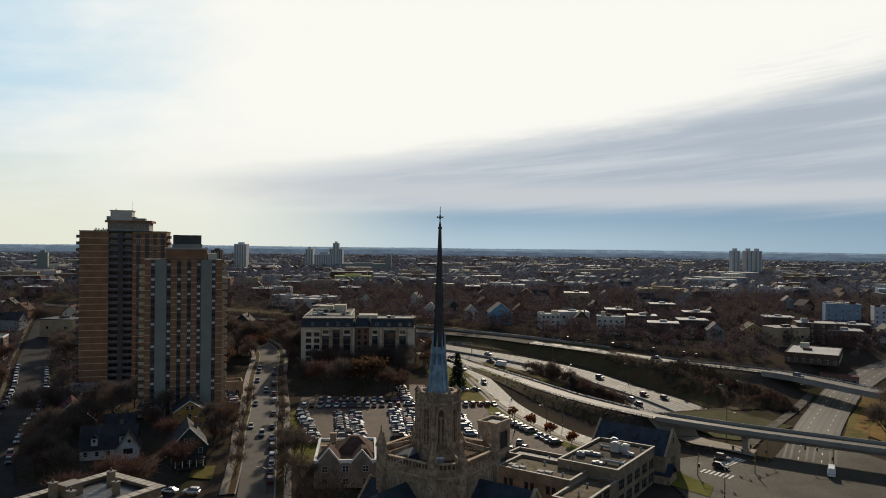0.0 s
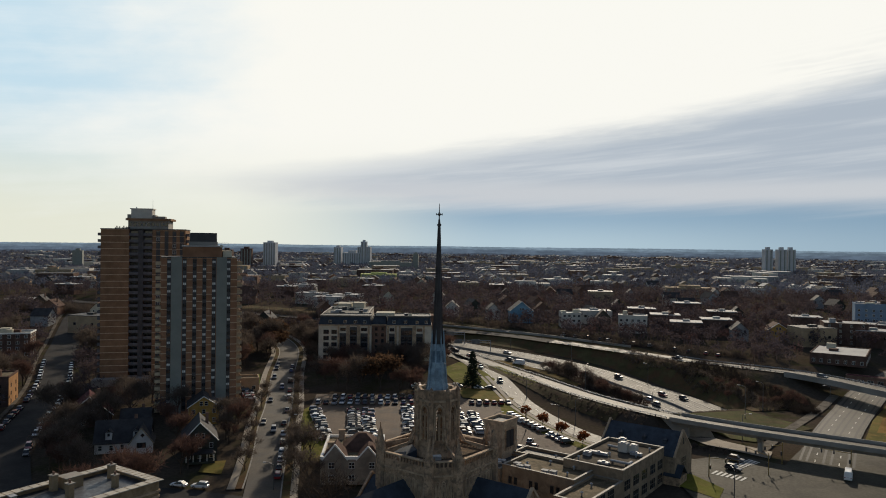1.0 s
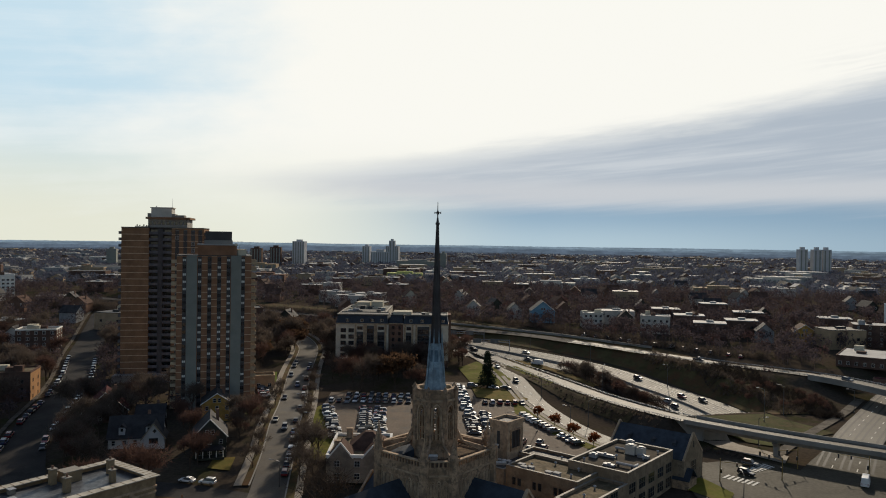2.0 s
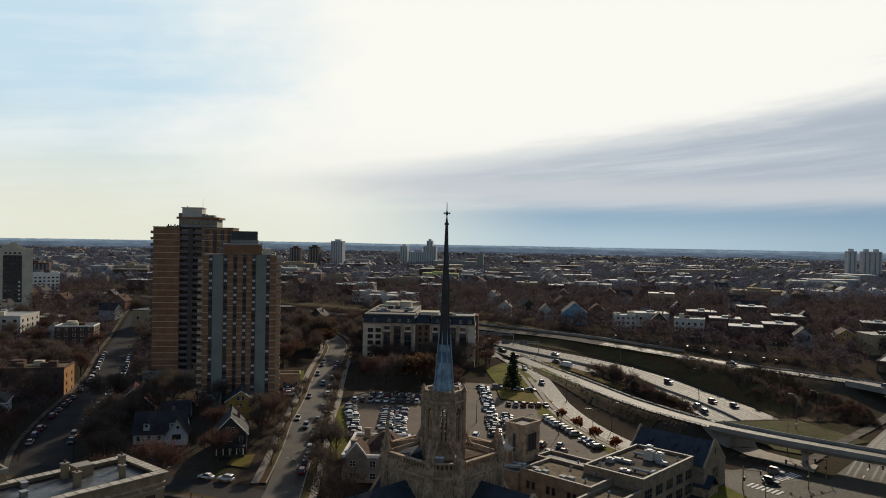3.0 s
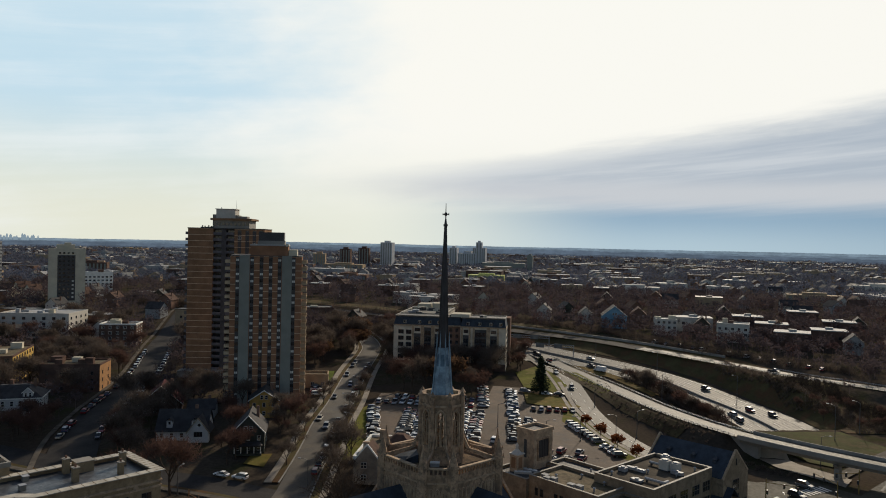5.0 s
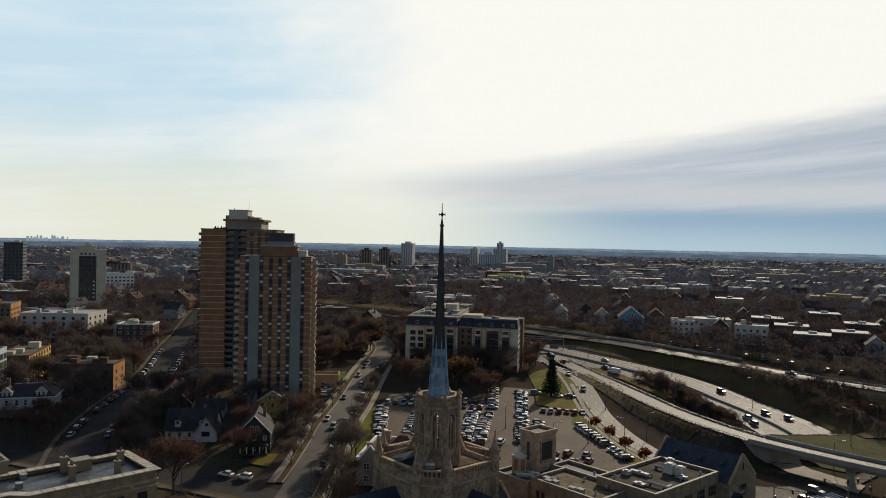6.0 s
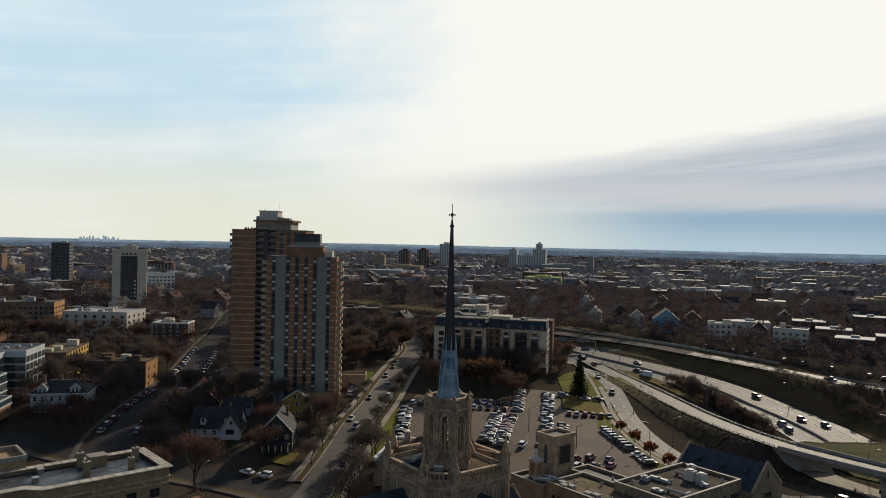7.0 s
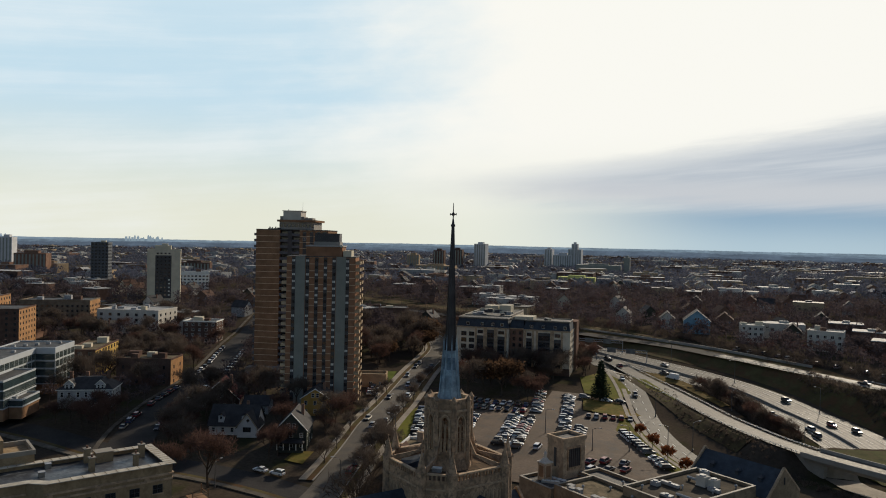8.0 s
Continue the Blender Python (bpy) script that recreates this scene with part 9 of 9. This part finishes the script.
def ridge(r, z, rough, colour, name, label, seed):
    """A far wooded rise, too distant to shift: a low band whose top is uneven with trees."""
    rng = np.random.RandomState(seed)
    n = 900
    az = np.radians(np.linspace(-70, 60, n))
    t = np.cumsum(rng.normal(size=n)) * 0.12
    t -= np.linspace(t[0], t[-1], n)
    top = z + np.clip(t, -1.5, 2.0) * rough + rng.rand(n) * rough * 0.8
    bm = BM()
    rows = [[bm.verts.new((rr * math.sin(a), rr * math.cos(a), zz)) for a, zz in zip(az, zs)] for rr, zs in ((r - 120, np.full(n, 6.0)), (r, top), (r + 30, np.full(n, 6.0)))]
    for a, b in zip(rows[:-1], rows[1:]):
        for j in range(n - 1):
            bm.faces.new((a[j], a[j + 1], b[j + 1], b[j]))
    bmesh.ops.recalc_face_normals(bm, faces=bm.faces[:])
    m = bpy.data.materials.new(name)
    m.use_nodes = True
    q = Nodes(m.node_tree)
    b = m.node_tree.nodes["Principled BSDF"]
    co = q.put("ShaderNodeTexCoord").outputs["Object"]
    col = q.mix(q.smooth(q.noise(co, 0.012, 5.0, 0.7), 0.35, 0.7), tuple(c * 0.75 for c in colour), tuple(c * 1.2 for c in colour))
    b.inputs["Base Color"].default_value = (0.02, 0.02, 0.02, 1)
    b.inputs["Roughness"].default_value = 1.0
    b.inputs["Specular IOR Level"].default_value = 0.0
    # emission stands for haze in the air; the rise is no lamp
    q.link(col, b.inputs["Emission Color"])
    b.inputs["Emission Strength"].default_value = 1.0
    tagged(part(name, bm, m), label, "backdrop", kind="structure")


# glow colours step paler and bluer outwards to imitate haze
ridge(2750, 27.5, 3.0, (0.062, 0.085, 0.12), "backdrop_near_rise", "distant wooded rise with haze put in as faint glow", 1)
ridge(3400, 33.0, 3.0, (0.088, 0.122, 0.168), "backdrop_middle_rise", "distant wooded rise with blue-grey haze glow", 2)
ridge(4100, 38.5, 2.5, (0.118, 0.164, 0.214), "backdrop_far_rise", "rise near the horizon with paler haze glow", 3)
ridge(4780, 44.5, 2.0, (0.175, 0.24, 0.3), "backdrop_horizon", "land along the horizon with palest haze glow", 4)



def distant_skyline():
    """A far downtown on the horizon, a few hundred metres of small blocks."""
    rng = random.Random(14)
    m = bpy.data.materials.new("haze_glow_blocks")
    m.use_nodes = True
    b = m.node_tree.nodes["Principled BSDF"]
    b.inputs["Base Color"].default_value = (0.02, 0.02, 0.02, 1)
    b.inputs["Specular IOR Level"].default_value = 0.0
    # blue-grey emission replaces the haze over these unlit blocks
    b.inputs["Emission Color"].default_value = (0.22, 0.29, 0.345, 1)
    b.inputs["Emission Strength"].default_value = 1.0
    for n, az0, az1, lo, hi in ((13, -43.5, -41.0, 48, 62), (4, -51.6, -50.6, 50, 57)):
        for i in range(n):
            a = radians(az0 + (az1 - az0) * (i + rng.uniform(0.1, 0.9)) / n)
            w, top = rng.uniform(3.5, 8), rng.uniform(lo, hi)
            x, y = 4600 * math.sin(a), 4600 * math.cos(a)
            bm = BM()
            box(bm, -w, -w, 0, w, w, top - 20)
            if rng.random() < 0.5:
                box(bm, -w * 0.5, -w * 0.5, top - 20, w * 0.5, w * 0.5, top - 14)
            ob = part("backdrop_block", bm, m)
            ob.matrix_basis = pose(x, y, 20, 0, 0, math.degrees(-a))
            tagged(ob, "office block far on the horizon with haze as blue-grey glow", "backdrop", kind="structure")


distant_skyline()
# towers on the skyline
PALE_TOWER = material("pale_tower_concrete", (0.5, 0.5, 0.5), 0.8, vary=0.1, scale=0.1)


def skyline_tower(name, x, y, w, d, top, mat, label, rz=0, fh=3.2, col=4.0, cap=3.0):
    g = float(base_z(x, y))
    t = thing(name, x, y, g - 0.5, rz, label, "tower")
    H = top - g + 0.5
    bm = BM()
    box(bm, -w / 2, -d / 2, 0, w / 2, d / 2, H)
    part("wall", bm, mat, t)
    n = max(2, int(w / col))
    for i in range(n):
        bm = BM()
        u = -w / 2 + w * (i + 0.5) / n
        box(bm, u - col * 0.22, -d / 2 - 0.08, 3, u + col * 0.22, -d / 2 + 0.02, H - 1.5)
        part("window_strip", bm, GREY_PANEL, t)
    bm = BM()
    box(bm, -w * 0.22, -d * 0.25, H, w * 0.22, d * 0.25, H + cap)
    part("plant_house", bm, mat, t)
    return t


skyline_tower("pale_tower", -346, 1259, 21, 18, 65.5, PALE_TOWER, "pale slab tower on the skyline")
skyline_tower("brick_tower", -401, 1196, 18, 18, 53, BRICK_DARK, "dark brick tower on the skyline", 10)
skyline_tower("brick_tower", -371, 1205, 18, 18, 55, BRICK_DARK, "dark brick tower on the skyline", 10)
skyline_tower("stepped_tower", -199, 1366, 11, 11, 69, PALE_TOWER, "stepped pale landmark tower far off")
skyline_tower("stepped_tower", -199, 1372, 24, 20, 59, PALE_TOWER, "stepped pale landmark tower far off")
skyline_tower("warehouse", -222, 1376, 34, 30, 48, PALE_TOWER, "long pale warehouse block far off", cap=4)
skyline_tower("warehouse", -252, 1390, 14, 20, 58, PALE_TOWER, "pale block far off")
for dx in (-19, 2.5, 19):
    skyline_tower("triple_tower", 528 + dx, 1275 + abs(dx) * 0.2, 13.5, 14, 64, PALE_TOWER, "one of three pale towers standing together", 0, 3.2, 5.0, 4.0)
skyline_tower("office_block", -560, 760, 40, 18, 36, BRICK_DARK, "dark office block in the middle distance", 28, cap=2)
skyline_tower("slab_block", -850, 736, 17, 16, 62, PALE_TOWER, "pale tower in the middle distance", 28)
skyline_tower("slab_block", -715, 661, 36, 16, 44, BRICK_RED, "red brick block in the middle distance", 28)
skyline_tower("slab_block", -600, 1100, 14, 14, 50, GREY_PANEL, "grey tower in the middle distance", 20)
skyline_tower("slab_block", -480, 1000, 24, 16, 46, BRICK_TAN, "tan tower in the middle distance", 20)
skyline_tower("slab_block", -430, 1150, 20, 16, 45, BRICK_BUFF, "buff block in the middle distance", 15)
skyline_tower("slab_block", -95, 1280, 10, 10, 48, GREY_PANEL, "grey tower in the middle distance")
skyline_tower("long_block", -130, 1200, 70, 22, 36, GREY_PANEL, "long grey block in the middle distance", 5, col=6, cap=2)
skyline_tower("long_block", -110, 900, 44, 20, 29, material("lime_render", (0.5, 0.5, 0.18), 0.8), "lime-coloured school block in the distance", 5, col=6, cap=2)
skyline_tower("long_block", -350, 1050, 60, 24, 32, BRICK_BUFF, "long buff block in the distance", 8, col=6, cap=2)
skyline_tower("long_block", -260, 820, 46, 20, 28, BRICK_RED, "long brick block in the distance", 8, col=6, cap=2)
skyline_tower("long_block", 60, 760, 50, 22, 28, PLASTER, "long white block in the distance", -5, col=6, cap=2)
skyline_tower("long_block", 210, 700, 44, 20, 29, BRICK_BUFF, "long buff block in the distance", -12, col=6, cap=2)
skyline_tower("long_block", 330, 900, 56, 22, 30, PLASTER, "long white block in the distance", -12, col=6, cap=2)
skyline_tower("long_block", 420, 660, 50, 26, 33, material("blue_grey_panel", (0.25, 0.3, 0.36), 0.6), "blue-grey block in the distance", -24, col=4, cap=2)
# ---------- street furniture ----------
POLE = material("pole_steel", (0.12, 0.115, 0.11), 0.5, 0.5, vary=0.15)


def street_lamp(x, y, h=9.0, reach=2.2, rz=0.0, z=None, label="tall steel street lamp with a curved arm"):
    g = land1(x, y) if z is None else z
    l = thing("street_lamp", x, y, g, rz, label, "street lamp", "street lamps")
    bm = BM()
    tube(bm, (0, 0, 0), (0, 0, h), 0.14, 0.09, 7)
    tube(bm, (0, 0, 0), (0, 0, 0.7), 0.24, 0.2, 8)
    part("pole", bm, POLE, l)
    bm = BM()
    tube(bm, (0, 0, h - 0.1), (reach * 0.5, 0, h + 0.35), 0.07, n=5)
    tube(bm, (reach * 0.5, 0, h + 0.35), (reach, 0, h + 0.45), 0.07, 0.06, 5)
    part("arm", bm, POLE, l)
    bm = BM()
    box(bm, reach - 0.1, -0.18, h + 0.34, reach + 0.75, 0.18, h + 0.54)
    part("lamp_head", bm, STEEL, l)
    return l


for x, y, h, rz in ((29.0, 302, 9, 0), (43.5, 262.5, 9, 40), (25.2, 250.5, 8, 200), (36.5, 253.0, 9, 200), (55.8, 321, 10, 60), (79, 297, 10, 60), (110, 282, 12, 150), (122, 296, 11, 130), (150, 300, 9, 180), (58, 384, 10, 210), (90, 352, 10, 210), (28, 412, 10, 210), (-46.5, 196, 7, 180), (-77, 181.5, 7, 90), (-48, 236, 7, 180), (-57.5, 260, 7, 180), (96, 246, 9, 0), (73.5, 189, 8, 90), (-64, 290, 7, 180), (-3, 258, 8, 0), (14.5, 246, 7, 0)):
    street_lamp(x, y, h, 2.2, rz)


def gantry(x0, y0, x1, y1, h, label):
    g = float(freeway_z(y0)) if y0 > 300 else land1(x0, y0)
    t = thing("sign_gantry", x0, y0, g, math.degrees(math.atan2(y1 - y0, x1 - x0)), label, "sign gantry")
    L = math.hypot(x1 - x0, y1 - y0)
    for x in (0, L):
        bm = BM()
        tube(bm, (x, 0, -0.5), (x, 0, h), 0.22, 0.18, 7)
        part("post", bm, STEEL, t)
    bm = BM()
    for zz in (h - 0.1, h - 1.3):
        for yy in (-0.4, 0.4):
            tube(bm, (0, yy, zz), (L, yy, zz), 0.09, n=5)
    for i in range(int(L / 1.4)):
        a = i * 1.4
        tube(bm, (a, -0.4, h - 0.1), (a + 1.4, -0.4, h - 1.3), 0.05, n=4)
    part("truss", bm, STEEL, t)
    for a in (L * 0.3, L * 0.68):
        bm = BM()
        box(bm, a - 2.2, -0.62, h - 2.0, a + 2.2, -0.54, h + 0.5)
        part("sign_panel", bm, material("sign_back", (0.16, 0.165, 0.16), 0.6), t, "grey back of a road sign panel")


gantry(-9, 405, 16.5, 404.5, 6.6, "steel sign gantry spanning the freeway lanes")
gantry(-24, 425, 2, 424, 6.6, "steel sign gantry spanning the freeway lanes")


def signal(x, y, rz, arm=8.0, label="traffic signal on a yellow-brown mast arm"):
    g = land1(x, y)
    t = thing("traffic_signal", x, y, g, rz, label, "traffic signal", "signals at the junction")
    mast = material("ochre_mast", (0.25, 0.17, 0.06), 0.6)
    bm = BM()
    tube(bm, (0, 0, 0), (0, 0, 6.5), 0.16, 0.12, 7)
    part("mast", bm, mast, t)
    bm = BM()
    tube(bm, (0, 0, 5.6), (arm, 0, 6.2), 0.1, 0.06, 6)
    part("mast_arm", bm, mast, t)
    for u in (arm * 0.55, arm * 0.95, 0.35):
        zz = 5.0 if u > 1 else 2.6
        bm = BM()
        box(bm, u - 0.2, -0.18, zz, u + 0.2, 0.18, zz + 1.1)
        hd = part("signal_head", bm, DARK_PANEL, t)
        for k, c in enumerate(((0.05, 0.12, 0.05), (0.2, 0.12, 0.02), (0.2, 0.02, 0.02))):
            bm = BM()
            tube(bm, (u, -0.18, zz + 0.2 + k * 0.35), (u, -0.28, zz + 0.2 + k * 0.35), 0.12, n=8)
            part("lens", bm, material("signal_lens_%d" % k, c, 0.3), hd)


signal(73.0, 207.5, -30)
signal(90.5, 210.5, 120)
signal(99.0, 222.0, -150)
signal(115.5, 215.0, 160)


def retaining_wall():
    """Pale noise wall above the far roadway."""
    pts = [(-60, 488), (6, 457), (42, 437.5), (60, 424), (78, 410), (92, 400)]
    strip("noise_wall", pts, -0.3, 0.3, CONCRETE, "streaked concrete retaining wall above the far roadway", 1.2, thick=2.4, across=1, category="wall", z=lambda x, y: FARZ(x, y) + 0.6)


retaining_wall()
